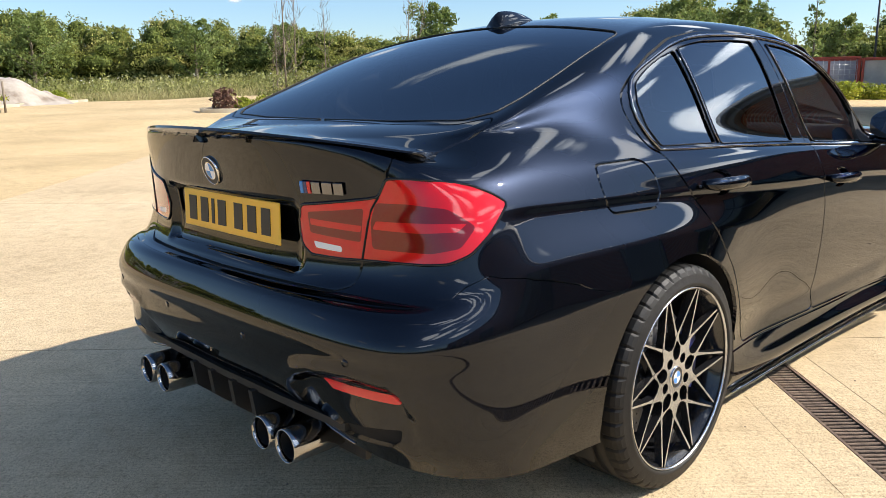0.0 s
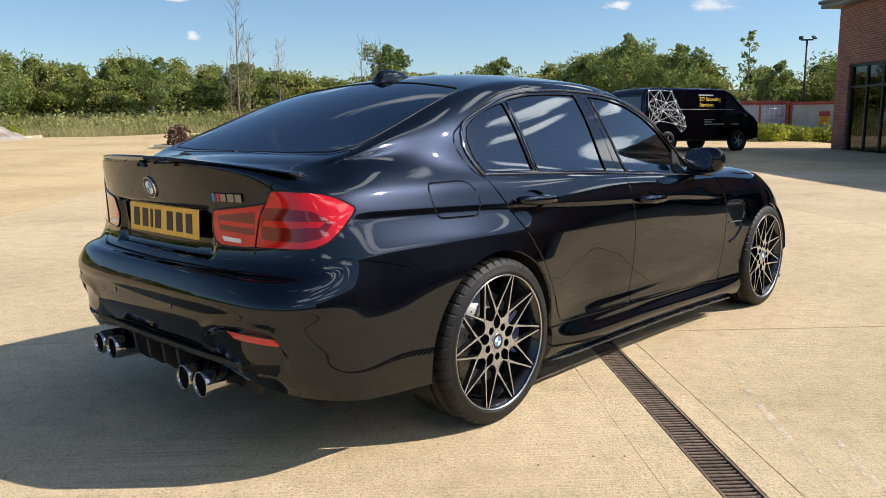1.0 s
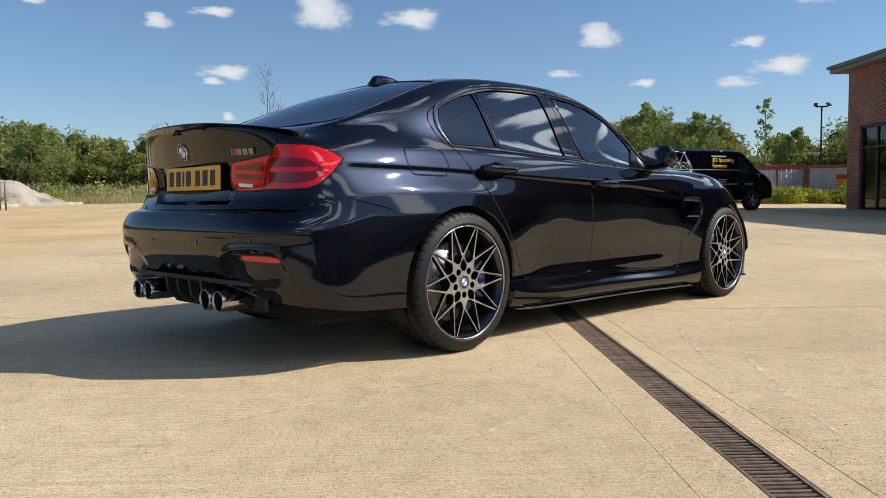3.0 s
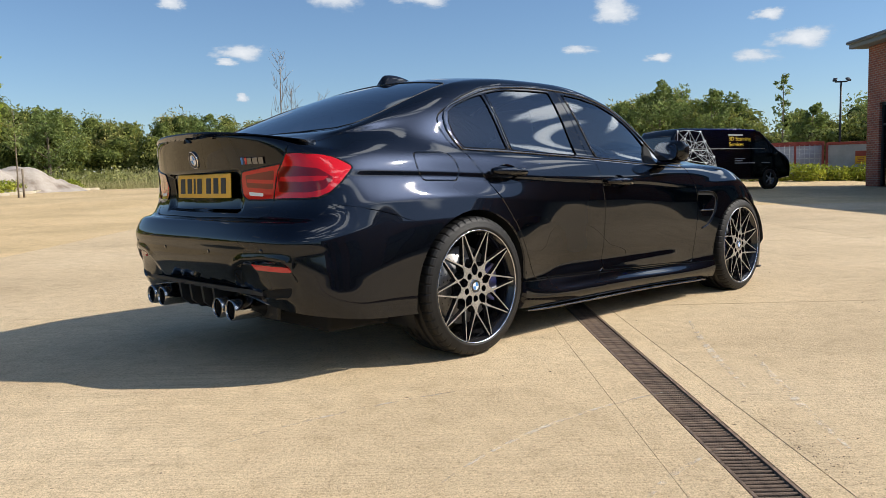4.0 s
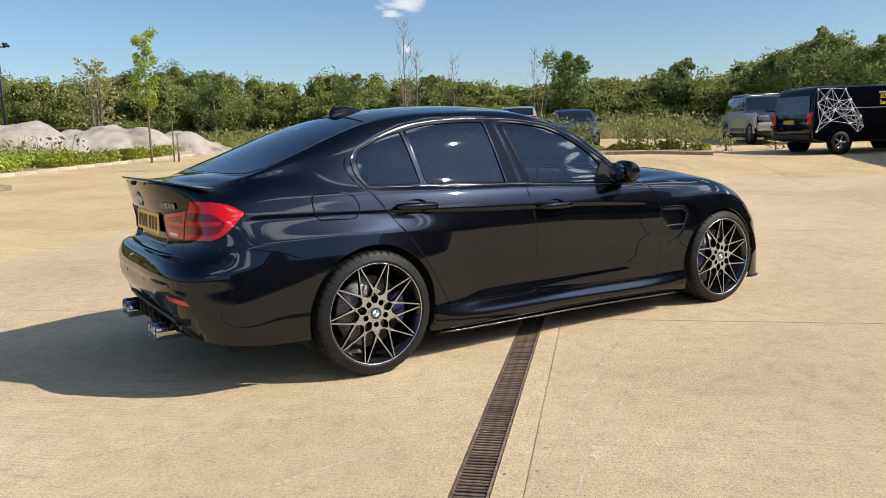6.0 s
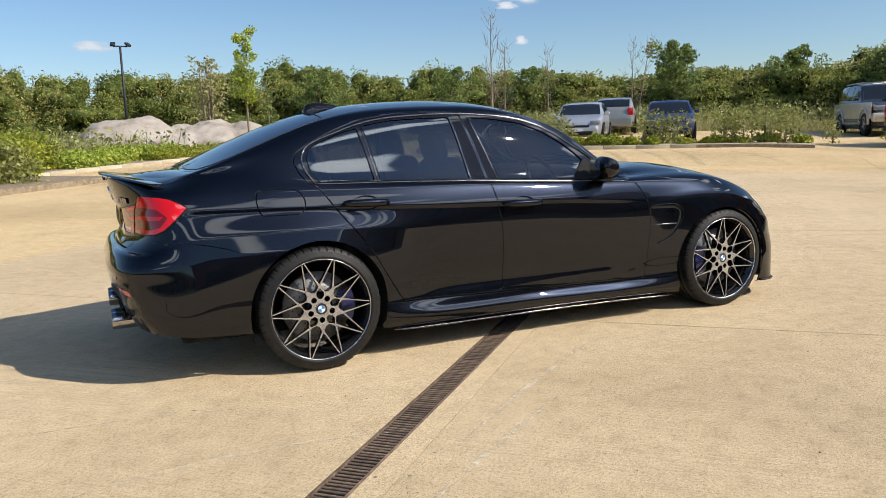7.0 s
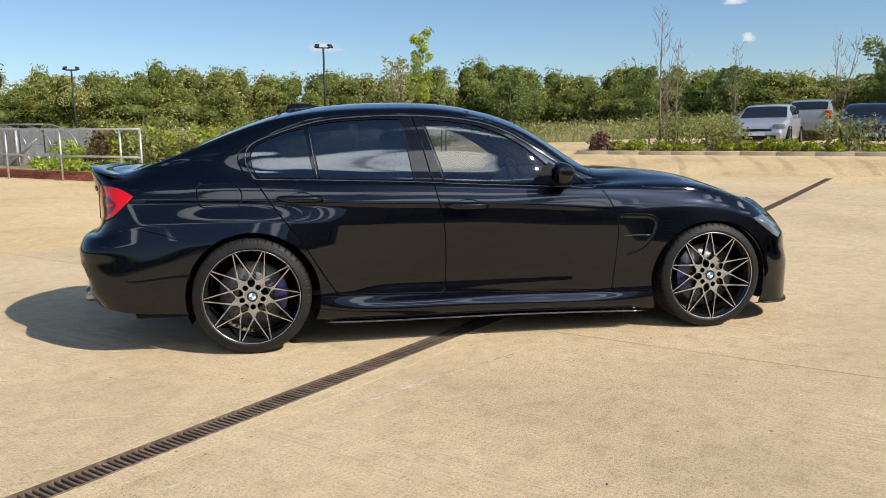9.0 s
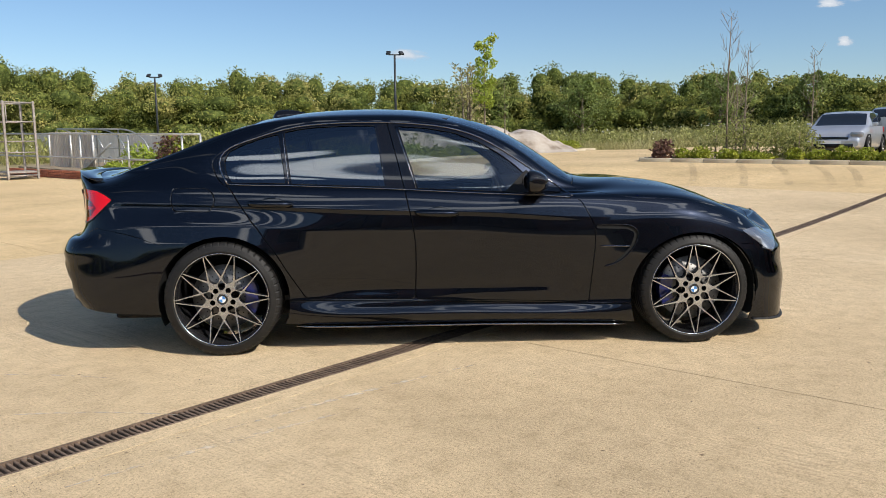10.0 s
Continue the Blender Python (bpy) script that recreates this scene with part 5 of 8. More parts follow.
# bright-edged moulding round the whole side window
DLO = [(0.04, 1.0), (0.2, 0.993), (0.4, 0.987), (0.7, 0.974), (0.96, 0.962), (1.154, 0.95), (1.668, 0.920), (1.88, 0.910), (2.06, 0.896)]
DLO_TOP = [(0.04, 1.0), (0.008, 1.05), (-0.014, 1.10), (-0.012, 1.15), (0.012, 1.19), (0.07, 1.225), (0.169, 1.26), (0.30, 1.302), (0.45, 1.334), (0.6, 1.348), (0.8, 1.355), (1.0, 1.352), (1.2, 1.338), (1.4, 1.304), (1.56, 1.245), (1.7, 1.163), (1.82, 1.083), (1.92, 1.018), (2.003, 0.964), (2.075, 0.903)]
for line, rad in ((DLO, 0.0045), (DLO_TOP, 0.006)):
    run_ = np.concatenate([[0], np.cumsum(np.linalg.norm(np.diff(np.array(line), axis=0), axis=1))])
    fine_ = np.linspace(0, run_[-1], 70)
    xs_, zs_ = bow(run_, [p[0] for p in line], fine_), bow(run_, [p[1] for p in line], fine_)
    pair("window_moulding", tube(ride([to_uv(p, "side") for p in zip(xs_, zs_)], 0.002), rad, 8), TRIM)
# lower blade of the skirts
blade = ride([to_uv((x, 0.165 - 0.014 * (x - 0.42)), "side") for x in np.linspace(0.42, 2.40, 24)], 0.004)
pair("skirt_blade", tube([p + Vector((0, 0, -0.012)) for p in blade], [0.004] + [0.012] * 22 + [0.004], 8, True, 0.6), TRIM)
# black seals round the tail lamps
pair("lamp_seal", tube(ride(lamp_in["tail_lamp"] + lamp_in["tail_lamp"][:2], 0.002), 0.0038, 6, False), GLOSS, tail_lamps)
pair("lamp_joint", tube(ride([to_uv(p, "point") for p in ((-0.872, -0.609, 0.94), (-0.88, -0.589, 0.908), (-0.883, -0.58, 0.88), (-0.88, -0.561, 0.807), (-0.879, -0.557, 0.787))], 0.0035), 0.0028, 6), DARK, tail_lamps)
for xm, zm, doors in ((0.295, 0.881, rear_doors), (1.262, 0.813, front_doors)):
    base = Vector(at_uv(*to_uv((xm, zm), "side"), SKIN))
    tilt = -0.035
    arc = [base + Vector((dx, -out, tilt * dx + 0.006)) for dx, out in ((-0.125, 0.002), (-0.118, 0.022), (-0.09, 0.036), (-0.03, 0.042), (0.04, 0.042), (0.09, 0.036), (0.115, 0.022), (0.122, 0.002))]
    pair("door_handle", tube(arc, [0.010, 0.015, 0.018, 0.019, 0.019, 0.018, 0.015, 0.010], 12, True, 1.1), PAINT, doors)
# mirrors
for side in (-1, 1):
    bm = bmesh.new()
    bmesh.ops.create_uvsphere(bm, u_segments=28, v_segments=18, radius=1)
    for v in bm.verts:
        x, y, z = v.co
        back = max(0, -x)
        v.co = Vector((0.100 * (x if x > 0 else -(back ** 2) * 0.45), 0.116 * math.copysign(abs(y) ** 0.7, y), 0.068 * math.copysign(abs(z) ** 0.75, z) * (1 - 0.12 * y * -side) - 0.010 * max(0, x)))
    for f in bm.faces:
        f.smooth = True
    housing = part("mirror_housing", bm, GLOSS, car, "gloss black door mirror", pose(1.815, side * 0.912, 0.998, 0, 0, side * 14))
    vs = [(-0.047, 0, 0)] + [(-0.045, 0.094 * math.copysign(abs(math.cos(a)) ** 0.7, math.cos(a)), 0.056 * math.copysign(abs(math.sin(a)) ** 0.7, math.sin(a))) for a in np.linspace(0, 2 * math.pi, 28, endpoint=False)]
    part("mirror_glass", (vs, [(0, 1 + (i + 1) % 28, 1 + i) for i in range(28)], True), mat("mirror", (0.8, 0.82, 0.85), 0.02, 1.0), housing, "mirror glass")
    part("mirror_foot", tube([(1.88, side * 0.80, 0.935), (1.865, side * 0.86, 0.945), (1.84, side * 0.93, 0.955)], [0.03, 0.026, 0.03], 10, True, 0.6), GLOSS, car)
    part("mirror_base", block(0.11, 0.12, 0.02, 0.009, (1.835, side * 0.885, 0.925)), GLOSS, car)
# black corner panel that carries each mirror
tri = [ride([to_uv((a_ + (b_ - a_) * f, za + (zb - za) * f), "side") for f in np.linspace(0, 1, 9)], 0.005) for a_, za, b_, zb in ((1.672, 0.926, 1.812, 1.056), (1.74, 0.922, 1.842, 1.034), (1.83, 0.918, 1.875, 1.005))]
tri_v = [p for row in tri for p in row] + [p + Vector((0, 0.012, 0)) for row in tri for p in row]
tri_f = [(9 * i + k, 9 * i + k + 1, 9 * i + k + 10, 9 * i + k + 9) for i in range(2) for k in range(8)]
tri_f += [(k, k + 27, k + 28, k + 1) for k in range(8)] + [(18 + k, 19 + k, 46 + k, 45 + k) for k in range(8)]
pair("mirror_panel", (tri_v, tri_f, False), DARK, front_doors, "black mirror panel")
# roof aerial
vs, fs = [], []
for i, f in enumerate(np.linspace(0, 1, 16)):
    x = 0.20 + 0.225 * f
    top = float(np.interp(f, [0, 0.04, 0.12, 0.3, 0.5, 0.72, 0.9, 1.0], [0.026, 0.046, 0.057, 0.056, 0.048, 0.033, 0.016, 0.004]))
    w = 0.037 * (1 - 0.75 * f ** 2)
    z0 = float(np.interp(x, [0.2, 0.45], [1.393, 1.436])) - 0.008
    for a in np.linspace(0, math.pi, 13):
        c, s_ = math.cos(a), math.sin(a)
        vs.append((x, w * c * (0.35 + 0.65 * abs(c) ** 1.5), z0 + (top + 0.008) * s_ ** 0.7))
for i in range(15):
    for k in range(12):
        fs.append((i * 13 + k, i * 13 + k + 1, (i + 1) * 13 + k + 1, (i + 1) * 13 + k))
fs.append(tuple(range(13))[::-1])
part("roof_aerial", (vs, fs, True), GLOSS, car, "shark-fin roof aerial")
# boot lip, bedded into the lid


vs, fs = [], []
ys = np.linspace(-0.66, 0.66, 45)
for y in ys:
    e = abs(y) / 0.66
    xf, xb = -0.88 + 0.16 * e ** 2.2, -1.020 + 0.215 * e ** 2.4
    zf, zt = 1.074 - 0.036 * e ** 2.5, 1.094 - 0.052 * e ** 2.4
    thin = 1 - 0.6 * e ** 2
    vs += [(xf, y, zf), (xf * 0.5 + xb * 0.5, y, zf * 0.5 + zt * 0.5 - 0.002), (xb, y, zt), (xb - 0.002, y, zt - 0.007 * thin), (xb + 0.015, y, zt - 0.020 * thin), (xb + 0.05, y, zt - 0.045), (xf - 0.03, y, zf - 0.03)]
n = 7
for i in range(len(ys) - 1):
    for k in range(n):
        q = (k + 1) % n
        fs.append((i * n + k, (i + 1) * n + k, (i + 1) * n + q, i * n + q))
fs += [tuple(range(n)), tuple((len(ys) - 1) * n + k for k in range(n))[::-1]]
lip = part("boot_lip", (vs, fs, False), GLOSS, boot, "gloss black boot-lid lip spoiler")
lip.data.polygons.foreach_set("use_smooth", [i % 7 in (0, 1, 4, 5) for i in range(len(lip.data.polygons))])
# badges and number plate
nb = Vector(at_uv(*to_uv((-0.01, 0.972), "behind"), NORM))
pb = Vector(at_uv(*to_uv((-0.01, 0.972), "behind"), SKIN))
roundel("badge", 0.041, boot, Matrix.Translation(pb + nb * 0.004) @ nb.to_track_quat("-Y", "Z").to_matrix().to_4x4())
xm = float(at_uv(*to_uv((-0.47, 0.955), "behind"), SKIN)[0])
letters = new("model_badge")
nm = Vector(at_uv(*to_uv((-0.46, 0.955), "behind"), NORM))
letters.parent, letters.matrix_basis = boot, Matrix.Translation(Vector(at_uv(*to_uv((-0.46, 0.955), "behind"), SKIN)) + nm * 0.004) @ nm.to_track_quat("-Y", "Z").to_matrix().to_4x4()
for i, (x, w, m_) in enumerate([(-0.062, 0.010, AZURE), (-0.051, 0.010, BLUE), (-0.040, 0.010, REFL), (-0.018, 0.026, TRIM), (0.016, 0.030, TRIM), (0.05, 0.028, TRIM)]):
    part("bar", block(w, 0.005, 0.03, 0.001, (x, 0, 0), 1), m_, letters)
plate = part("number_plate", block(0.005, 0.52, 0.111, 0.002, (0, 0, 0), 1), YELLOW, boot, "yellow number plate with dark characters", pose(-0.936, -0.035, 0.848, 0, 2, 0))
for i, y in enumerate((0.205, 0.135, 0.085, 0.035, -0.055, -0.125, -0.195)):
    wide = 0.016 if i == 2 else 0.044
    part("bar", block(0.002, wide, 0.072, 0.0), BLACK, plate, "", pose(-0.0032, y, 0))
# exhausts and diffuser
DCHROME = mat("dark_chrome", (0.38, 0.37, 0.36), 0.12, 1.0)
for y in (-0.409, -0.291, 0.291, 0.409):
    part("exhaust_tip", lathe([(0.036, 0.25), (0.040, 0.02), (0.041, 0.003), (0.0435, 0.0), (0.046, 0.003), (0.0475, 0.02), (0.0475, 0.26), (0.040, 0.26)], 40, "X"), DCHROME, car, "dark chrome exhaust tip", pose(-1.03, y * 0.985, 0.302))
    part("exhaust_bore", lathe([(0.0, 0.1), (0.036, 0.1), (0.036, 0.012)], 24, "X"), DARK, car, "", pose(-1.03, y * 0.985, 0.302))
bm = prism([(-0.955, -0.56), (-0.965, -0.3), (-0.97, 0), (-0.965, 0.3), (-0.955, 0.56), (-0.45, 0.6), (-0.45, -0.6)], 0.02)
diff = part("diffuser", bm, MATT, rear_bumper, "", pose(0, 0, 0.37, 0, 0, 0))
bm = block(0.02, 1.06, 0.12, 0.004, (-0.86, 0, 0.31))
part("diffuser_back", bm, MATT, diff, "", pose(0, 0, -0.37))
for y in (-0.17, -0.06, 0.06, 0.17):
    bm = bmesh.new()
    q = [bm.verts.new(p) for p in ((-0.985, y, 0.375), (-0.975, y, 0.30), (-0.93, y, 0.262), (-0.70, y, 0.25), (-0.70, y, 0.375))]
    f = bm.faces.new(q)
    ext = bmesh.ops.extrude_face_region(bm, geom=[f])
    bmesh.ops.translate(bm, verts=[v for v in ext["geom"] if isinstance(v, bmesh.types.BMVert)], vec=(0, 0.02, 0))
    bmesh.ops.recalc_face_normals(bm, faces=bm.faces[:])
    part("diffuser_fin", bm, MATT, diff, "", pose(0, -0.01, -0.37))
low = ride([(u, 0.8) for u in np.linspace(0, to_uv((-0.95, -0.56, 0.33), "point")[0], 24)], 0.001)
edge_pts = [Vector((p.x, -p.y, p.z)) for p in low[::-1]] + low[1:]
part("bumper_edge", tube(edge_pts, 0.0045, 6), TRIM, rear_bumper)
lip_ = [(2.216, 0.736), (2.38, 0.732), (2.438, 0.714), (2.462, 0.68), (2.452, 0.632), (2.425, 0.585), (2.385, 0.54), (2.33, 0.503), (2.26, 0.482)]
far_ = np.linspace(0, len(lip_) - 1, 46)
lip_ = list(zip(bow(np.arange(len(lip_)), [p[0] for p in lip_], far_), bow(np.arange(len(lip_)), [p[1] for p in lip_], far_)))
pair("vent_lip", tube(ride([to_uv(p, "side") for p in lip_], 0.001), [0.0015] + [0.004] * 30 + list(np.linspace(0.004, 0.009, 14)) + [0.002], 8, True, 0.8), PAINT)
pair("vent_blade", tube(ride([to_uv((x, 0.602 + 0.004 * math.sin(x * 9)), "side") for x in np.linspace(2.235, 2.42, 9)], 0.003), [0.003] + [0.007] * 7 + [0.003], 8, True, 0.7), TRIM)
for y, z in ((-0.22, 0.555), (0.22, 0.555), (-0.62, 0.57), (0.62, 0.57)):
    uv = to_uv((-abs(y), z), "behind")
    p, nn = Vector(at_uv(*uv, SKIN)), Vector(at_uv(*uv, NORM))
    if y > 0:
        p.y, nn.y = -p.y, -nn.y
    part("parking_sensor", lathe([(0.0, -0.0015), (0.0095, -0.0015), (0.0098, 0.001)], 20), GLOSS, rear_bumper, "", Matrix.Translation(p) @ nn.to_track_quat("-Y", "Z").to_matrix().to_4x4())
# front splitter and cowl
part("front_splitter", tube(ride([(u, 0.5) for u in np.linspace(to_uv((3.2, -0.87, 0.13), "point")[0], NU - 1, 20)], 0.004) + [Vector((p.x, -p.y, p.z)) for p in ride([(u, 0.5) for u in np.linspace(NU - 1, to_uv((3.2, -0.87, 0.13), "point")[0], 20)], 0.004)], 0.012, 8, True, 0.6), MATT, car)
part("wiper_cowl", tube([(2.185 - 0.10 * (abs(y) / 0.6) ** 2, y, 1.008 - 0.045 * (abs(y) / 0.6) ** 2.2) for y in np.linspace(-0.62, 0.62, 21)], [0.006] + [0.022] * 19 + [0.006], 8, True, 0.7), MATT, car)
# cabin
def seat(x, y, parent):
    sq = part("seat_cushion", block(0.50, 0.50, 0.16, 0.06, (0, 0, 0)), SEATM, parent, "", pose(x, y, 0.48, 0, -6, 0))
    part("seat_backrest", block(0.14, 0.50, 0.62, 0.065), SEATM, parent, "", pose(x - 0.30, y, 0.80, 0, -18, 0))
    part("headrest", block(0.10, 0.27, 0.19, 0.045), SEATM, parent, "", pose(x - 0.43, y, 1.165, 0, -14, 0))


for y in (-0.37, 0.37):
    seat(1.35, y, car)
part("rear_bench", block(0.5, 1.2, 0.16, 0.06), SEATM, car, "", pose(0.52, 0, 0.50, 0, -6, 0))
part("rear_backrest", block(0.16, 1.2, 0.62, 0.06), SEATM, car, "", pose(0.20, 0, 0.80, 0, -22, 0))
for y in (-0.36, 0.36):
    part("headrest", block(0.09, 0.26, 0.15, 0.04), SEATM, car, "", pose(0.09, y, 1.12, 0, -16, 0))
part("parcel_shelf", block(0.55, 1.15, 0.02, 0.005), MATT, car, "", pose(-0.22, 0, 1.0))
part("dashboard", block(0.42, 1.36, 0.22, 0.08), MATT, car, "", pose(1.97, 0, 0.87))
part("steering_wheel", lathe([(0.175 + 0.016 * math.cos(a), 0.016 * math.sin(a)) for a in np.linspace(0, 2 * math.pi, 10)], 32, "X"), MATT, car, "", pose(1.72, -0.37, 0.90, 0, -24, 0))
part("rear_view_mirror", block(0.03, 0.23, 0.065, 0.02), MATT, car, "", pose(1.58, 0, 1.24))
part("cabin_floor", block(2.6, 1.5, 0.03, 0.0), MATT, car, "", pose(1.2, 0, 0.31))
part("headlining", block(1.0, 1.02, 0.01, 0.0), MATT, car, "", pose(0.85, 0, 1.375))

# ---- leaves ----


def fast_mesh(name, v, per):
    """A mesh of loose polygons with 'per' corners each, from an array of corners."""
    n = len(v) // per
    me = bpy.data.meshes.new(name)
    me.vertices.add(len(v))
    me.vertices.foreach_set("co", np.ascontiguousarray(v, dtype=np.float32).ravel())
    me.loops.add(len(v))
    me.loops.foreach_set("vertex_index", np.arange(len(v), dtype=np.int32))
    me.polygons.add(n)
    me.polygons.foreach_set("loop_start", np.arange(0, len(v), per, dtype=np.int32))
    me.polygons.foreach_set("loop_total", np.full(n, per, dtype=np.int32))
    me.update()
    me.validate()
    return me


rng = np.random.default_rng(7)


def leaf_quads(centres, size, flat=0.0):
    """A pointed leaf or spray at every centre, turned at random."""
    n = len(centres)
    d = rng.normal(size=(n, 3))
    d /= np.linalg.norm(d, axis=1, keepdims=True)
    e = rng.normal(size=(n, 3))
    e[:, 2] *= 1 - flat
    e -= d * np.sum(d * e, 1, keepdims=True)
    e /= np.linalg.norm(e, axis=1, keepdims=True)
    s = size * rng.uniform(0.5, 1.3, (n, 1))
    c = np.asarray(centres)
    return np.stack([c - d * s, c + e * s * 0.45, c + d * s, c - e * s * 0.45], 1).reshape(-1, 3)


def clump_points(n, centre, radii):
    """Points near the skin of a lumpy ball."""
    d = rng.normal(size=(n, 3))
    d /= np.linalg.norm(d, axis=1, keepdims=True)
    lump = 1 + 0.22 * np.sin(d[:, :1] * 5 + centre[0] * 3) * np.sin(d[:, 1:2] * 6 + centre[1]) + 0.15 * np.sin(d[:, 2:] * 9 + centre[0])
    r = rng.uniform(0.62, 1.06, (n, 1)) ** 0.6 * lump
    return np.asarray(centre) + d * r * np.asarray(radii)


def foliage(name, lo, mid, hi, scale=0.25, spread=0.35):
    m = grain(mat(name, mid, 0.6, 0, 0, 0.3), [(0.3, lo), (0.5, mid), (0.72, hi)], scale, 4, per="island", spread=spread)
    n, l = m.node_tree.nodes, m.node_tree.links
    b = n["Principled BSDF"]
    t, x = n.new("ShaderNodeBsdfTranslucent"), n.new("ShaderNodeMixShader")
    x.inputs[0].default_value = 0.4
    l.new(b.inputs["Base Color"].links[0].from_socket, t.inputs[0])
    l.new(b.outputs[0], x.inputs[1]), l.new(t.outputs[0], x.inputs[2])
    l.new(x.outputs[0], n["Material Output"].inputs[0])
    return m


HEDGE = foliage("hedge_leaves", (0.07, 0.11, 0.022), (0.235, 0.25, 0.055), (0.44, 0.39, 0.13), 0.3, 0.45)
# dark mottled green: the shade deep between the leaves, put into colour
DEEP = grain(mat("hedge_core_shade", (0.05, 0.062, 0.02), 0.95, 0, 0, 0.1), [(0.34, (0.012, 0.018, 0.004)), (0.5, (0.07, 0.09, 0.022)), (0.66, (0.20, 0.22, 0.06))], 2.6, 9, 0.75, bump=1.0, fine=5)
TREEL = foliage("tree_leaves", (0.12, 0.17, 0.045), (0.23, 0.28, 0.08), (0.37, 0.38, 0.14), 0.2)
LIME = foliage("lime_leaves", (0.22, 0.28, 0.038), (0.38, 0.45, 0.07), (0.54, 0.58, 0.12), 0.5)
SHRUB = foliage("shrub_leaves", (0.16, 0.21, 0.022), (0.32, 0.35, 0.04), (0.48, 0.46, 0.07), 0.7)
PURPLE = foliage("purple_leaves", (0.07, 0.038, 0.03), (0.16, 0.085, 0.06), (0.30, 0.19, 0.11), 0.8)
WEED = foliage("weeds", (0.16, 0.19, 0.045), (0.31, 0.31, 0.10), (0.50, 0.46, 0.23), 0.16, 0.4)
DRYG = foliage("dry_grass", (0.28, 0.26, 0.09), (0.42, 0.37, 0.16), (0.55, 0.48, 0.25), 0.3, 0.3)
PETAL = mat("white_flowers", (0.62, 0.62, 0.55), 0.7)
BARK = grain(mat("bark", (0.2, 0.15, 0.1), 0.9), [(0.3, (0.13, 0.10, 0.07)), (0.7, (0.30, 0.24, 0.17))], 6, 6, bump=0.5, fine=40, stretch=(4, 4, 1))
EYE0 = (0.0, -4.6)
HEIGHT_AZ = [(-20, 0.07), (12, 0.068), (18, 0.064), (20.5, 0.054), (22.0, 0.05), (23.2, 0.056), (24.2, 0.05), (25, 0.024), (26.2, 0.03), (27.5, 0.066), (29, 0.078), (33.6, 0.086), (37.2, 0.074), (40.2, 0.044), (43, 0.060), (46.5, 0.050), (50.4, 0.054), (53.3, 0.048), (57, 0.052), (61, 0.061), (65.7, 0.065),
             (71, 0.060), (76, 0.072), (78, 0.074), (84, 0.067), (89, 0.062), (92.4, 0.063), (96.4, 0.071), (100.6, 0.073), (105, 0.068), (109, 0.067), (112.4, 0.075), (116, 0.082), (130, 0.08)]


def hedge_at(az, out):
    """Height of the hedge's top over the eye's level and the place at this bearing."""
    d = float(np.interp(az, [10, 40, 55, 70, 130], [44, 44, 50, 57, 57])) + out
    t = float(np.interp(az, [a for a, _ in HEIGHT_AZ], [b for _, b in HEIGHT_AZ])) + (0.007 if az > 40 else 0.002)
    x, y = EYE0[0] + d * math.cos(radians(az)), EYE0[1] + d * math.sin(radians(az))
    return x, y, 1.25 + t * d, d


pts, core_v, core_f = [], [], []
ico = bmesh.new()
bmesh.ops.create_icosphere(ico, subdivisions=2, radius=1)
ico_v, ico_f = np.array([v.co for v in ico.verts]), [[v.index for v in f.verts] for f in ico.faces]
ico.free()


# solid ball inside a clump, to show as dark depth through leaf gaps
def core(c, r):
    n0 = len(core_v)
    core_v.extend((ico_v * (np.asarray(r) * 0.72) + np.asarray(c)).tolist())
    core_f.extend([[n0 + k for k in f] for f in ico_f])


az = 8.0
while az < 124:
    for out, share in ((0, 0.82), (2.5, 1.0), (5.5, 1.08)):
        x, y, top, d = hedge_at(az + random.uniform(-1, 1), out)
        g = gz((x, y))
        top = g + (top - g) * share * random.uniform(0.84, 0.99)
        w = random.uniform(1.3, 2.4)
        layers = 4
        for k in range(layers):
            h = (top - g) / layers
            c = (x + random.uniform(-1, 1), y + random.uniform(-1, 1), g + h * (k + 0.5))
            r = (w * (1.05 - 0.16 * k), w * (1.05 - 0.16 * k), h * 0.85)
            pts.append(clump_points(860 if out < 5 else 520, c, r))
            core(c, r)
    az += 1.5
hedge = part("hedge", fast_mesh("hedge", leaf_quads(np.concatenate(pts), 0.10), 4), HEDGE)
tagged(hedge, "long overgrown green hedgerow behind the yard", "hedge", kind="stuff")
part("shaded_core", (core_v, core_f, True), DEEP, hedge)
pts, core_v, core_f = [], [], []
for k in range(60):
    a = radians(124 + 244 * k / 59)
    if 280 < math.degrees(a) < 350:
        continue
    d = random.uniform(60, 70)
    c = (d * math.cos(a), d * math.sin(a), 2.6)
    pts.append(clump_points(1100, c, (4.5, 4.5, 3.0)))
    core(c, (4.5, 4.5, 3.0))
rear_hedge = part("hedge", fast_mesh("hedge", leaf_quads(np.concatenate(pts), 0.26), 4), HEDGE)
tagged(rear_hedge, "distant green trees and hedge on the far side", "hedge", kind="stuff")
part("shaded_core", (core_v, core_f, True), DEEP, rear_hedge)


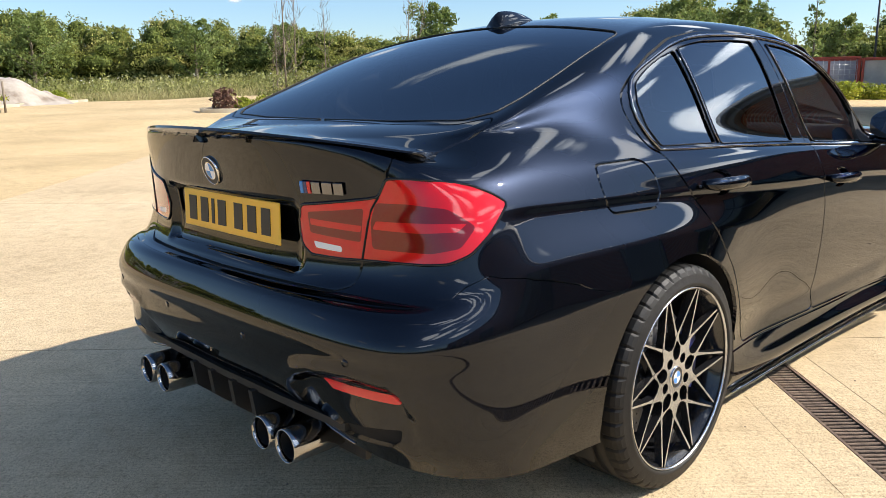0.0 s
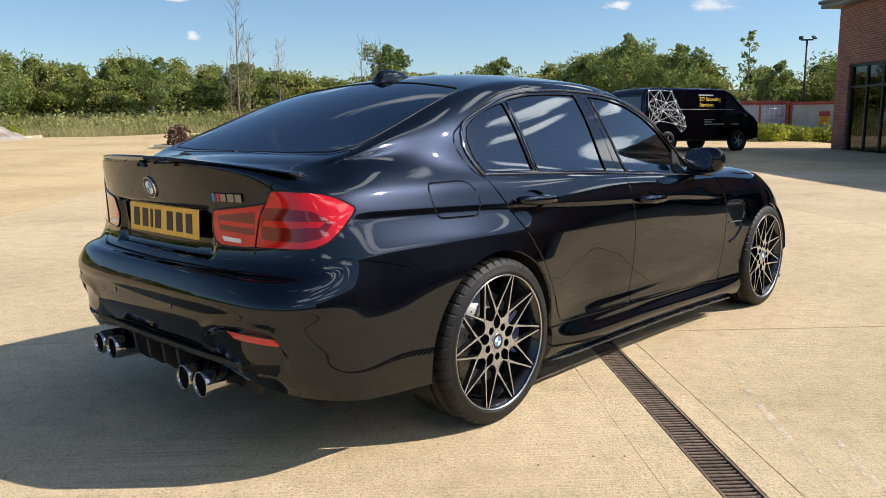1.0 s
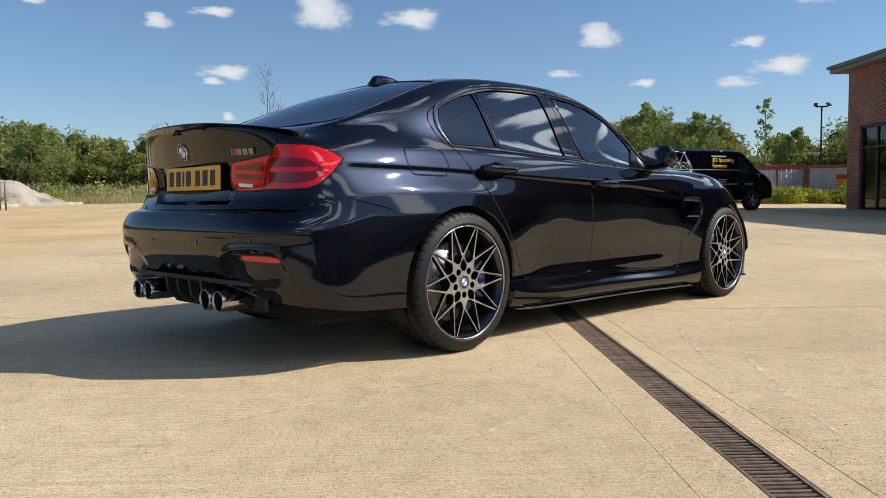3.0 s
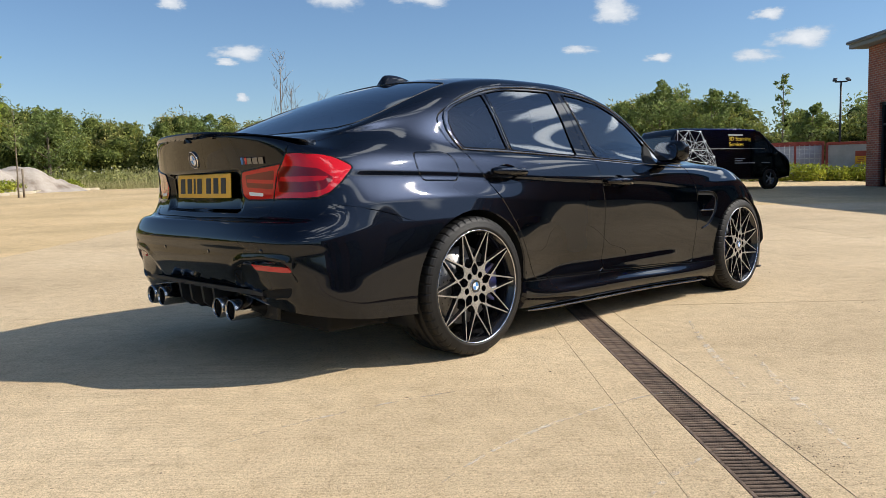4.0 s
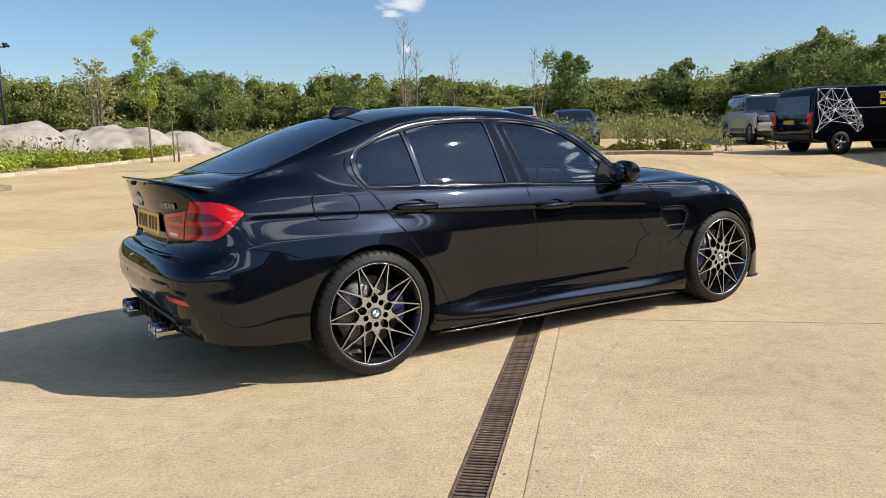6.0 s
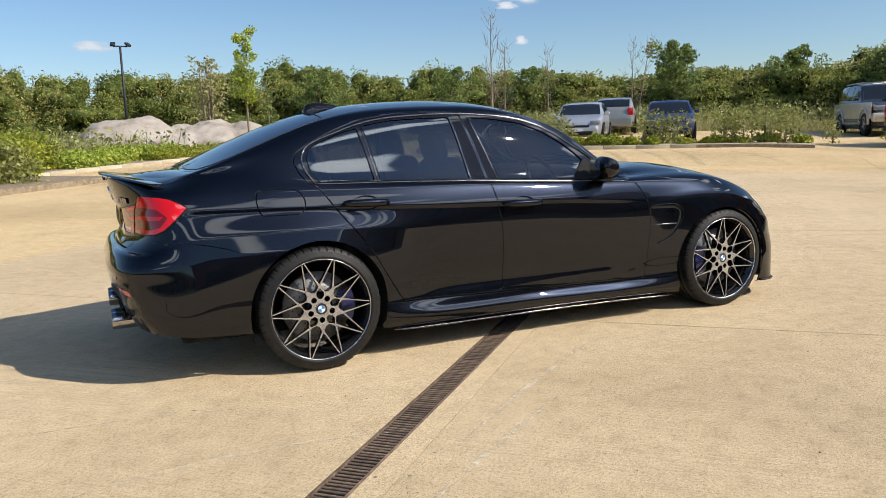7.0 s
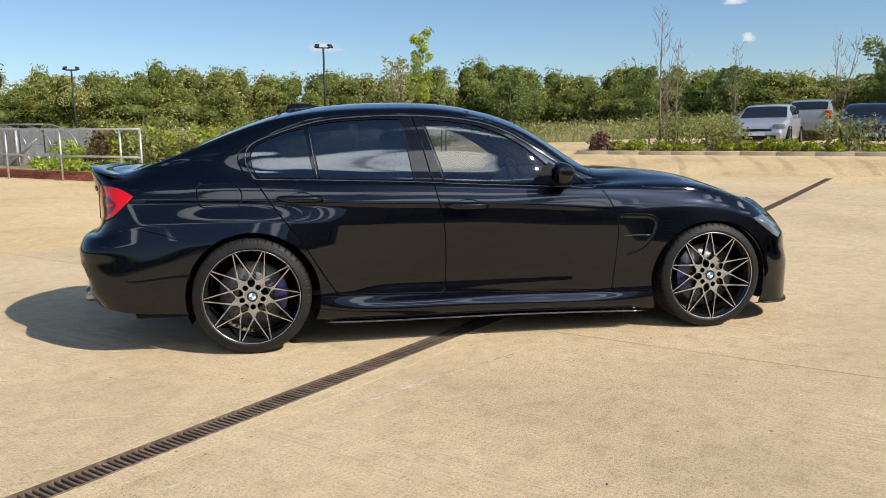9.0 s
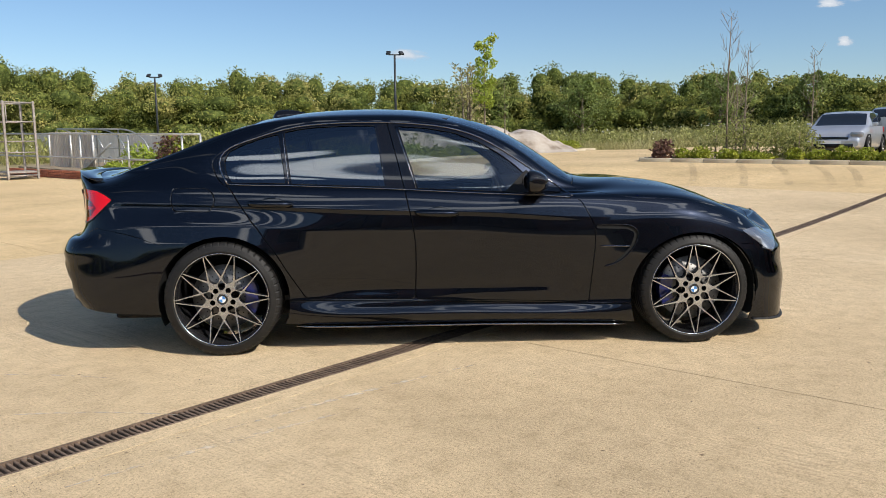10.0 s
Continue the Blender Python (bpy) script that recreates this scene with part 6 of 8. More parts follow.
def tree(x, y, h, wide, leaves, material, label, name="tree", trunk=0.09, bare=0.25, size=0.17, lean=0.0, stems=1, group=""):
    """Tapered trunk with limbs and an open crown of sprays."""
    z = gz((x, y)) - 0.05
    t = empty(name, pose(x, y, z), label, "tree", group)
    tips, wood_v, wood_f = [], [], []

    def limb(p0, p1, r0, r1, bend):
        q = [p0.lerp(p1, f) + Vector((bend * math.sin(f * 3.1), bend * 0.6 * math.sin(f * 2.5), 0)) for f in (0, 0.35, 0.7, 1)]
        v, f, _ = tube(q, [r0, r0 * 0.75 + r1 * 0.25, r0 * 0.35 + r1 * 0.65, r1], 6)
        n0 = len(wood_v)
        wood_v.extend(v)
        wood_f.extend([tuple(n0 + k for k in g) for g in f])
        return q

    for s in range(stems):
        off = Vector((random.uniform(-1, 1), random.uniform(-1, 1), 0)) * (0.3 if stems > 1 else 0)
        top = Vector((lean * h, 0, h)) + off * h * 0.35
        spine = limb(off * 0.3, top, trunk, 0.008, random.uniform(-0.04, 0.04) * h * 0.4)
        for k in range(14):
            f = bare + (0.96 - bare) * k / 13
            a = Vector((0, 0, 0)) + (off * 0.3).lerp(top, f)
            ang = k * 2.4 + s
            reach = wide * (1.0 - abs(f - bare - 0.22) * 0.95) * random.uniform(0.6, 1.0)
            end = a + Vector((math.cos(ang) * reach, math.sin(ang) * reach, reach * random.uniform(0.55, 1.0)))
            limb(a, end, trunk * 0.30 * (1.1 - f), 0.005, random.uniform(-0.08, 0.08))
            for _ in range(0 if leaves else 4):
                g_ = a.lerp(end, random.uniform(0.3, 0.95))
                limb(g_, g_ + Vector((random.uniform(-0.25, 0.25), random.uniform(-0.25, 0.25), random.uniform(0.2, 0.5))) * (0.6 + wide), 0.006, 0.003, random.uniform(-0.03, 0.03))
            for f_, q_ in ((0.45, 0.34), (0.72, 0.40), (1.0, 0.36)):
                spot = a.lerp(end, f_) + Vector((random.uniform(-1, 1), random.uniform(-1, 1), random.uniform(-0.6, 1))) * reach * 0.22
                tips.append((spot, max(0.12, reach * q_ * random.uniform(0.7, 1.3) * (1.5 if wide < 1 else 1.0))))
    part("trunk", (wood_v, wood_f, True), BARK, t)
    if leaves:
        p = [clump_points(max(8, leaves // len(tips)), tuple(c), (r, r, r * 0.8)) for c, r in tips]
        part("crown", fast_mesh("crown", leaf_quads(np.concatenate(p), size), 4), material, t)
    return t


tree(4.35, 24.4, 4.4, 0.55, 2600, LIME, "young lime-green leafy tree in the planting bed", trunk=0.045, bare=0.42, size=0.06)
tree(5.1, 24.3, 2.9, 0.35, 90, TREEL, "thin sparse sapling tied to a wooden stake", trunk=0.03, bare=0.5, size=0.06)
stake = part("stake", tube([(0, 0, 0), (0, 0, 0.95)], 0.035, 8), BARK, None, "", pose(5.28, 24.35, gz((5.28, 24.35)) - 0.02))
tagged(stake, "short round wooden tree stake beside a sapling", "stake")
for x, y, h, w, lean, st in ((10.9, 17.7, 4.25, 0.5, 0.0, 1), (11.75, 18.5, 3.4, 0.4, 0.02, 1), (16.8, 23.9, 3.6, 0.55, 0.0, 1), (12.4, 20.5, 2.4, 0.35, 0.0, 1), (21.0, 23.6, 3.9, 0.5, 0.12, 2)):
    tree(x, y, h, w, 0, TREEL, "thin bare grey sapling without leaves", trunk=0.032, bare=0.25, lean=lean, stems=st, group="bare saplings")
for az_, d, h, w, n_ in ((50.2, 46, 3.9, 1.9, 2400), (30.2, 41, 3.9, 1.6, 1700), (33.8, 41, 4.3, 1.9, 1900), (36.6, 42, 3.7, 1.5, 1500), (42.6, 46, 3.5, 1.6, 1600), (75.5, 55, 4.5, 2.0, 1900), (23.6, 42, 3.3, 1.2, 1100), (19.0, 42, 3.5, 1.9, 1700), (13.5, 42, 3.8, 2.0, 1700), (66.0, 52, 4.0, 1.7, 1500), (60.5, 52, 3.8, 1.5, 1400)):
    tree(EYE0[0] + d * math.cos(radians(az_)), EYE0[1] + d * math.sin(radians(az_)), h, w, n_ * 3, TREEL, "leafy green tree rising out of the hedgerow", trunk=0.14, bare=0.2, size=0.095, group="hedgerow trees")
tree(EYE0[0] + 40 * math.cos(radians(25.6)), EYE0[1] + 40 * math.sin(radians(25.6)), 5.0, 0.5, 420, TREEL, "tall slim airy young tree beside the hedge", trunk=0.06, bare=0.25, size=0.12)
tree(5.0, 39.0, 4.6, 1.3, 160, DRYG, "grey half-bare bush with pale branches", "bush", 0.09, 0.12, 0.1, 0, 4)

# ---- rough verge: tall weeds and dry grass ----


def meadow(name, where, n, tall, wide, material, label):
    p, k = [], 0
    while len(p) < n and k < n * 40:
        k += 1
        q = where()
        if q is not None:
            p.append(q)
    p = np.array(p)
    base = np.stack([p[:, 0], p[:, 1], ground_z(p[:, 0], p[:, 1]) - 0.05], 1)
    a = rng.uniform(0, 2 * math.pi, len(p))
    h = rng.uniform(*tall, len(p))
    w = rng.uniform(*wide, len(p))
    side = np.stack([np.cos(a) * w, np.sin(a) * w, np.zeros(len(p))], 1)
    top = base + np.stack([rng.normal(0, 0.5, len(p)) * h, rng.normal(0, 0.5, len(p)) * h, h], 1)
    ob = part(name, fast_mesh(name, np.stack([base - side, base + side, top + side * 0.3, top - side * 0.3], 1).reshape(-1, 3), 4), material)
    return tagged(ob, label, "grass", kind="stuff"), top


def in_verge(near=0.0, far=99.0, strip=0.0):
    def pick():
        az_, d = random.uniform(10, 128), random.uniform(19, 54) ** 1.0
        x, y = EYE0[0] + d * math.cos(radians(az_)), EYE0[1] + d * math.sin(radians(az_))
        q = Vector((x, y, 0)) - DRAIN_O
        s_, r_ = q.dot(ALONG), q.dot(ACROSS)
        if r_ < -18.6 and s_ > 11.6 or r_ < -28 and s_ > -6 or s_ > 30.4 + (0 if r_ < 8 else 3):
            if not (near <= d <= far) or (30 < s_ < 30.4 + strip and r_ < 8 and random.random() < 0.9):
                return None
            if -2.5 < x < 9 and 27.5 < y < 32.5:
                return None
            return x, y
        return None
    return pick


meadow("dry_grass", in_verge(), 34000, (0.25, 0.6), (0.008, 0.02), DRYG, "dry yellow grass on the rough verge")
def in_strip():
    s_, r_ = random.uniform(30.2, 35.2), random.uniform(-22, 9)
    p = site(s_, r_)
    return (p.x, p.y)


meadow("dry_grass", in_strip, 9000, (0.12, 0.42), (0.006, 0.015), DRYG, "low dry straw-coloured grass along the yard's far edge")
_, tops = meadow("weeds", in_verge(strip=4.5), 34000, (0.4, 1.15), (0.008, 0.022), WEED, "tall green weeds on the rough verge")
sprays = np.concatenate([tops + (tops * 0 + rng.normal(0, 0.12, tops.shape)) - np.array((0, 0, 1)) * rng.uniform(0.05, 0.6, (len(tops), 1)) for _ in range(2)])
tagged(part("weed_leaves", fast_mesh("weed_leaves", leaf_quads(sprays, 0.11), 4), WEED), "leafy green weeds and nettles on the verge", "weeds", kind="stuff")
pick = tops[rng.random(len(tops)) < 0.10]
tagged(part("wild_flowers", fast_mesh("wild_flowers", leaf_quads(pick, 0.05), 4), PETAL), "small white umbels of cow parsley among weeds", "flowers", kind="stuff")


def shrub(x, y, r, h, n, material, label, size=0.06, group="", name="shrub"):
    z = gz((x, y))
    t = empty(name, pose(x, y, z), label, "shrub", group)
    p = [clump_points(n // 2, (random.uniform(-0.4, 0.4) * r, random.uniform(-0.4, 0.4) * r, h * random.uniform(0.4, 0.6)), (r * 0.75, r * 0.75, h * 0.55)) for _ in range(4)]
    part("leaves", fast_mesh("leaves", leaf_quads(np.concatenate(p), size * 1.05), 4), material, t)
    part("stems", tube([(0, 0, -0.03), (0.02, 0, h * 0.5), (0.05, 0.03, h * 0.8)], [0.03, 0.02, 0.006], 6), BARK, t)
    return t


def kerb_run(a, b, z_up, parent, n):
    """A row of kerb stones from a to b (site s, r)."""
    me = None
    for i in range(n):
        f = (i + 0.5) / n
        s_, r_ = a[0] + (b[0] - a[0]) * f, a[1] + (b[1] - a[1]) * f
        ln = math.hypot(b[0] - a[0], b[1] - a[1]) / n - 0.008
        if me is None:
            bm = block(ln, 0.14, 0.30, 0.018, seg=2)
            me = bpy.data.meshes.new("kerb_stone")
            bm.to_mesh(me)
            bm.free()
            me.materials.append(KERB)
        p = on_site(s_, r_, z_up - 0.15)
        q0, q1 = on_site(s_ - 0.3, r_), on_site(s_ + 0.3, r_)
        yaw = SITE_TURN + math.degrees(math.atan2(-(b[1] - a[1]), b[0] - a[0]))
        part("kerb_stone", me, None, parent, "", pose(*p, 0, 0, yaw))


# planting bed beyond the yard, with its kerb
MULCH = grain(mat("bark_mulch", (0.2, 0.15, 0.1), 0.95), [(0.3, (0.15, 0.11, 0.07)), (0.7, (0.34, 0.27, 0.18))], 9, 6, bump=0.8, fine=50)
kerbs = empty("kerb", Matrix(), "pale concrete kerb stones round the planting bed", "kerb", kind="structure")
kerb_run((18.45, -7.75), (19.3, 3.6), 0.11, kerbs, 12)
kerb_run((18.55, -7.8), (21.8, -7.8), 0.11, kerbs, 3)
kerb_run((10.0, -15.9), (30.0, -15.9), 0.10, kerbs, 22)
bed = sheet("planting_bed", 19.0, 22.0, -7.72, 3.6, 0.09, MULCH, 0.5, 0.1)
tagged(bed, "soil bed with low shrubs inside a kerb", "planting bed", kind="structure")
bed = sheet("planting_bed", 6.5, 30.0, -18.9, -15.97, 0.06, MULCH, 1.0, 0.1)
tagged(bed, "soil bed with clipped shrubs along the kerb", "planting bed", kind="structure")
for s_, r_, r, h in ((19.05, -7.3, 0.34, 0.56),):
    p = on_site(s_, r_)
    shrub(p.x, p.y, r, h, 300, PURPLE, "purple-leaved shrub at the end of the bed", 0.07)
for k in range(17):
    p = on_site(19.05 + 0.05 * k + random.uniform(0, 0.35), -6.75 + k * 0.62 + random.uniform(-0.2, 0.2))
    shrub(p.x, p.y, random.uniform(0.22, 0.40), random.uniform(0.2, 0.4), 380, SHRUB, "low yellow-green shrub in the planting bed", 0.05, "bed shrubs")
for r_ in (-6.2, -5.6, -5.3, -4.9, -4.6, -4.2, -3.9, -3.6, -3.3, -0.9, -0.6, -0.3, 0.0, 1.2, 1.5, 1.9, 2.4, 2.8, 3.1):
    p = on_site(19.6 + random.uniform(0, 1.0), r_ + random.uniform(-0.12, 0.12))
    shrub(p.x, p.y, random.uniform(0.3, 0.5), random.uniform(0.75, 1.1), 230, WEED, "tall straggly flowering weed clump in the bed", 0.05, "bed weeds", "weed_clump")
for k in range(17):
    p = on_site(17.2 + k * 0.75, -16.75 + random.uniform(-0.15, 0.15))
    shrub(p.x, p.y, 0.42, 0.42, 420, SHRUB, "small clipped green shrub behind the kerb", 0.05, "clipped shrubs")
for k in range(34):
    s_ = 8.6 + k * 0.3 + random.uniform(-0.3, 0.3)
    low = s_ > 13.3
    p = on_site(s_, -17.3 + random.uniform(-0.9, 0.7))
    shrub(p.x, p.y, random.uniform(0.45, 0.7), random.uniform(0.3, 0.5) if low else random.uniform(0.7, 1.15), 420, LIME if low else (WEED, SHRUB)[k % 3 == 0], "leafy green weeds and shrubs beside the yard", 0.065, "yard-side weeds", "weed_clump")
for k in range(10):
    p = on_site(27.5 + random.uniform(0, 1), 12.3 + k * 0.5)
    shrub(p.x, p.y, 0.6, random.uniform(0.4, 0.65), 300, SHRUB, "green weeds growing before the red containers", 0.07, "container weeds", "weed_clump")
for s_, r_ in ((22.2, 4.4), (22.6, 6.0)):
    p = on_site(s_, r_)
    shrub(p.x, p.y, 0.3, 0.6, 60, WEED, "tall green weed clump at the yard's edge", 0.06, "edge weeds", "weed_clump")

# heap of crushed stone
STONE = grain(mat("crushed_stone", (0.45, 0.40, 0.35), 0.95), [(0.3, (0.20, 0.155, 0.115)), (0.45, (0.34, 0.29, 0.24)), (0.7, (0.46, 0.41, 0.35))], 1.6, 9, bump=1.0, fine=14)
vs, fs = [], []
nx, ny = 90, 34
for i in range(nx + 1):
    for j in range(ny + 1):
        x, y = -3.5 + 13.5 * i / nx, 27.4 + 5.4 * j / ny
        h = 0
        for cx, cy, r, t in ((0.0, 30.0, 2.1, 1.50), (1.1, 30.1, 2.1, 1.60), (2.6, 30.2, 1.9, 1.22), (3.9, 30.1, 2.0, 1.34), (5.3, 29.9, 1.9, 1.22), (6.6, 30.0, 1.8, 1.05), (7.8, 30.0, 1.5, 0.5)):
            d = math.hypot((x - cx), (y - cy) * 0.85) / r
            h = max(h, t * max(0, 1 - d ** 1.9))
        p = Vector((x, y, 0))
        h += (0.24 * noise.noise(p * 0.9) + 0.08 * noise.noise(p * 3.1) + 0.03 * noise.noise(p * 9)) * min(1, h * 3)
        vs.append((x, y, gz((x, y)) + h - 0.06))
for i in range(nx):
    for j in range(ny):
        a = i * (ny + 1) + j
        fs.append((a, a + ny + 1, a + ny + 2, a + 1))
tagged(part("spoil_mound", (vs, fs, True), STONE), "long pale heap of crushed stone on the verge", "heap")

# ---- flood-light columns ----
POLE = mat("dark_steel_pole", (0.03, 0.032, 0.035), 0.5, 0.3)
HEADM = mat("lamp_face", (0.5, 0.52, 0.55), 0.25)


def flood_lamp(x, y, top, yaw, q=1.0):
    z = gz((x, y))
    t = empty("street_lamp", pose(x, y, z, 0, 0, yaw), "dark steel column with two flood-light heads", "street lamp", "lamp columns")
    h = top - z
    part("column", tube([(0, 0, -0.1), (0, 0, h * 0.5), (0, 0, h)], [0.085 * q, 0.07 * q, 0.055 * q], 10), POLE, t)
    part("crossarm", block(0.72 * q, 0.07, 0.07, 0.01, (0, 0, h + 0.02)), POLE, t)
    for s_ in (-1, 1):
        hd = part("lamp_head", block(0.25 * q, 0.30 * q, 0.11 * q, 0.02, rot=pose(0, 0, 0, 35, 0, s_ * 20)), POLE, t, "", pose(s_ * 0.38 * q, -0.1, h + 0.11))
        part("lamp_glass", block(0.20 * q, 0.24 * q, 0.01, 0.003, rot=pose(0, 0, 0, 35, 0, s_ * 20) @ pose(0, 0, -0.058 * q)), HEADM, hd)


flood_lamp(1.0, 41.0, 6.2, 10)
flood_lamp(-12.4, 40.1, 4.95, 10, 0.8)
flood_lamp(37.0, 10.35, 5.0, -60, 0.75)

# ---- railing, low brick wall, shelter and fence ----
GALV = grain(mat("galvanised_steel", (0.5, 0.5, 0.48), 0.45, 0.7), [(0.3, (0.40, 0.40, 0.38)), (0.7, (0.62, 0.61, 0.58))], 12, 4)
GREYB = grain(mat("grey_boards", (0.45, 0.40, 0.34), 0.8), [(0.3, (0.40, 0.35, 0.29)), (0.7, (0.60, 0.53, 0.45))], 3, 6, per="object", spread=0.12, stretch=(1, 1, 0.2))
rail = empty("railing", Matrix(), "galvanised tubular steel railing beside the yard", "railing")


def rail_s(r):
    return 6.6 + 0.116 * (r + 12.75)


for r_ in (-12.75, -13.4, -15.45, -17.5, -19.6, -21.7):
    p = on_site(rail_s(r_), r_)
    part("post", tube([p, p + Vector((0, 0, 1.22))], 0.026, 10), GALV, rail)
for up in (1.22, 0.6):
    part("rail", tube([on_site(rail_s(r_), r_, up) for r_ in (-12.75, -15, -18, -21.7)], 0.025, 10), GALV, rail)
BRICK = mat("red_brick", (0.30, 0.10, 0.055), 0.85)


def brick_nodes(m, turn):
    n, l = m.node_tree.nodes, m.node_tree.links
    b = n["Principled BSDF"]
    tc, mp, br = n.new("ShaderNodeTexCoord"), n.new("ShaderNodeMapping"), n.new("ShaderNodeTexBrick")
    mp.inputs["Rotation"].default_value = turn
    l.new(tc.outputs["Object"], mp.inputs[0]), l.new(mp.outputs[0], br.inputs["Vector"])
    for k, v in (("Scale", 1.0), ("Mortar Size", 0.010), ("Brick Width", 0.225), ("Row Height", 0.075), ("Bias", 0.0)):
        br.inputs[k].default_value = v
    br.inputs["Color1"].default_value = (0.33, 0.105, 0.06, 1)
    br.inputs["Color2"].default_value = (0.22, 0.065, 0.045, 1)
    br.inputs["Mortar"].default_value = (0.30, 0.24, 0.19, 1)
    nz, mx = n.new("ShaderNodeTexNoise"), n.new("ShaderNodeMixRGB")
    nz.inputs["Scale"].default_value, nz.inputs["Detail"].default_value = 1.3, 8
    l.new(tc.outputs["Object"], nz.inputs["Vector"])
    mx.blend_type, mx.inputs[0].default_value = "OVERLAY", 0.5
    l.new(br.outputs[0], mx.inputs[1]), l.new(nz.outputs[0], mx.inputs[2])
    l.new(mx.outputs[0], b.inputs["Base Color"])
    bp = n.new("ShaderNodeBump")
    bp.inputs["Strength"].default_value, bp.inputs["Distance"].default_value = 0.5, 0.01
    l.new(br.outputs["Fac"], bp.inputs["Height"])
    bp.invert = True
    l.new(bp.outputs[0], b.inputs["Normal"])


brick_nodes(BRICK, (radians(90), 0, 0))
bw = empty("garden_wall", Matrix(), "low red brick edging wall under the railing", "wall")
bm = block(0.215, 0.10, 0.066, 0.004, seg=1)
brick_me = bpy.data.meshes.new("brick")
bm.to_mesh(brick_me)
bm.free()
brick_me.materials.append(grain(mat("loose_brick", (0.3, 0.1, 0.06), 0.85), [(0.3, (0.26, 0.075, 0.04)), (0.7, (0.40, 0.14, 0.08))], 12, 5, per="object", spread=0.2))
for k in range(42):
    for row in range(3):
        r_ = -12.45 - 0.225 * k - (0.11 if row % 2 else 0)
        part("brick", brick_me, None, bw, "", pose(*on_site(6.84 + 0.1 * (r_ + 12.35), r_, 0.033 + row * 0.074), 0, 0, SITE_TURN - 90 + 5.7))
bed = sheet("planting_bed", 7.0, 10.4, -24.0, -12.5, 0.13, MULCH, 0.6, 0.15)
tagged(bed, "raised soil bed behind the low brick wall", "planting bed", kind="structure")
for k in range(18):
    p = on_site(7.45 + random.uniform(-0.1, 0.4), -14.2 - k * 0.3)
    shrub(p.x, p.y, 0.32, random.uniform(0.25, 0.4), 300, (LIME, SHRUB)[k % 2], "small bright green shrub behind the brick wall", 0.05, "wall shrubs")
p = on_site(8.3, -17.0)
shrub(p.x, p.y, 0.45, 1.0, 420, PURPLE, "dark purple shrub among the bed plants", 0.06)
for k in range(6):
    p = on_site(9.0 + random.uniform(-0.3, 0.3), -18.3 - 0.35 * k)
    shrub(p.x, p.y, 0.35, random.uniform(0.5, 0.8), 160, LIME, "tall grassy plant behind the railing", 0.06, "bed grasses", "weed_clump")
for k in range(12):
    p = on_site(8.4 + random.uniform(0, 1.6), -13.6 - 0.22 * k)
    shrub(p.x, p.y, random.uniform(0.4, 0.6), random.uniform(0.7, 1.1), 300, (WEED, WEED, SHRUB)[k % 3], "leafy green weeds beside the brick-edged bed", 0.06, "bed-side weeds", "weed_clump")
PALEB = grain(mat("pale_boards", (0.45, 0.42, 0.39), 0.8), [(0.3, (0.58, 0.53, 0.47)), (0.7, (0.78, 0.72, 0.64))], 2, 6, per="object", spread=0.08, stretch=(1, 1, 0.2))
fence = empty("fence", Matrix(), "pale grey upright-board fence behind the railing", "fence")
fence_me = None
for k in range(56):
    ob = part("board", fence_me or block(0.2, 0.02, 1.1, 0.004, seg=1), None if fence_me else PALEB, fence, "", pose(*on_site(10.7, -20.2 - 0.205 * k, 0.5), 0, 0, SITE_TURN - 90))
    fence_me = ob.data
gate = empty("slatted_gate", Matrix(), "weathered grey slatted timber gate with a pale diagonal brace", "gate")
slat_me = None
for k in range(26):
    ob = part("slat", slat_me or block(0.085, 0.022, 1.12, 0.003, seg=1), None if slat_me else GREYB, gate, "", pose(*on_site(7.7, -20.2 - 0.115 * k, 0.66), 0, 0, SITE_TURN - 90))
    slat_me = ob.data
for r_ in (-20.15, -21.6, -23.1):
    part("gate_post", tube([on_site(7.66, r_, 0.0), on_site(7.66, r_, 1.2)], 0.035, 8), GALV, gate)
part("brace", tube([on_site(7.63, -19.0, 0.9), on_site(7.63, -20.6, 0.15)], 0.035, 8), GALV, gate)
shelter = empty("cycle_shelter", Matrix(), "open cycle shelter of curved steel tubes", "shelter")
for r_ in (-18.6, -20.0, -21.4, -22.8):
    b0 = on_site(8.5, r_ - 1.6)
    arc = [b0 + ACROSS * 0.0 + Vector((0, 0, 0)), b0 + Vector((0, 0, 1.28))]
    arc += [b0 + ACROSS * (1.75 * math.sin(a)) + Vector((0, 0, 1.30 - 0.72 * (1 - math.cos(a)))) for a in np.linspace(0.05, 1.5, 10)]
    part("hoop", tube(arc, 0.022, 8), GALV, shelter)
for r_ in (-18.9, -19.45, -20.0, -20.55, -21.1):
    b0 = on_site(7.9, r_)
    part("cycle_stand", tube([b0] + [b0 - ACROSS * (0.19 - 0.19 * math.cos(a)) + Vector((0, 0, 0.34 + 0.16 * math.sin(a))) for a in np.linspace(0, math.pi, 9)] + [b0 - ACROSS * 0.38], 0.02, 8), GALV, shelter)
part("ridge_tube", tube([on_site(8.5, -20.2, 1.3), on_site(8.5, -24.4, 1.3)], 0.022, 8), GALV, shelter)
part("back_tube", tube([on_site(8.5, -19.6, 0.72), on_site(8.5, -24.4, 0.72)], 0.016, 8), GALV, shelter)
cage = empty("steel_cage", pose(*on_site(5.72, -19.4), 0, 0, SITE_TURN), "tall weathered steel stillage cage standing on the yard", "cage")
RUSTY = grain(mat("weathered_steel", (0.3, 0.27, 0.24), 0.7, 0.4), [(0.3, (0.22, 0.18, 0.15)), (0.7, (0.44, 0.40, 0.36))], 7, 6)
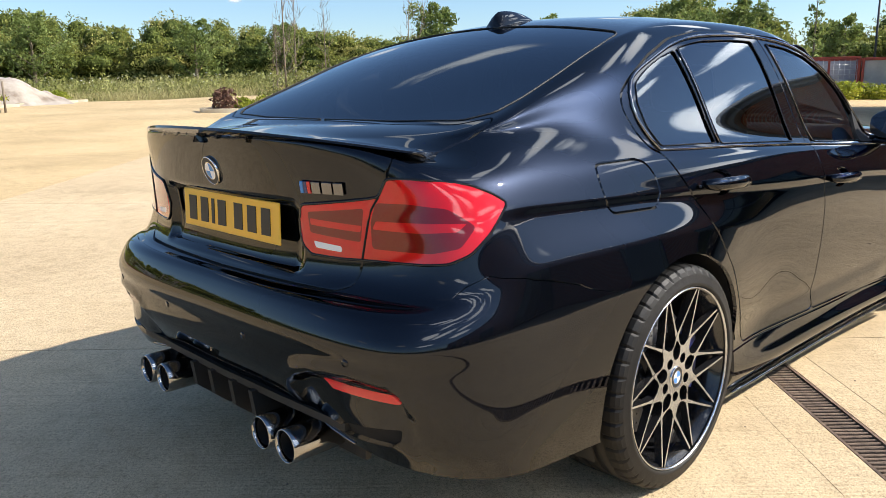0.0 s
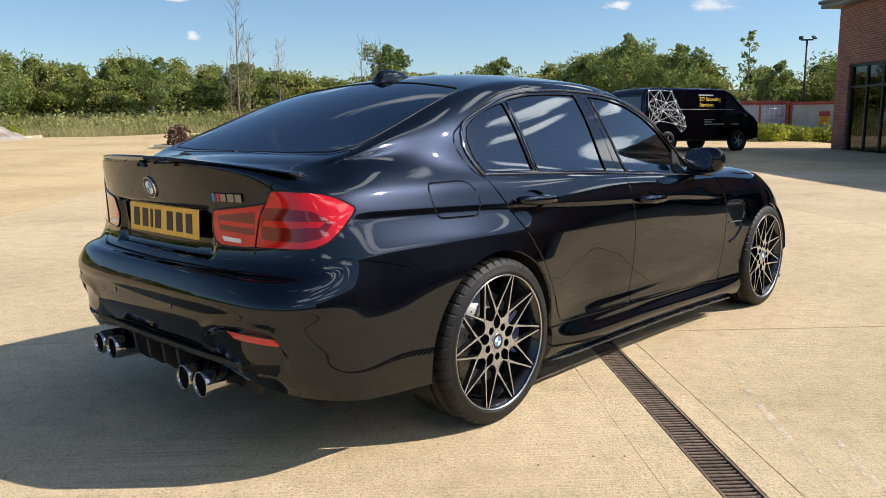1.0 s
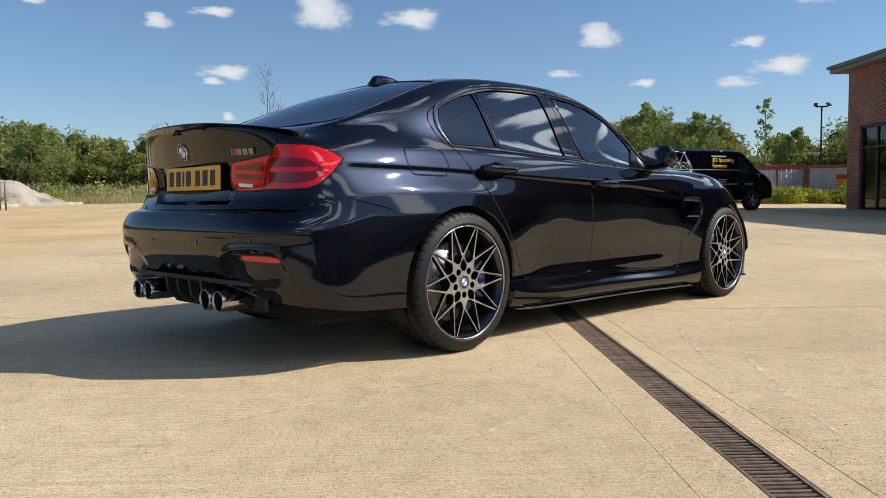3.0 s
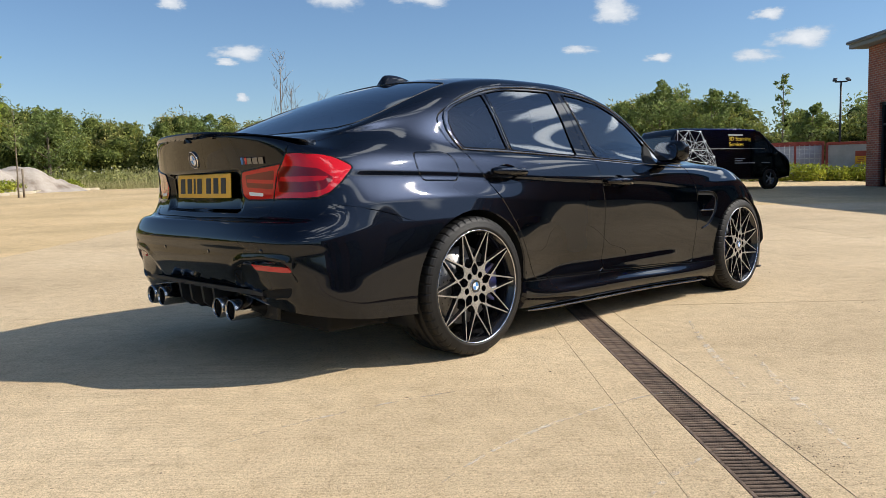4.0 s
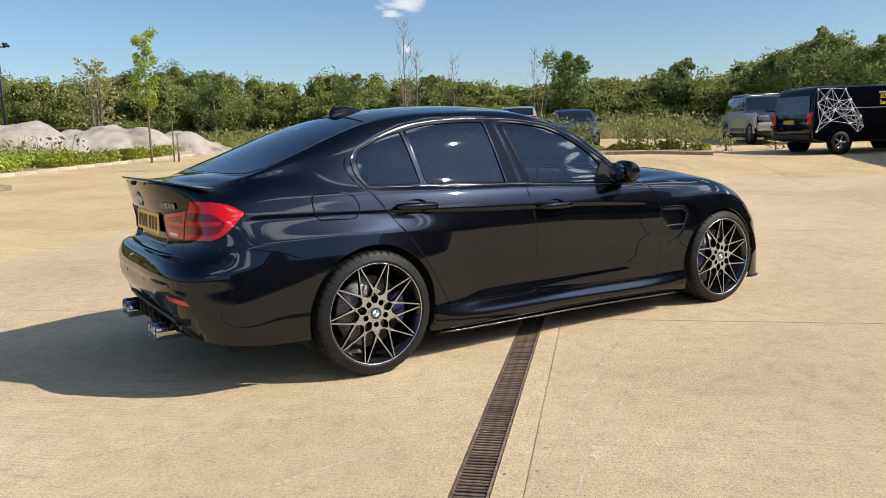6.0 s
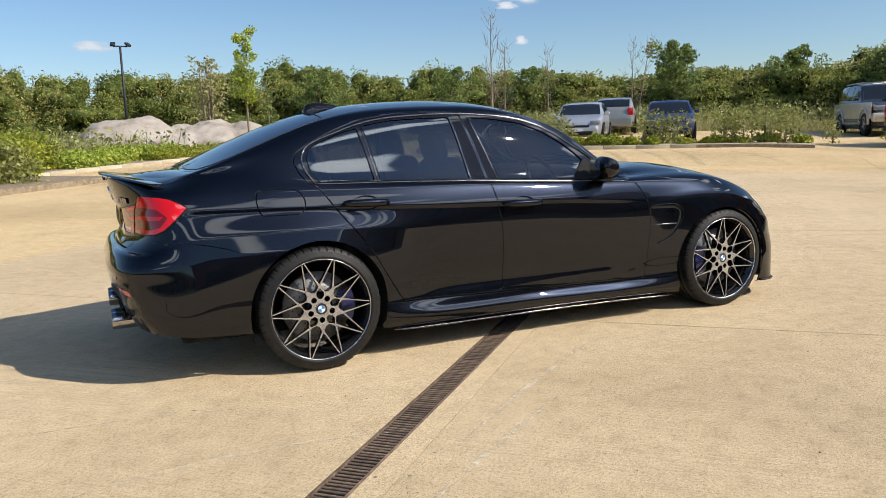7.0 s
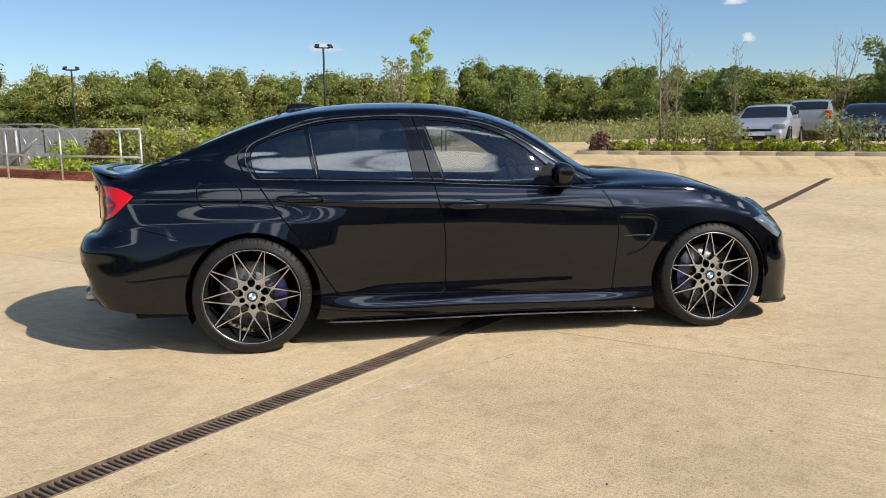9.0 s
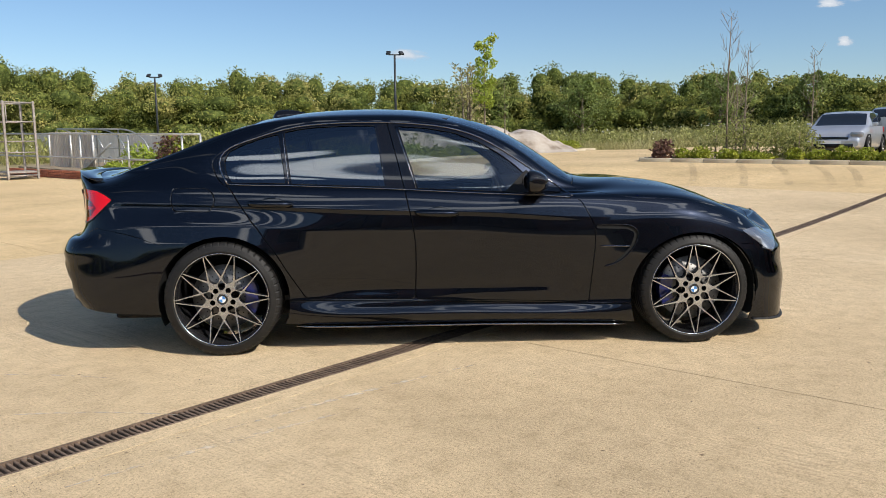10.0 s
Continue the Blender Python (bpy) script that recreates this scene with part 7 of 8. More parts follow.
for dx in (0.0, -0.78):
    for dy in (0.0, 0.85):
        part("upright", block(0.055, 0.055, 2.1, 0.006, (dx, dy, 1.05), 1), RUSTY, cage)
for z in (0.1, 0.18, 0.72, 1.02, 1.55, 2.06):
    for a, b in (((0, 0), (-0.78, 0)), ((0, 0), (0, 0.85)), ((-0.78, 0), (-0.78, 0.85)), ((0, 0.85), (-0.78, 0.85))):
        part("crossbar", tube([(a[0], a[1], z), (b[0], b[1], z)], 0.02, 6), RUSTY, cage)
part("upper_bar", tube([(-0.39, 0.85, 1.55), (-0.39, 0.85, 2.06)], 0.016, 6), RUSTY, cage)
part("deck", block(0.78, 0.85, 0.04, 0.005, (-0.39, 0.42, 0.2), 1), RUSTY, cage)

# ---- brick building beside the asphalt lane ----
FASCIA = mat("grey_fascia", (0.16, 0.17, 0.18), 0.5)
TILE = grain(mat("grey_roof", (0.14, 0.15, 0.16), 0.6), [(0.3, (0.10, 0.11, 0.12)), (0.7, (0.19, 0.20, 0.21))], 2, 6)
FRAME = mat("dark_window_frame", (0.02, 0.022, 0.025), 0.35)
SHOPG = glass("shop_glass", (0.25, 0.27, 0.28))
S_END, R_FACE, B_LEN, B_DEEP, EAVE = 22.3, 13.8, 48.0, 13.0, 4.70
house = empty("building", pose(*site(S_END, R_FACE), 0, 0, SITE_TURN) @ pose(0, 0, 0.29), "red brick commercial building with dark glazing and grey eaves", "building")
bays = [(-0.75 - 5.2 * k, -0.75 - 5.2 * k - 2.6) for k in range(9)]
xs = [0.0] + [v for b in bays for v in b] + [-B_LEN]
pieces = []
for i in range(0, len(xs), 2):
    pieces.append((xs[i], xs[i + 1], -0.4, EAVE))
for a, b in bays:
    pieces.append((a, b, 2.78, EAVE))
for a, b, z0, z1 in pieces:
    part("wall_panel", block(a - b, 0.3, z1 - z0, 0.0, ((a + b) / 2, -0.15, (z0 + z1) / 2)), BRICK, house)
part("end_wall", block(0.3, B_DEEP - 0.3, EAVE + 0.4, 0.0, (-0.15, -0.3 - (B_DEEP - 0.3) / 2, (EAVE - 0.4) / 2)), BRICK, house)
part("back_wall", block(B_LEN, 0.3, EAVE + 0.4, 0.0, (-B_LEN / 2, -B_DEEP - 0.15, (EAVE - 0.4) / 2)), BRICK, house)
part("far_wall", block(0.3, B_DEEP - 0.3, EAVE + 0.4, 0.0, (-B_LEN + 0.15, -0.3 - (B_DEEP - 0.3) / 2, (EAVE - 0.4) / 2)), BRICK, house)
part("inner_floor", block(B_LEN - 0.6, B_DEEP - 0.6, 0.05, 0.0, (-B_LEN / 2, -B_DEEP / 2, 0.02)), GREYB, house)
part("inner_ceiling", block(B_LEN - 0.6, B_DEEP - 0.6, 0.05, 0.0, (-B_LEN / 2, -B_DEEP / 2, 2.95)), GREYB, house)
part("partition", block(B_LEN - 0.7, 0.1, 2.9, 0.0, (-B_LEN / 2, -3.2, 1.45)), GREYB, house)
for a, b in bays:
    w = part("window", block(2.6, 0.08, 0.08, 0.0, ((a + b) / 2, -0.12, 2.74)), FRAME, house)
    for x in (a - 0.04, a - 0.9, a - 1.75, b + 0.04):
        part("mullion", block(0.07, 0.08, 2.7, 0.0, (x, -0.12, 1.36)), FRAME, w)
    part("transom", block(2.46, 0.07, 0.07, 0.0, ((a + b) / 2, -0.12, 2.05)), FRAME, w)
    part("pane", block(2.5, 0.012, 2.66, 0.0, ((a + b) / 2, -0.13, 1.36)), SHOPG, w)
ov, rise = 0.45, 2.5
e = [(ov, ov), (-B_LEN - ov, ov), (-B_LEN - ov, -B_DEEP - 0.3 - ov), (ov, -B_DEEP - 0.3 - ov)]
ry = -B_DEEP / 2
rv = [(x, y, EAVE + 0.22) for x, y in e] + [(-B_DEEP / 2, ry, EAVE + rise), (-B_LEN + B_DEEP / 2, ry, EAVE + rise)]
part("roof", (rv, [(0, 1, 5, 4), (1, 2, 5), (2, 3, 4, 5), (3, 0, 4)], False), TILE, house)
part("roof_edge", block(B_LEN + 2 * ov, B_DEEP + 0.3 + 2 * ov, 0.2, 0.01, (-B_LEN / 2, -B_DEEP / 2 - 0.15, EAVE + 0.105)), FASCIA, house)
part("gutter", tube([(ov, ov + 0.05, EAVE + 0.2), (-B_LEN - ov, ov + 0.05, EAVE + 0.2)], 0.06, 10), FASCIA, house)

# ---- red-framed containers ----
REDP = grain(mat("faded_red_paint", (0.32, 0.05, 0.035), 0.6), [(0.3, (0.24, 0.035, 0.025)), (0.7, (0.40, 0.08, 0.05))], 3, 6)
GREYP = grain(mat("grey_panel", (0.4, 0.4, 0.4), 0.6), [(0.3, (0.33, 0.33, 0.34)), (0.7, (0.47, 0.47, 0.47))], 2, 6)
SIGNY = mat("yellow_sign", (0.75, 0.40, 0.02), 0.5)
for k in range(3):
    c = Vector((32.05, 11.9, 0)) + Vector((0.345, -0.939, 0)) * (2.55 * k + 1.25)
    box_ = empty("container", pose(c.x, c.y, gz(c), 0, 0, -70), "red steel framed container with grey panels", "container", "containers by the hedge")
    for x in (-1.2, 1.2):
        for y in (0.0, 2.2):
            part("corner_post", block(0.1, 0.1, 1.62, 0.01, (x, y, 0.81), 1), REDP, box_)
    for y in (0.0, 2.2):
        for z in (0.12, 1.57):
            part("beam", block(2.3, 0.09, 0.12, 0.01, (0, y, z), 1), REDP, box_)
    for x in (-1.2, 1.2):
        part("side_beam", block(0.09, 2.1, 0.1, 0.01, (x, 1.1, 1.57), 1), REDP, box_)
        part("side_panel", block(0.03, 2.08, 1.32, 0.004, (x, 1.1, 0.85), 1), GREYP, box_)
    part("floor_panel", block(2.3, 2.1, 0.05, 0.0, (0, 1.1, 0.16)), GREYP, box_)
    part("back_panel", block(2.28, 0.03, 1.32, 0.004, (0, 2.2, 0.85), 1), GREYP, box_)
    if k == 0:
        for i in range(12):
            part("mesh_bar", tube([(-1.12 + 0.2 * i, 0.0, 0.2), (-1.12 + 0.2 * i, 0.0, 1.5)], 0.012, 5), GALV, box_)
        for i in range(6):
            part("mesh_bar", tube([(-1.12, 0.0, 0.3 + 0.2 * i), (1.12, 0.0, 0.3 + 0.2 * i)], 0.012, 5), GALV, box_)
        part("divider", block(0.09, 0.09, 1.34, 0.01, (0.1, -0.01, 0.85), 1), REDP, box_)
    else:
        part("front_panel", block(2.28, 0.03, 1.32, 0.004, (0, 0.0, 0.85), 1), GREYP, box_)
    if k == 1:
        sign = part("warning_sign", block(0.42, 0.015, 0.55, 0.004, (0.1, -0.03, 0.95), 1), SIGNY, box_, "red and yellow warning sign")
        part("sign_band", block(0.42, 0.006, 0.22, 0.0, (0.1, -0.041, 1.11)), REDP, sign)
        for i, w in enumerate((0.28, 0.22, 0.25)):
            part("print", block(w, 0.004, 0.03, 0.0, (0.1, -0.0395, 0.92 - 0.07 * i)), REDP, sign)

# ---- other parked vehicles ----


def lean_y(w, z, belt, lean):
    return w / 2 * (1 - lean * max(0.0, z - belt))


def side_body(profile, w, belt, lean, e=0.10):
    """A vehicle's body from its side outline (x, z), rounded towards the sides, leaning in above the belt."""
    n = len(profile)
    cx, cz = sum(p[0] for p in profile) / n, sum(p[1] for p in profile) / n
    rings = []
    for y, inset in ((-1, 1.0), (-1, 0.35), (-1 + 2 * e / w * 0.5, 0.1), (-1 + 2 * e / w * 1.6, 0.0), (0, -0.12), (1 - 2 * e / w * 1.6, 0.0), (1 - 2 * e / w * 0.5, 0.1), (1, 0.35), (1, 1.0)):
        ring = []
        for x, z in grow(profile, -e * inset * 0.6):
            ring.append((x, y * lean_y(w, z, belt, lean), z))
        rings.append(ring)
    vs = [p for r in rings for p in r]
    fs = []
    for k in range(len(rings) - 1):
        for i in range(n):
            j = (i + 1) % n
            fs.append((k * n + i, k * n + j, (k + 1) * n + j, (k + 1) * n + i))
    bm = bmesh.new()
    bv = [bm.verts.new(v) for v in vs]
    for f in fs:
        bm.faces.new([bv[i] for i in f])
    for k in (0, len(rings) - 1):
        bm.faces.new([bv[k * n + i] for i in range(n)])
    bmesh.ops.recalc_face_normals(bm, faces=bm.faces[:])
    for f in bm.faces:
        f.smooth = len(f.verts) == 4
    return bm


def pane_side(poly, w, belt, lean, side, off=0.006):
    """A window laid on the body's side."""
    vs = [(x, side * (lean_y(w, z, belt, lean) + off), z) for x, z in poly]
    return vs, [tuple(range(len(vs)))[::side]], False


def pane_cross(a, b, w, belt, lean, off=0.012, shrink=0.86):
    """Windscreen or rear window between two points of the side outline."""
    vs = []
    d = Vector((b[0] - a[0], 0, b[1] - a[1])).normalized()
    up = Vector((-d.z, 0, d.x))
    if up.z < 0:
        up = -up
    for (x, z) in (a, b):
        for s in (-shrink, shrink):
            p = Vector((x, s * lean_y(w, z, belt, lean), z)) + up * off
            vs.append(tuple(p))
    return vs, [(0, 1, 3, 2)], False


def loft_car(v, top, w, belt, lean, sides, screens, paint):
    """Rounded car body lofted over its upper outline (x, z); windows are its own faces, lifted a little."""
    x0, x1 = top[0][0], top[-1][0]
    xs = sorted(set(list(np.linspace(x0, x1, 64)) + [e for a, b in list(sides) + list(screens) for e in (a, b)]))
    zt = glide([p[0] for p in top], [p[1] for p in top], np.array(xs))
    rings = []
    for x, z in zip(xs, zt):
        f = (x - x0) / (x1 - x0) * 2 - 1
        half = w / 2 * (1 - 0.17 * abs(f) ** 5 - 0.02 * f * f)
        sh = min(belt - 0.03 * f, z - 0.03)
        rise = max(0.0, z - sh)
        wr = half * 0.955 * (1 - lean * rise * 1.05) - 0.01
        low = 0.20 + 0.12 * abs(f) ** 6
        m = low + (sh - low) * 0.55
        pts = [(half * 0.9, low), (half * 0.975, low + 0.10 * (sh - low) / 0.7), (half, m - 0.06), (half * 0.995, m + 0.05), (half * 0.965, sh), (half * 0.955, sh + 0.012 if rise > 0.05 else sh + rise * 0.3)]
        pts += [(half * 0.955 * 0.5 + wr * 0.5 + 0.012 * min(1, rise / 0.4), sh + rise * 0.52), (wr, sh + rise * 0.88), (wr * 0.9, z - 0.018 * min(1, rise / 0.3)), (wr * 0.5, z), (0.0, z + 0.006)]
        rings.append([(x, -y, q) for y, q in pts] + [(x, y, q) for y, q in pts[-2::-1]])
    n = len(rings[0])
    vs = [p for r in rings for p in r]
    fs = [(i * n + k, i * n + k + 1, (i + 1) * n + k + 1, (i + 1) * n + k)[::-1] for i in range(len(rings) - 1) for k in range(n - 1)]
    fs += [tuple(range(n)), tuple((len(rings) - 1) * n + k for k in range(n))[::-1]]
    fs += [(i * n, i * n + n - 1, (i + 1) * n + n - 1, (i + 1) * n) for i in range(len(rings) - 1)]
    bm = bmesh.new()
    bv = [bm.verts.new(p) for p in vs]
    for f in fs:
        bm.faces.new([bv[i] for i in f]).smooth = len(f) == 4
    bmesh.ops.recalc_face_normals(bm, faces=bm.faces[:])
    bm.normal_update()
    nrm = [tuple(q.normal) for q in bv]
    part("body", bm, paint, v)

    def pane(name, cols, a, b):
        ids = [i for i in range(len(xs)) if a - 1e-6 <= xs[i] <= b + 1e-6]
        pv = [tuple(Vector(vs[i * n + k]) + Vector(nrm[i * n + k]) * 0.006) for i in ids for k in cols]
        c = len(cols)
        pf = [(i * c + k, i * c + k + 1, (i + 1) * c + k + 1, (i + 1) * c + k)[::-1] for i in range(len(ids) - 1) for k in range(c - 1)]
        part(name, (pv, pf, True), GLASSD, v)

    for a, b in sides:
        pane("window", [5, 6, 7], a, b)
        pane("window", [n - 8, n - 7, n - 6], a, b)
    for a, b in screens:
        pane("windscreen" if a > 0 else "rear_window", list(range(8, n - 8)), a, b)


GLASSD = mat("dark_car_glass", (0.012, 0.014, 0.016), 0.06, 0, 0.6)
DULL = mat("grey_wheel", (0.32, 0.32, 0.33), 0.35, 0.8)
LAMPC = mat("clear_lamp", (0.28, 0.29, 0.31), 0.1, 0.3, 0.8)


def small_wheel(parent, x, y, r, w, side, spokes=5):
    t = new("wheel")
    t.parent, t.matrix_basis, t.empty_display_size = parent, pose(x, y, r, 0, 0, 0 if side < 0 else 180), 0.1
    h = w / 2
    part("tyre", lathe([(r * 0.62, -h), (r * 0.72, -h * 1.04), (r * 0.92, -h), (r * 0.99, -h * 0.8), (r, -h * 0.4), (r, h * 0.4), (r * 0.99, h * 0.8), (r * 0.92, h), (r * 0.6, h)], 36), RUBBER, t)
    part("rim", lathe([(r * 0.64, -h * 0.98), (r * 0.60, -h * 0.9), (r * 0.56, -h * 0.3), (0.02, -h * 0.25)], 36), RIMB, t)
    for k in range(spokes):
        part("spoke", block(r * 0.5, 0.02, r * 0.15, 0.006, (r * 0.36, -h * 0.8, 0), 1), DULL, t, "", pose(0, 0, 0, 0, 360 / spokes * k, 0))
    part("hub", lathe([(0.0, -h * 0.95), (r * 0.17, -h * 0.9), (r * 0.18, -h * 0.6)], 20), DULL, t)
    return t


def vehicle(name, label, category, m, profile, w, belt, lean, paint, panes, screens, axles, r, lamps_f=(), lamps_r=(), grille=None, group="", lower=None, loft=None):
    v = empty(name, m, label, category, group)
    if loft:
        loft_car(v, loft[0], w, belt, lean, loft[1], loft[2], paint)
    else:
        part("body", side_body(profile, w, belt, lean), paint, v)
    for poly in () if loft else panes:
        for s in (-1, 1):
            part("window", pane_side(poly, w, belt, lean, s), GLASSD, v)
    for a, b in () if loft else screens:
        part("windscreen" if a[0] > 0 else "rear_window", pane_cross(a, b, w, belt, lean), GLASSD, v)
    for x in axles:
        for s in (-1, 1):
            part("arch", lathe([(r * 1.22, -0.006), (r * 1.22, 0.1), (0.0, 0.1)], 32), DARK, v, "", pose(x, s * (w / 2 + 0.004), r + 0.02, 0, 0, 0 if s < 0 else 180))
            small_wheel(v, x, s * (w / 2 - 0.085), r, 0.2, s)
    for x, y, z, sx, sy, sz in lamps_f:
        for s in (-1, 1):
            part("headlamp", block(sx, sy, sz, 0.03, (x, s * y, z)), LAMPC, v)
    for x, y, z, sx, sy, sz in lamps_r:
        for s in (-1, 1):
            part("tail_lamp", block(sx, sy, sz, 0.02, (x, s * y, z)), LENS, v)
    if grille:
        x, z, gw, gh = grille
        part("grille", block(0.03, gw, gh, 0.012, (x, 0, z)), GLOSS, v)
    for s in (-1, 1):
        part("door_mirror", block(0.1, 0.17, 0.12, 0.035, (panes[-1][-1][0] if panes else 0, s * (w / 2 + 0.08), belt + 0.07)), paint, v)
    return v


def at_ground(x, y, yaw):
    return pose(x, y, gz((x, y)), 0, 0, yaw)


def car_paint(name, rgb, metal=0.3):
    m = mat(name, rgb, 0.3, metal, 0.8)
    return grain(m, [(0.3, tuple(c * 0.9 for c in rgb)), (0.7, tuple(min(1, c * 1.08) for c in rgb))], 1.5, 4)


SILV, NAVY, GREYC = car_paint("silver_paint", (0.54, 0.55, 0.57), 0.5), car_paint("blue_paint", (0.007, 0.018, 0.10), 0.2), car_paint("grey_green_paint", (0.28, 0.30, 0.29), 0.3)
hatch = [(-2.1, 0.35), (-2.12, 0.62), (-2.06, 0.92), (-1.98, 1.0), (-1.55, 1.36), (-1.2, 1.44), (-0.5, 1.475), (0.2, 1.44), (0.42, 1.36), (1.12, 0.96), (1.6, 0.88), (1.95, 0.76), (2.1, 0.62), (2.13, 0.42), (2.08, 0.24), (1.6, 0.2), (-1.7, 0.2)]
hatch_panes = [[(-1.75, 1.0), (-1.5, 1.3), (-1.15, 1.37), (-0.62, 1.40), (-0.62, 0.98)], [(-0.52, 0.98), (-0.52, 1.40), (0.15, 1.365), (0.35, 1.3), (0.92, 0.965)]]
HATCH_LOFT = ([(-2.13, 0.60), (-2.1, 0.82), (-2.02, 0.98), (-1.8, 1.2), (-1.52, 1.37), (-1.1, 1.44), (-0.4, 1.47), (0.2, 1.44), (0.48, 1.36), (0.82, 1.15), (1.12, 0.985), (1.5, 0.90), (1.85, 0.80), (2.05, 0.69), (2.13, 0.50)], [(-1.5, -0.62), (-0.54, 0.62)], [(0.44, 1.10), (-1.96, -1.55)])
OLD_LOFT = ([(-1.93, 0.58), (-1.9, 0.85), (-1.82, 0.98), (-1.62, 1.2), (-1.42, 1.36), (-1.0, 1.42), (-0.3, 1.44), (0.2, 1.42), (0.46, 1.34), (0.8, 1.1), (1.05, 0.945), (1.4, 0.88), (1.7, 0.80), (1.86, 0.68), (1.93, 0.48)], [(-1.38, -0.52), (-0.44, 0.58)], [(0.44, 1.03), (-1.78, -1.45)])
TRUCK_LOFT = ([(-2.47, 0.85), (-2.44, 1.15), (-2.36, 1.45), (-2.2, 1.70), (-1.9, 1.765), (-1.0, 1.78), (0.1, 1.78), (0.42, 1.73), (0.7, 1.48), (0.97, 1.22), (1.3, 1.17), (1.8, 1.12), (2.15, 1.06), (2.28, 0.93), (2.32, 0.70)], [(-2.1, -0.95), (-0.86, -0.2), (-0.11, 0.6)], [(0.44, 0.95), (-2.40, -2.2)])
hatch_screens = [((1.06, 0.99), (0.44, 1.345)), ((-1.95, 1.03), (-1.58, 1.335))]
silver = vehicle("parked_car", "silver hatchback parked nose towards the planting bed", "car", at_ground(16.07, 20.25, SITE_TURN + 183), hatch, 1.80, 0.95, 0.30, SILV, hatch_panes, hatch_screens, (-1.3, 1.3), 0.31,
                 [(1.97, 0.66, 0.70, 0.26, 0.34, 0.14)], [(-2.06, 0.66, 0.86, 0.12, 0.26, 0.2)], (2.10, 0.56, 0.9, 0.13), "parked cars beyond the bed", loft=HATCH_LOFT)
part("lower_intake", block(0.03, 1.2, 0.16, 0.02, (2.12, 0, 0.34)), GLOSS, silver)
part("number_plate", block(0.01, 0.5, 0.1, 0.0, (2.145, 0, 0.46)), WHITE, silver)
old = [(-1.9, 0.35), (-1.92, 0.6), (-1.86, 0.9), (-1.78, 0.98), (-1.5, 1.35), (-1.2, 1.43), (-0.4, 1.45), (0.25, 1.42), (0.45, 1.34), (1.05, 0.94), (1.5, 0.86), (1.82, 0.74), (1.92, 0.55), (1.93, 0.36), (1.88, 0.22), (1.4, 0.2), (-1.5, 0.2)]
blue = vehicle("parked_car", "dark blue older hatchback parked behind tall weeds", "car", at_ground(18.45, 18.25, SITE_TURN + 187), old, 1.66, 0.93, 0.26, NAVY, [[(-1.55, 0.98), (-1.38, 1.29), (-1.1, 1.36), (-0.55, 1.38), (-0.55, 0.96)], [(-0.45, 0.96), (-0.45, 1.38), (0.2, 1.345), (0.38, 1.28), (0.85, 0.945)]],
               [((0.98, 0.97), (0.47, 1.325)), ((-1.76, 1.01), (-1.53, 1.32))], (-1.2, 1.2), 0.29, [(1.80, 0.60, 0.66, 0.2, 0.30, 0.15)], [(-1.87, 0.62, 0.8, 0.1, 0.22, 0.24)], (1.92, 0.60, 0.5, 0.1), "parked cars beyond the bed", loft=OLD_LOFT)
part("number_plate", block(0.01, 0.5, 0.1, 0.0, (1.945, 0, 0.42)), WHITE, blue)
part("lower_intake", block(0.03, 1.0, 0.12, 0.02, (1.925, 0, 0.29)), GLOSS, blue)
grey = vehicle("parked_car", "grey hatchback seen from behind between other cars", "car", at_ground(20.0, 23.5, SITE_TURN + 4), hatch, 1.76, 0.95, 0.28, GREYC, hatch_panes, hatch_screens, (-1.3, 1.3), 0.31,
               [(1.97, 0.66, 0.70, 0.26, 0.34, 0.14)], [(-2.05, 0.68, 0.86, 0.12, 0.22, 0.3)], (2.10, 0.56, 0.9, 0.13), "parked cars beyond the bed", loft=HATCH_LOFT)
# pick-up with a hard top
DUSTY = car_paint("dusty_gold_silver", (0.52, 0.48, 0.42), 0.1)
CHARC = car_paint("charcoal_paint", (0.05, 0.055, 0.06), 0.3)
truck = [(-2.45, 0.75), (-2.47, 0.95), (-2.42, 1.2), (-2.2, 1.72), (-1.9, 1.77), (0.0, 1.78), (0.42, 1.74), (0.95, 1.22), (1.3, 1.17), (2.15, 1.08), (2.3, 0.95), (2.32, 0.75), (2.25, 0.5), (1.7, 0.45), (-2.1, 0.5)]
pick_up = vehicle("pick_up", "charcoal and dusty silver pick-up with a hard top and roof bars", "pick-up", at_ground(25.3, 15.0, -126), truck, 1.78, 1.2, 0.22, CHARC,
                  [[(-2.15, 1.26), (-2.05, 1.62), (-0.95, 1.64), (-0.95, 1.24)], [(-0.85, 1.24), (-0.85, 1.64), (-0.2, 1.64), (-0.2, 1.24)], [(-0.1, 1.24), (-0.1, 1.64), (0.32, 1.62), (0.74, 1.24)]],
                  [((0.92, 1.26), (0.46, 1.69)), ((-2.41, 1.27), (-2.24, 1.64))], (-1.5, 1.45), 0.39, [(2.24, 0.66, 0.92, 0.16, 0.34, 0.17)], [(-2.43, 0.75, 1.0, 0.08, 0.16, 0.3)], (2.31, 0.93, 0.75, 0.18), loft=TRUCK_LOFT)
for s in (-1, 1):
    part("side_cladding", block(4.5, 0.03, 0.56, 0.012, (-0.08, s * 0.8785, 0.84)), DUSTY, pick_up, "dusty silver lower side")
    part("roof_bar", tube([(-1.8, s * 0.6, 1.82), (0.1, s * 0.6, 1.84)], 0.025, 8), GALV, pick_up)
part("front_bumper", block(0.20, 1.80, 0.30, 0.07, (2.30, 0, 0.60)), DUSTY, pick_up, "dusty silver bumper")
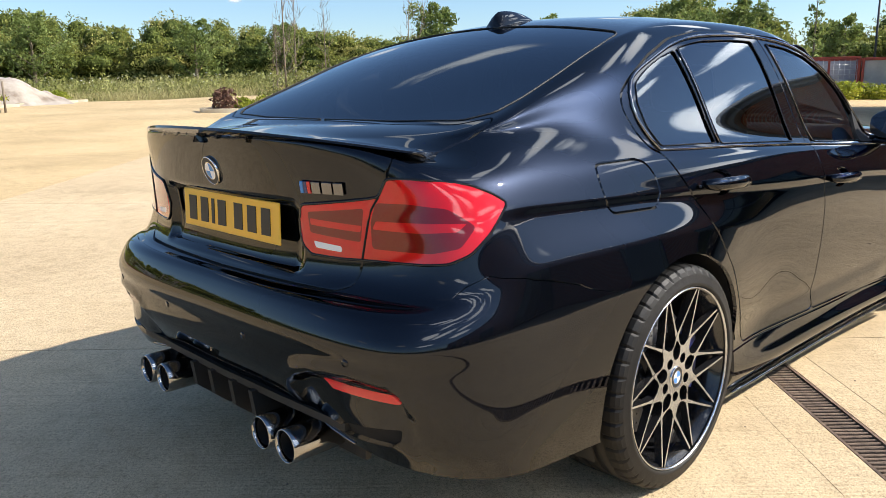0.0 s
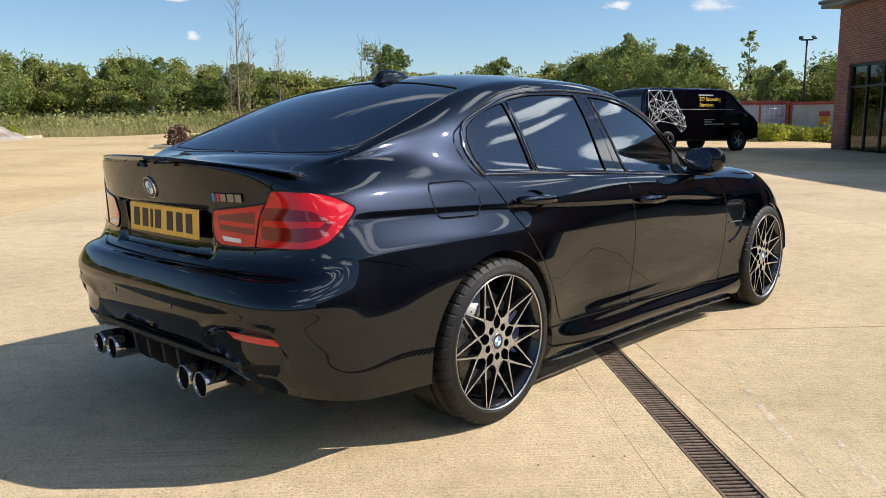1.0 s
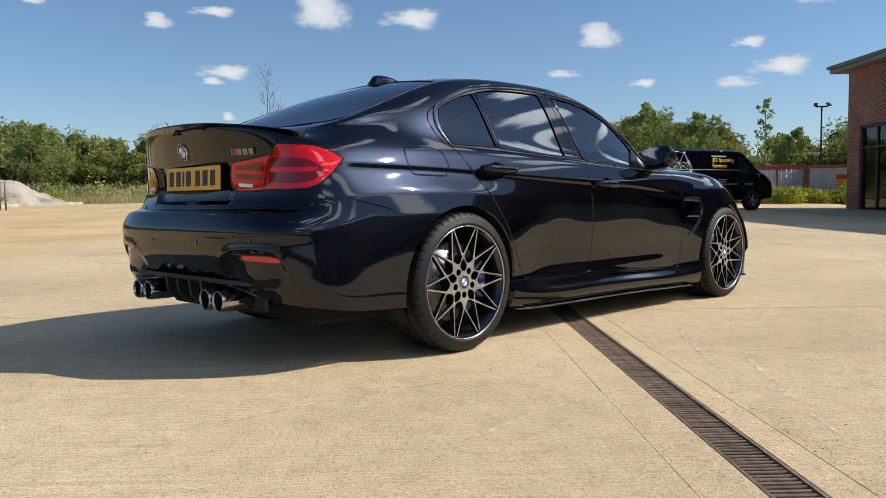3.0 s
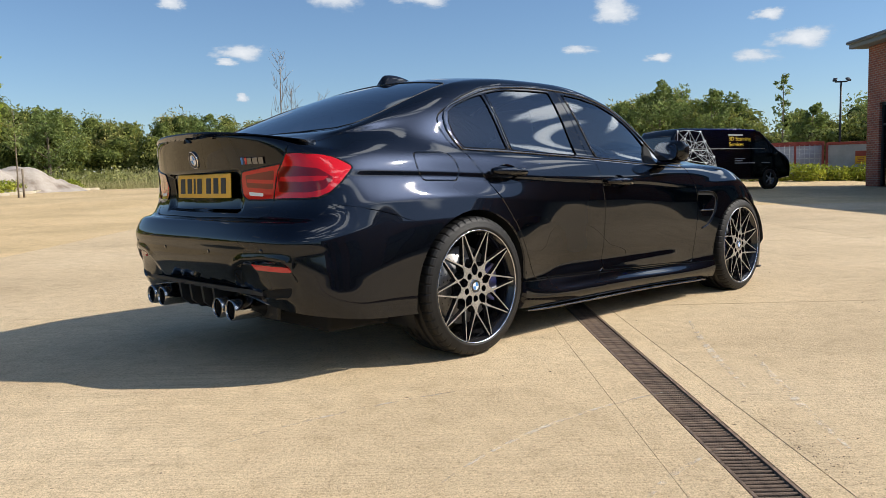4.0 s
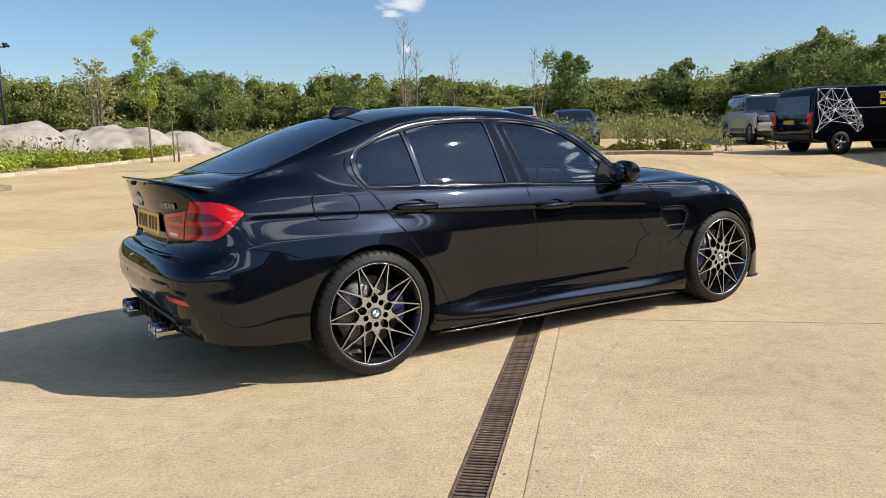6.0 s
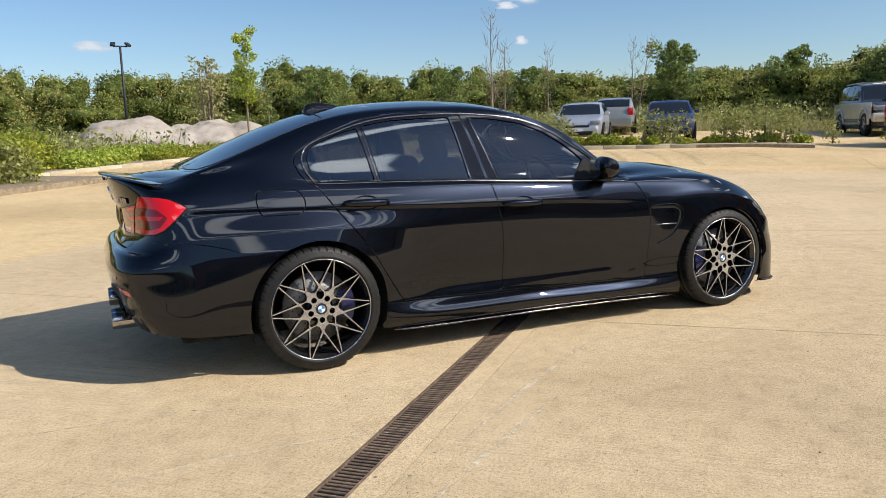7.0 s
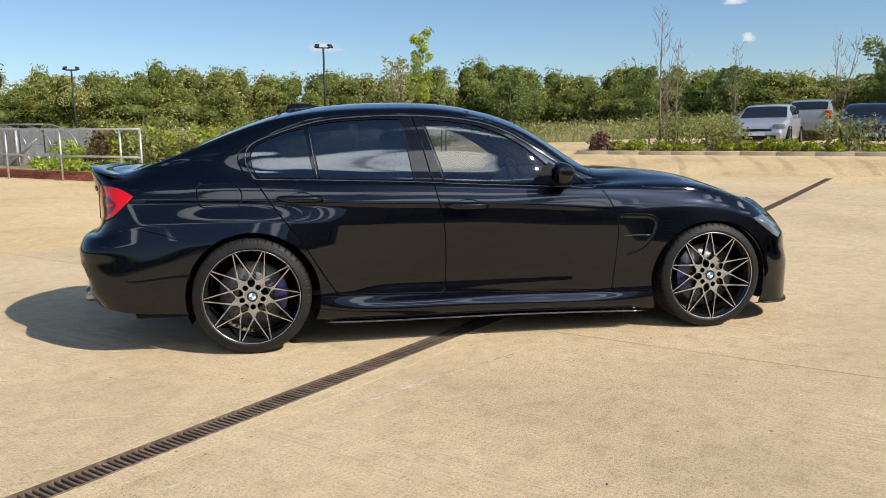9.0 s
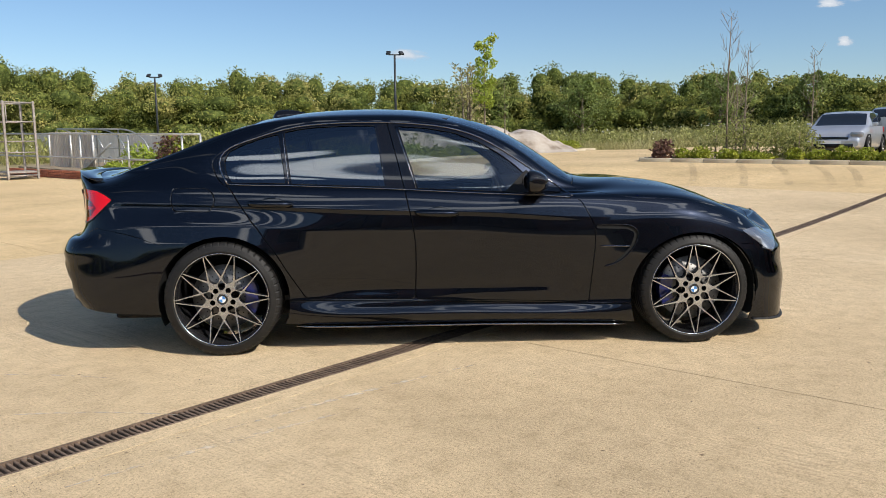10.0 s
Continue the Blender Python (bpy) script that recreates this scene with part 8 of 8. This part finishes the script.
part("lower_intake", block(0.04, 0.9, 0.12, 0.02, (2.395, 0, 0.58)), GLOSS, pick_up)
part("bonnet_scoop", block(0.5, 0.55, 0.06, 0.025, (1.45, 0, 1.19)), CHARC, pick_up)
for x in (-1.5, 1.45):
    for s in (-1, 1):
        part("arch_flare", tube([(x + 0.50 * math.cos(a), s * 0.90, 0.41 + 0.48 * math.sin(a)) for a in np.linspace(-0.1, math.pi + 0.1, 16)], 0.045, 8, True), DUSTY, pick_up)
for s in (-1, 1):
    part("side_step", tube([(-0.85, s * 0.93, 0.40), (0.85, s * 0.93, 0.40)], 0.04, 8), GALV, pick_up)
for x in (-1.7, -0.6, 0.05):
    part("roof_crossbar", tube([(x, -0.6, 1.84), (x, 0.6, 1.84)], 0.018, 6), GALV, pick_up)
for k in range(9):
    part("grille_bar", block(0.012, 0.02, 0.16, 0.0, (2.332, -0.32 + 0.08 * k, 0.94)), CHROME, pick_up)
# black panel van with a line pattern
VAN = [(-2.42, 0.42), (-2.45, 0.62), (-2.44, 1.05), (-2.36, 1.7), (-2.22, 1.90), (-1.9, 1.95), (0.3, 1.955), (0.95, 1.93), (1.2, 1.86), (1.88, 1.26), (2.2, 1.08), (2.38, 0.9), (2.42, 0.6), (2.38, 0.36), (1.9, 0.3), (-2.1, 0.32)]
VW, VBELT, VLEAN = 1.90, 1.05, 0.16
VYAW = -20.5
van = vehicle("van", "black panel van with a white line pattern and yellow lettering", "van", at_ground(21.95, 9.05, VYAW), VAN, VW, VBELT, VLEAN, PAINT,
              [[(0.88, 1.16), (0.92, 1.72), (1.12, 1.74), (1.66, 1.24), (1.62, 1.16)]],
              [((1.86, 1.31), (1.24, 1.82)), ((-2.435, 1.15), (-2.372, 1.68))], (-1.5, 1.5), 0.318, [(2.20, 0.70, 0.92, 0.28, 0.30, 0.22)], [(-2.42, 0.83, 1.02, 0.10, 0.17, 0.36)], (2.40, 0.78, 1.0, 0.12))
part("number_plate", block(0.01, 0.5, 0.12, 0.0, (-2.455, 0.1, 0.93)), YELLOW, van)
part("rear_step", block(0.14, 1.75, 0.16, 0.04, (-2.46, 0, 0.5)), MATT, van)
part("tow_bar", tube([(-2.45, 0.1, 0.42), (-2.62, 0.1, 0.40), (-2.62, 0.1, 0.5)], 0.025, 8), MATT, van)
part("rear_badge", lathe([(0.0, -0.004), (0.055, -0.004), (0.06, 0.0)], 20, "X"), CHROME, van, "", pose(-2.435, 0, 1.08))


def van_y(z):
    return -(lean_y(VW, z, VBELT, VLEAN) + 0.008)


net = [(-2.2, 1.85), (-1.75, 1.88), (-1.3, 1.84), (-2.25, 1.45), (-1.95, 1.6), (-1.55, 1.5), (-1.15, 1.55), (-2.1, 1.15), (-1.7, 1.25), (-1.4, 1.1), (-1.1, 1.25), (-2.2, 0.85), (-1.85, 0.95), (-1.0, 0.9), (-0.85, 1.05), (-0.75, 0.75), (-2.3, 0.65), (-0.95, 0.6), (-1.2, 0.85)]
for i, a in enumerate(net):
    for j, b in enumerate(net[:i]):
        if math.hypot(a[0] - b[0], a[1] - b[1]) < 0.66:
            part("pattern_line", tube([(a[0], van_y(a[1]), a[1]), (b[0], van_y(b[1]), b[1])], 0.0065, 4, False), WHITE, van)
for x, z in net[::2]:
    part("pattern_node", lathe([(0.0, -0.004), (0.036, -0.003), (0.036, 0.0)], 12), WHITE, van, "", pose(x, van_y(z), z))
for z, x0, x1 in ((0.98, 0.0, 0.42), (0.91, 0.0, 0.32), (0.84, 0.0, 0.85), (0.84, 1.15, 1.5)):
    part("small_print", block(x1 - x0, 0.004, 0.025, 0.0, ((x0 + x1) / 2, van_y(z), z)), GREYP, van)
part("small_print", block(0.62, 0.004, 0.045, 0.0, (0.12, van_y(1.74), 1.74)), GREYP, van)
part("side_rail", block(3.0, 0.012, 0.02, 0.0, (-0.2, van_y(1.3), 1.3)), GALV, van)
for k, words in enumerate(("3D Scanning", "Services")):
    cu = bpy.data.curves.new("lettering", "FONT")
    cu.body, cu.size, cu.extrude = words, 0.185, 0.002
    tmp = bpy.data.objects.new("lettering", cu)
    scene.collection.objects.link(tmp)
    me = bpy.data.meshes.new_from_object(tmp)
    bpy.data.objects.remove(tmp)
    z = 1.56 - 0.18 * k
    part("lettering", me, mat("yellow_lettering", (0.85, 0.55, 0.03), 0.5), van, "yellow lettering", pose(-0.18, van_y(z + 0.06) - 0.004, z, 90 - 5, 0, 0))

# ---- clouds ----


def cloud_mat(seed, dense_, glow=1.0):
    m = bpy.data.materials.new("cloud")
    m.use_nodes = True
    n, l = m.node_tree.nodes, m.node_tree.links
    n.remove(n["Principled BSDF"])
    tc, mp = n.new("ShaderNodeTexCoord"), n.new("ShaderNodeMapping")
    mp.inputs["Location"].default_value = (seed * 3.7, seed * 1.3, 0)
    l.new(tc.outputs["Generated"], mp.inputs[0])
    nz = n.new("ShaderNodeTexNoise")
    nz.inputs["Scale"].default_value, nz.inputs["Detail"].default_value, nz.inputs["Roughness"].default_value = 2.6, 9, 0.58
    l.new(mp.outputs[0], nz.inputs["Vector"])
    sub = n.new("ShaderNodeVectorMath")
    sub.operation = "SUBTRACT"
    sub.inputs[1].default_value = (0.5, 0.5, 0.5)
    l.new(tc.outputs["Generated"], sub.inputs[0])
    sc = n.new("ShaderNodeVectorMath")
    sc.operation = "MULTIPLY"
    sc.inputs[1].default_value = (2.0, 2.0, 0.0)
    l.new(sub.outputs[0], sc.inputs[0])
    ln = n.new("ShaderNodeVectorMath")
    ln.operation = "LENGTH"
    l.new(sc.outputs[0], ln.inputs[0])
    fall = n.new("ShaderNodeMapRange")
    fall.inputs["From Min"].default_value, fall.inputs["From Max"].default_value = 0.0, 1.0
    fall.inputs["To Min"].default_value, fall.inputs["To Max"].default_value = 0.34 * dense_, -0.42
    l.new(ln.outputs["Value"], fall.inputs[0])
    add = n.new("ShaderNodeMath")
    l.new(nz.outputs[0], add.inputs[0]), l.new(fall.outputs[0], add.inputs[1])
    ramp = n.new("ShaderNodeMapRange")
    ramp.interpolation_type = "SMOOTHSTEP"
    ramp.inputs["From Min"].default_value, ramp.inputs["From Max"].default_value = 0.44, 0.66
    ramp.inputs["To Max"].default_value = 0.93
    l.new(add.outputs[0], ramp.inputs[0])
    tr, em, mx = n.new("ShaderNodeBsdfTransparent"), n.new("ShaderNodeEmission"), n.new("ShaderNodeMixShader")
    tone = n.new("ShaderNodeValToRGB")
    tone.color_ramp.elements[0].position, tone.color_ramp.elements[0].color = 0.5, (0.50, 0.57, 0.66, 1)
    tone.color_ramp.elements[1].position, tone.color_ramp.elements[1].color = 0.85, (0.78, 0.80, 0.83, 1)
    em.inputs[1].default_value = glow
    l.new(add.outputs[0], tone.inputs[0]), l.new(tone.outputs[0], em.inputs[0])
    l.new(ramp.outputs[0], mx.inputs[0]), l.new(tr.outputs[0], mx.inputs[1]), l.new(em.outputs[0], mx.inputs[2])
    l.new(mx.outputs[0], n["Material Output"].inputs[0])
    return m


cmats = [cloud_mat(k, d) for k, d in ((1, 1.0), (2.3, 0.8), (3.9, 1.1), (5.2, 0.7))]
lit = [cloud_mat(k, d, 3.6) for k, d in ((1.6, 1.6), (2.9, 1.4), (4.4, 1.7), (6.1, 1.4))]       # brighter on the sun's side
FAR = 1800.0
# bearing, height over the horizon, width and depth, all in degrees
CLOUDS = [(53.5, 13.3, 8.5, 5.2, 0), (46.6, 12.8, 7.0, 3.2, 2), (59.8, 9.0, 6.0, 2.4, 2), (33.7, 11.3, 6.5, 3.4, 0), (36.1, 8.9, 5.0, 1.8, 1), (23.4, 10.3, 3.6, 1.8, 2), (24.4, 7.8, 6.0, 2.6, 1), (21.3, 8.6, 6.5, 3.0, 2), (30.4, 8.0, 3.2, 1.4, 2),
          (89.1, 6.2, 5.4, 2.3, 0), (60.0, 6.0, 2.0, 1.2, 3), (64.5, 12.2, 4.0, 2.0, 3), (19.3, 12.9, 7.0, 3.0, 0), (72.0, 13.0, 3.0, 1.4, 3), (61.0, 8.4, 3.4, 1.0, 3), (92.0, 10.2, 1.6, 1.2, 3), (60.5, 13.0, 5.0, 1.6, 1),
          (-25, 17, 14, 7, 0), (-60, 24, 18, 8, 2), (-95, 18, 16, 7, 1), (-120, 28, 16, 9, 0), (-150, 20, 15, 7, 2), (170, 16, 12, 6, 1), (140, 22, 12, 6, 3), (-75, 38, 16, 10, 0), (-18, 46, 16, 9, 1), (-8, 24, 20, 7, 2), (5, 15, 16, 6, 0), (-28, 26, 12, 5, 1), (-80, 30, 14, 6, 3), (-100, 32, 18, 6, 1), (12, 30, 16, 8, 2), (-66, 16, 20, 5, 0), (-125, 16, 18, 5, 3), (-88, 22, 16, 4, 2), (-75, 29, 24, 10, 1), (-64, 21, 20, 7, 3), (-95, 40, 24, 12, 0), (-22, 31, 14, 9, 2), (-8, 40, 22, 12, 1), (-62, 55, 22, 10, 3), (-106, 25, 22, 8, 0), (-30, 56, 16, 9, 2), (-110, 45, 18, 9, 2), (100, 30, 14, 6, 3), (50, 32, 16, 8, 1), (-140, 50, 20, 10, 0)]
for k, (a, h, w, d, kind_) in enumerate(CLOUDS):
    if k > 16:                                     # those behind the yard are long thin streaks
        w, d = w * 1.5, d * 0.7
    a, h = radians(a), radians(h)
    way = Vector((math.cos(a) * math.cos(h), math.sin(a) * math.cos(h), math.sin(h)))
    me = mesh_of("cloud", [(-1, -1, 0), (1, -1, 0), (1, 1, 0), (-1, 1, 0)], [(0, 1, 2, 3)])
    me.materials.append((lit if -130 < math.degrees(a) < 13 else cmats)[(kind_ + k // 9) % 4])
    ob = new("cloud", me)
    turn = (-way).to_track_quat("Z", "Y").to_matrix().to_4x4()
    ob.matrix_basis = Matrix.Translation(way * FAR) @ turn @ Matrix.Diagonal((FAR * math.tan(radians(w / 2)) * 1.15, FAR * math.tan(radians(d / 2)) * 1.15, 1, 1))
    tagged(ob, "small white fair-weather cloud in the blue sky", "cloud", "", "structure")
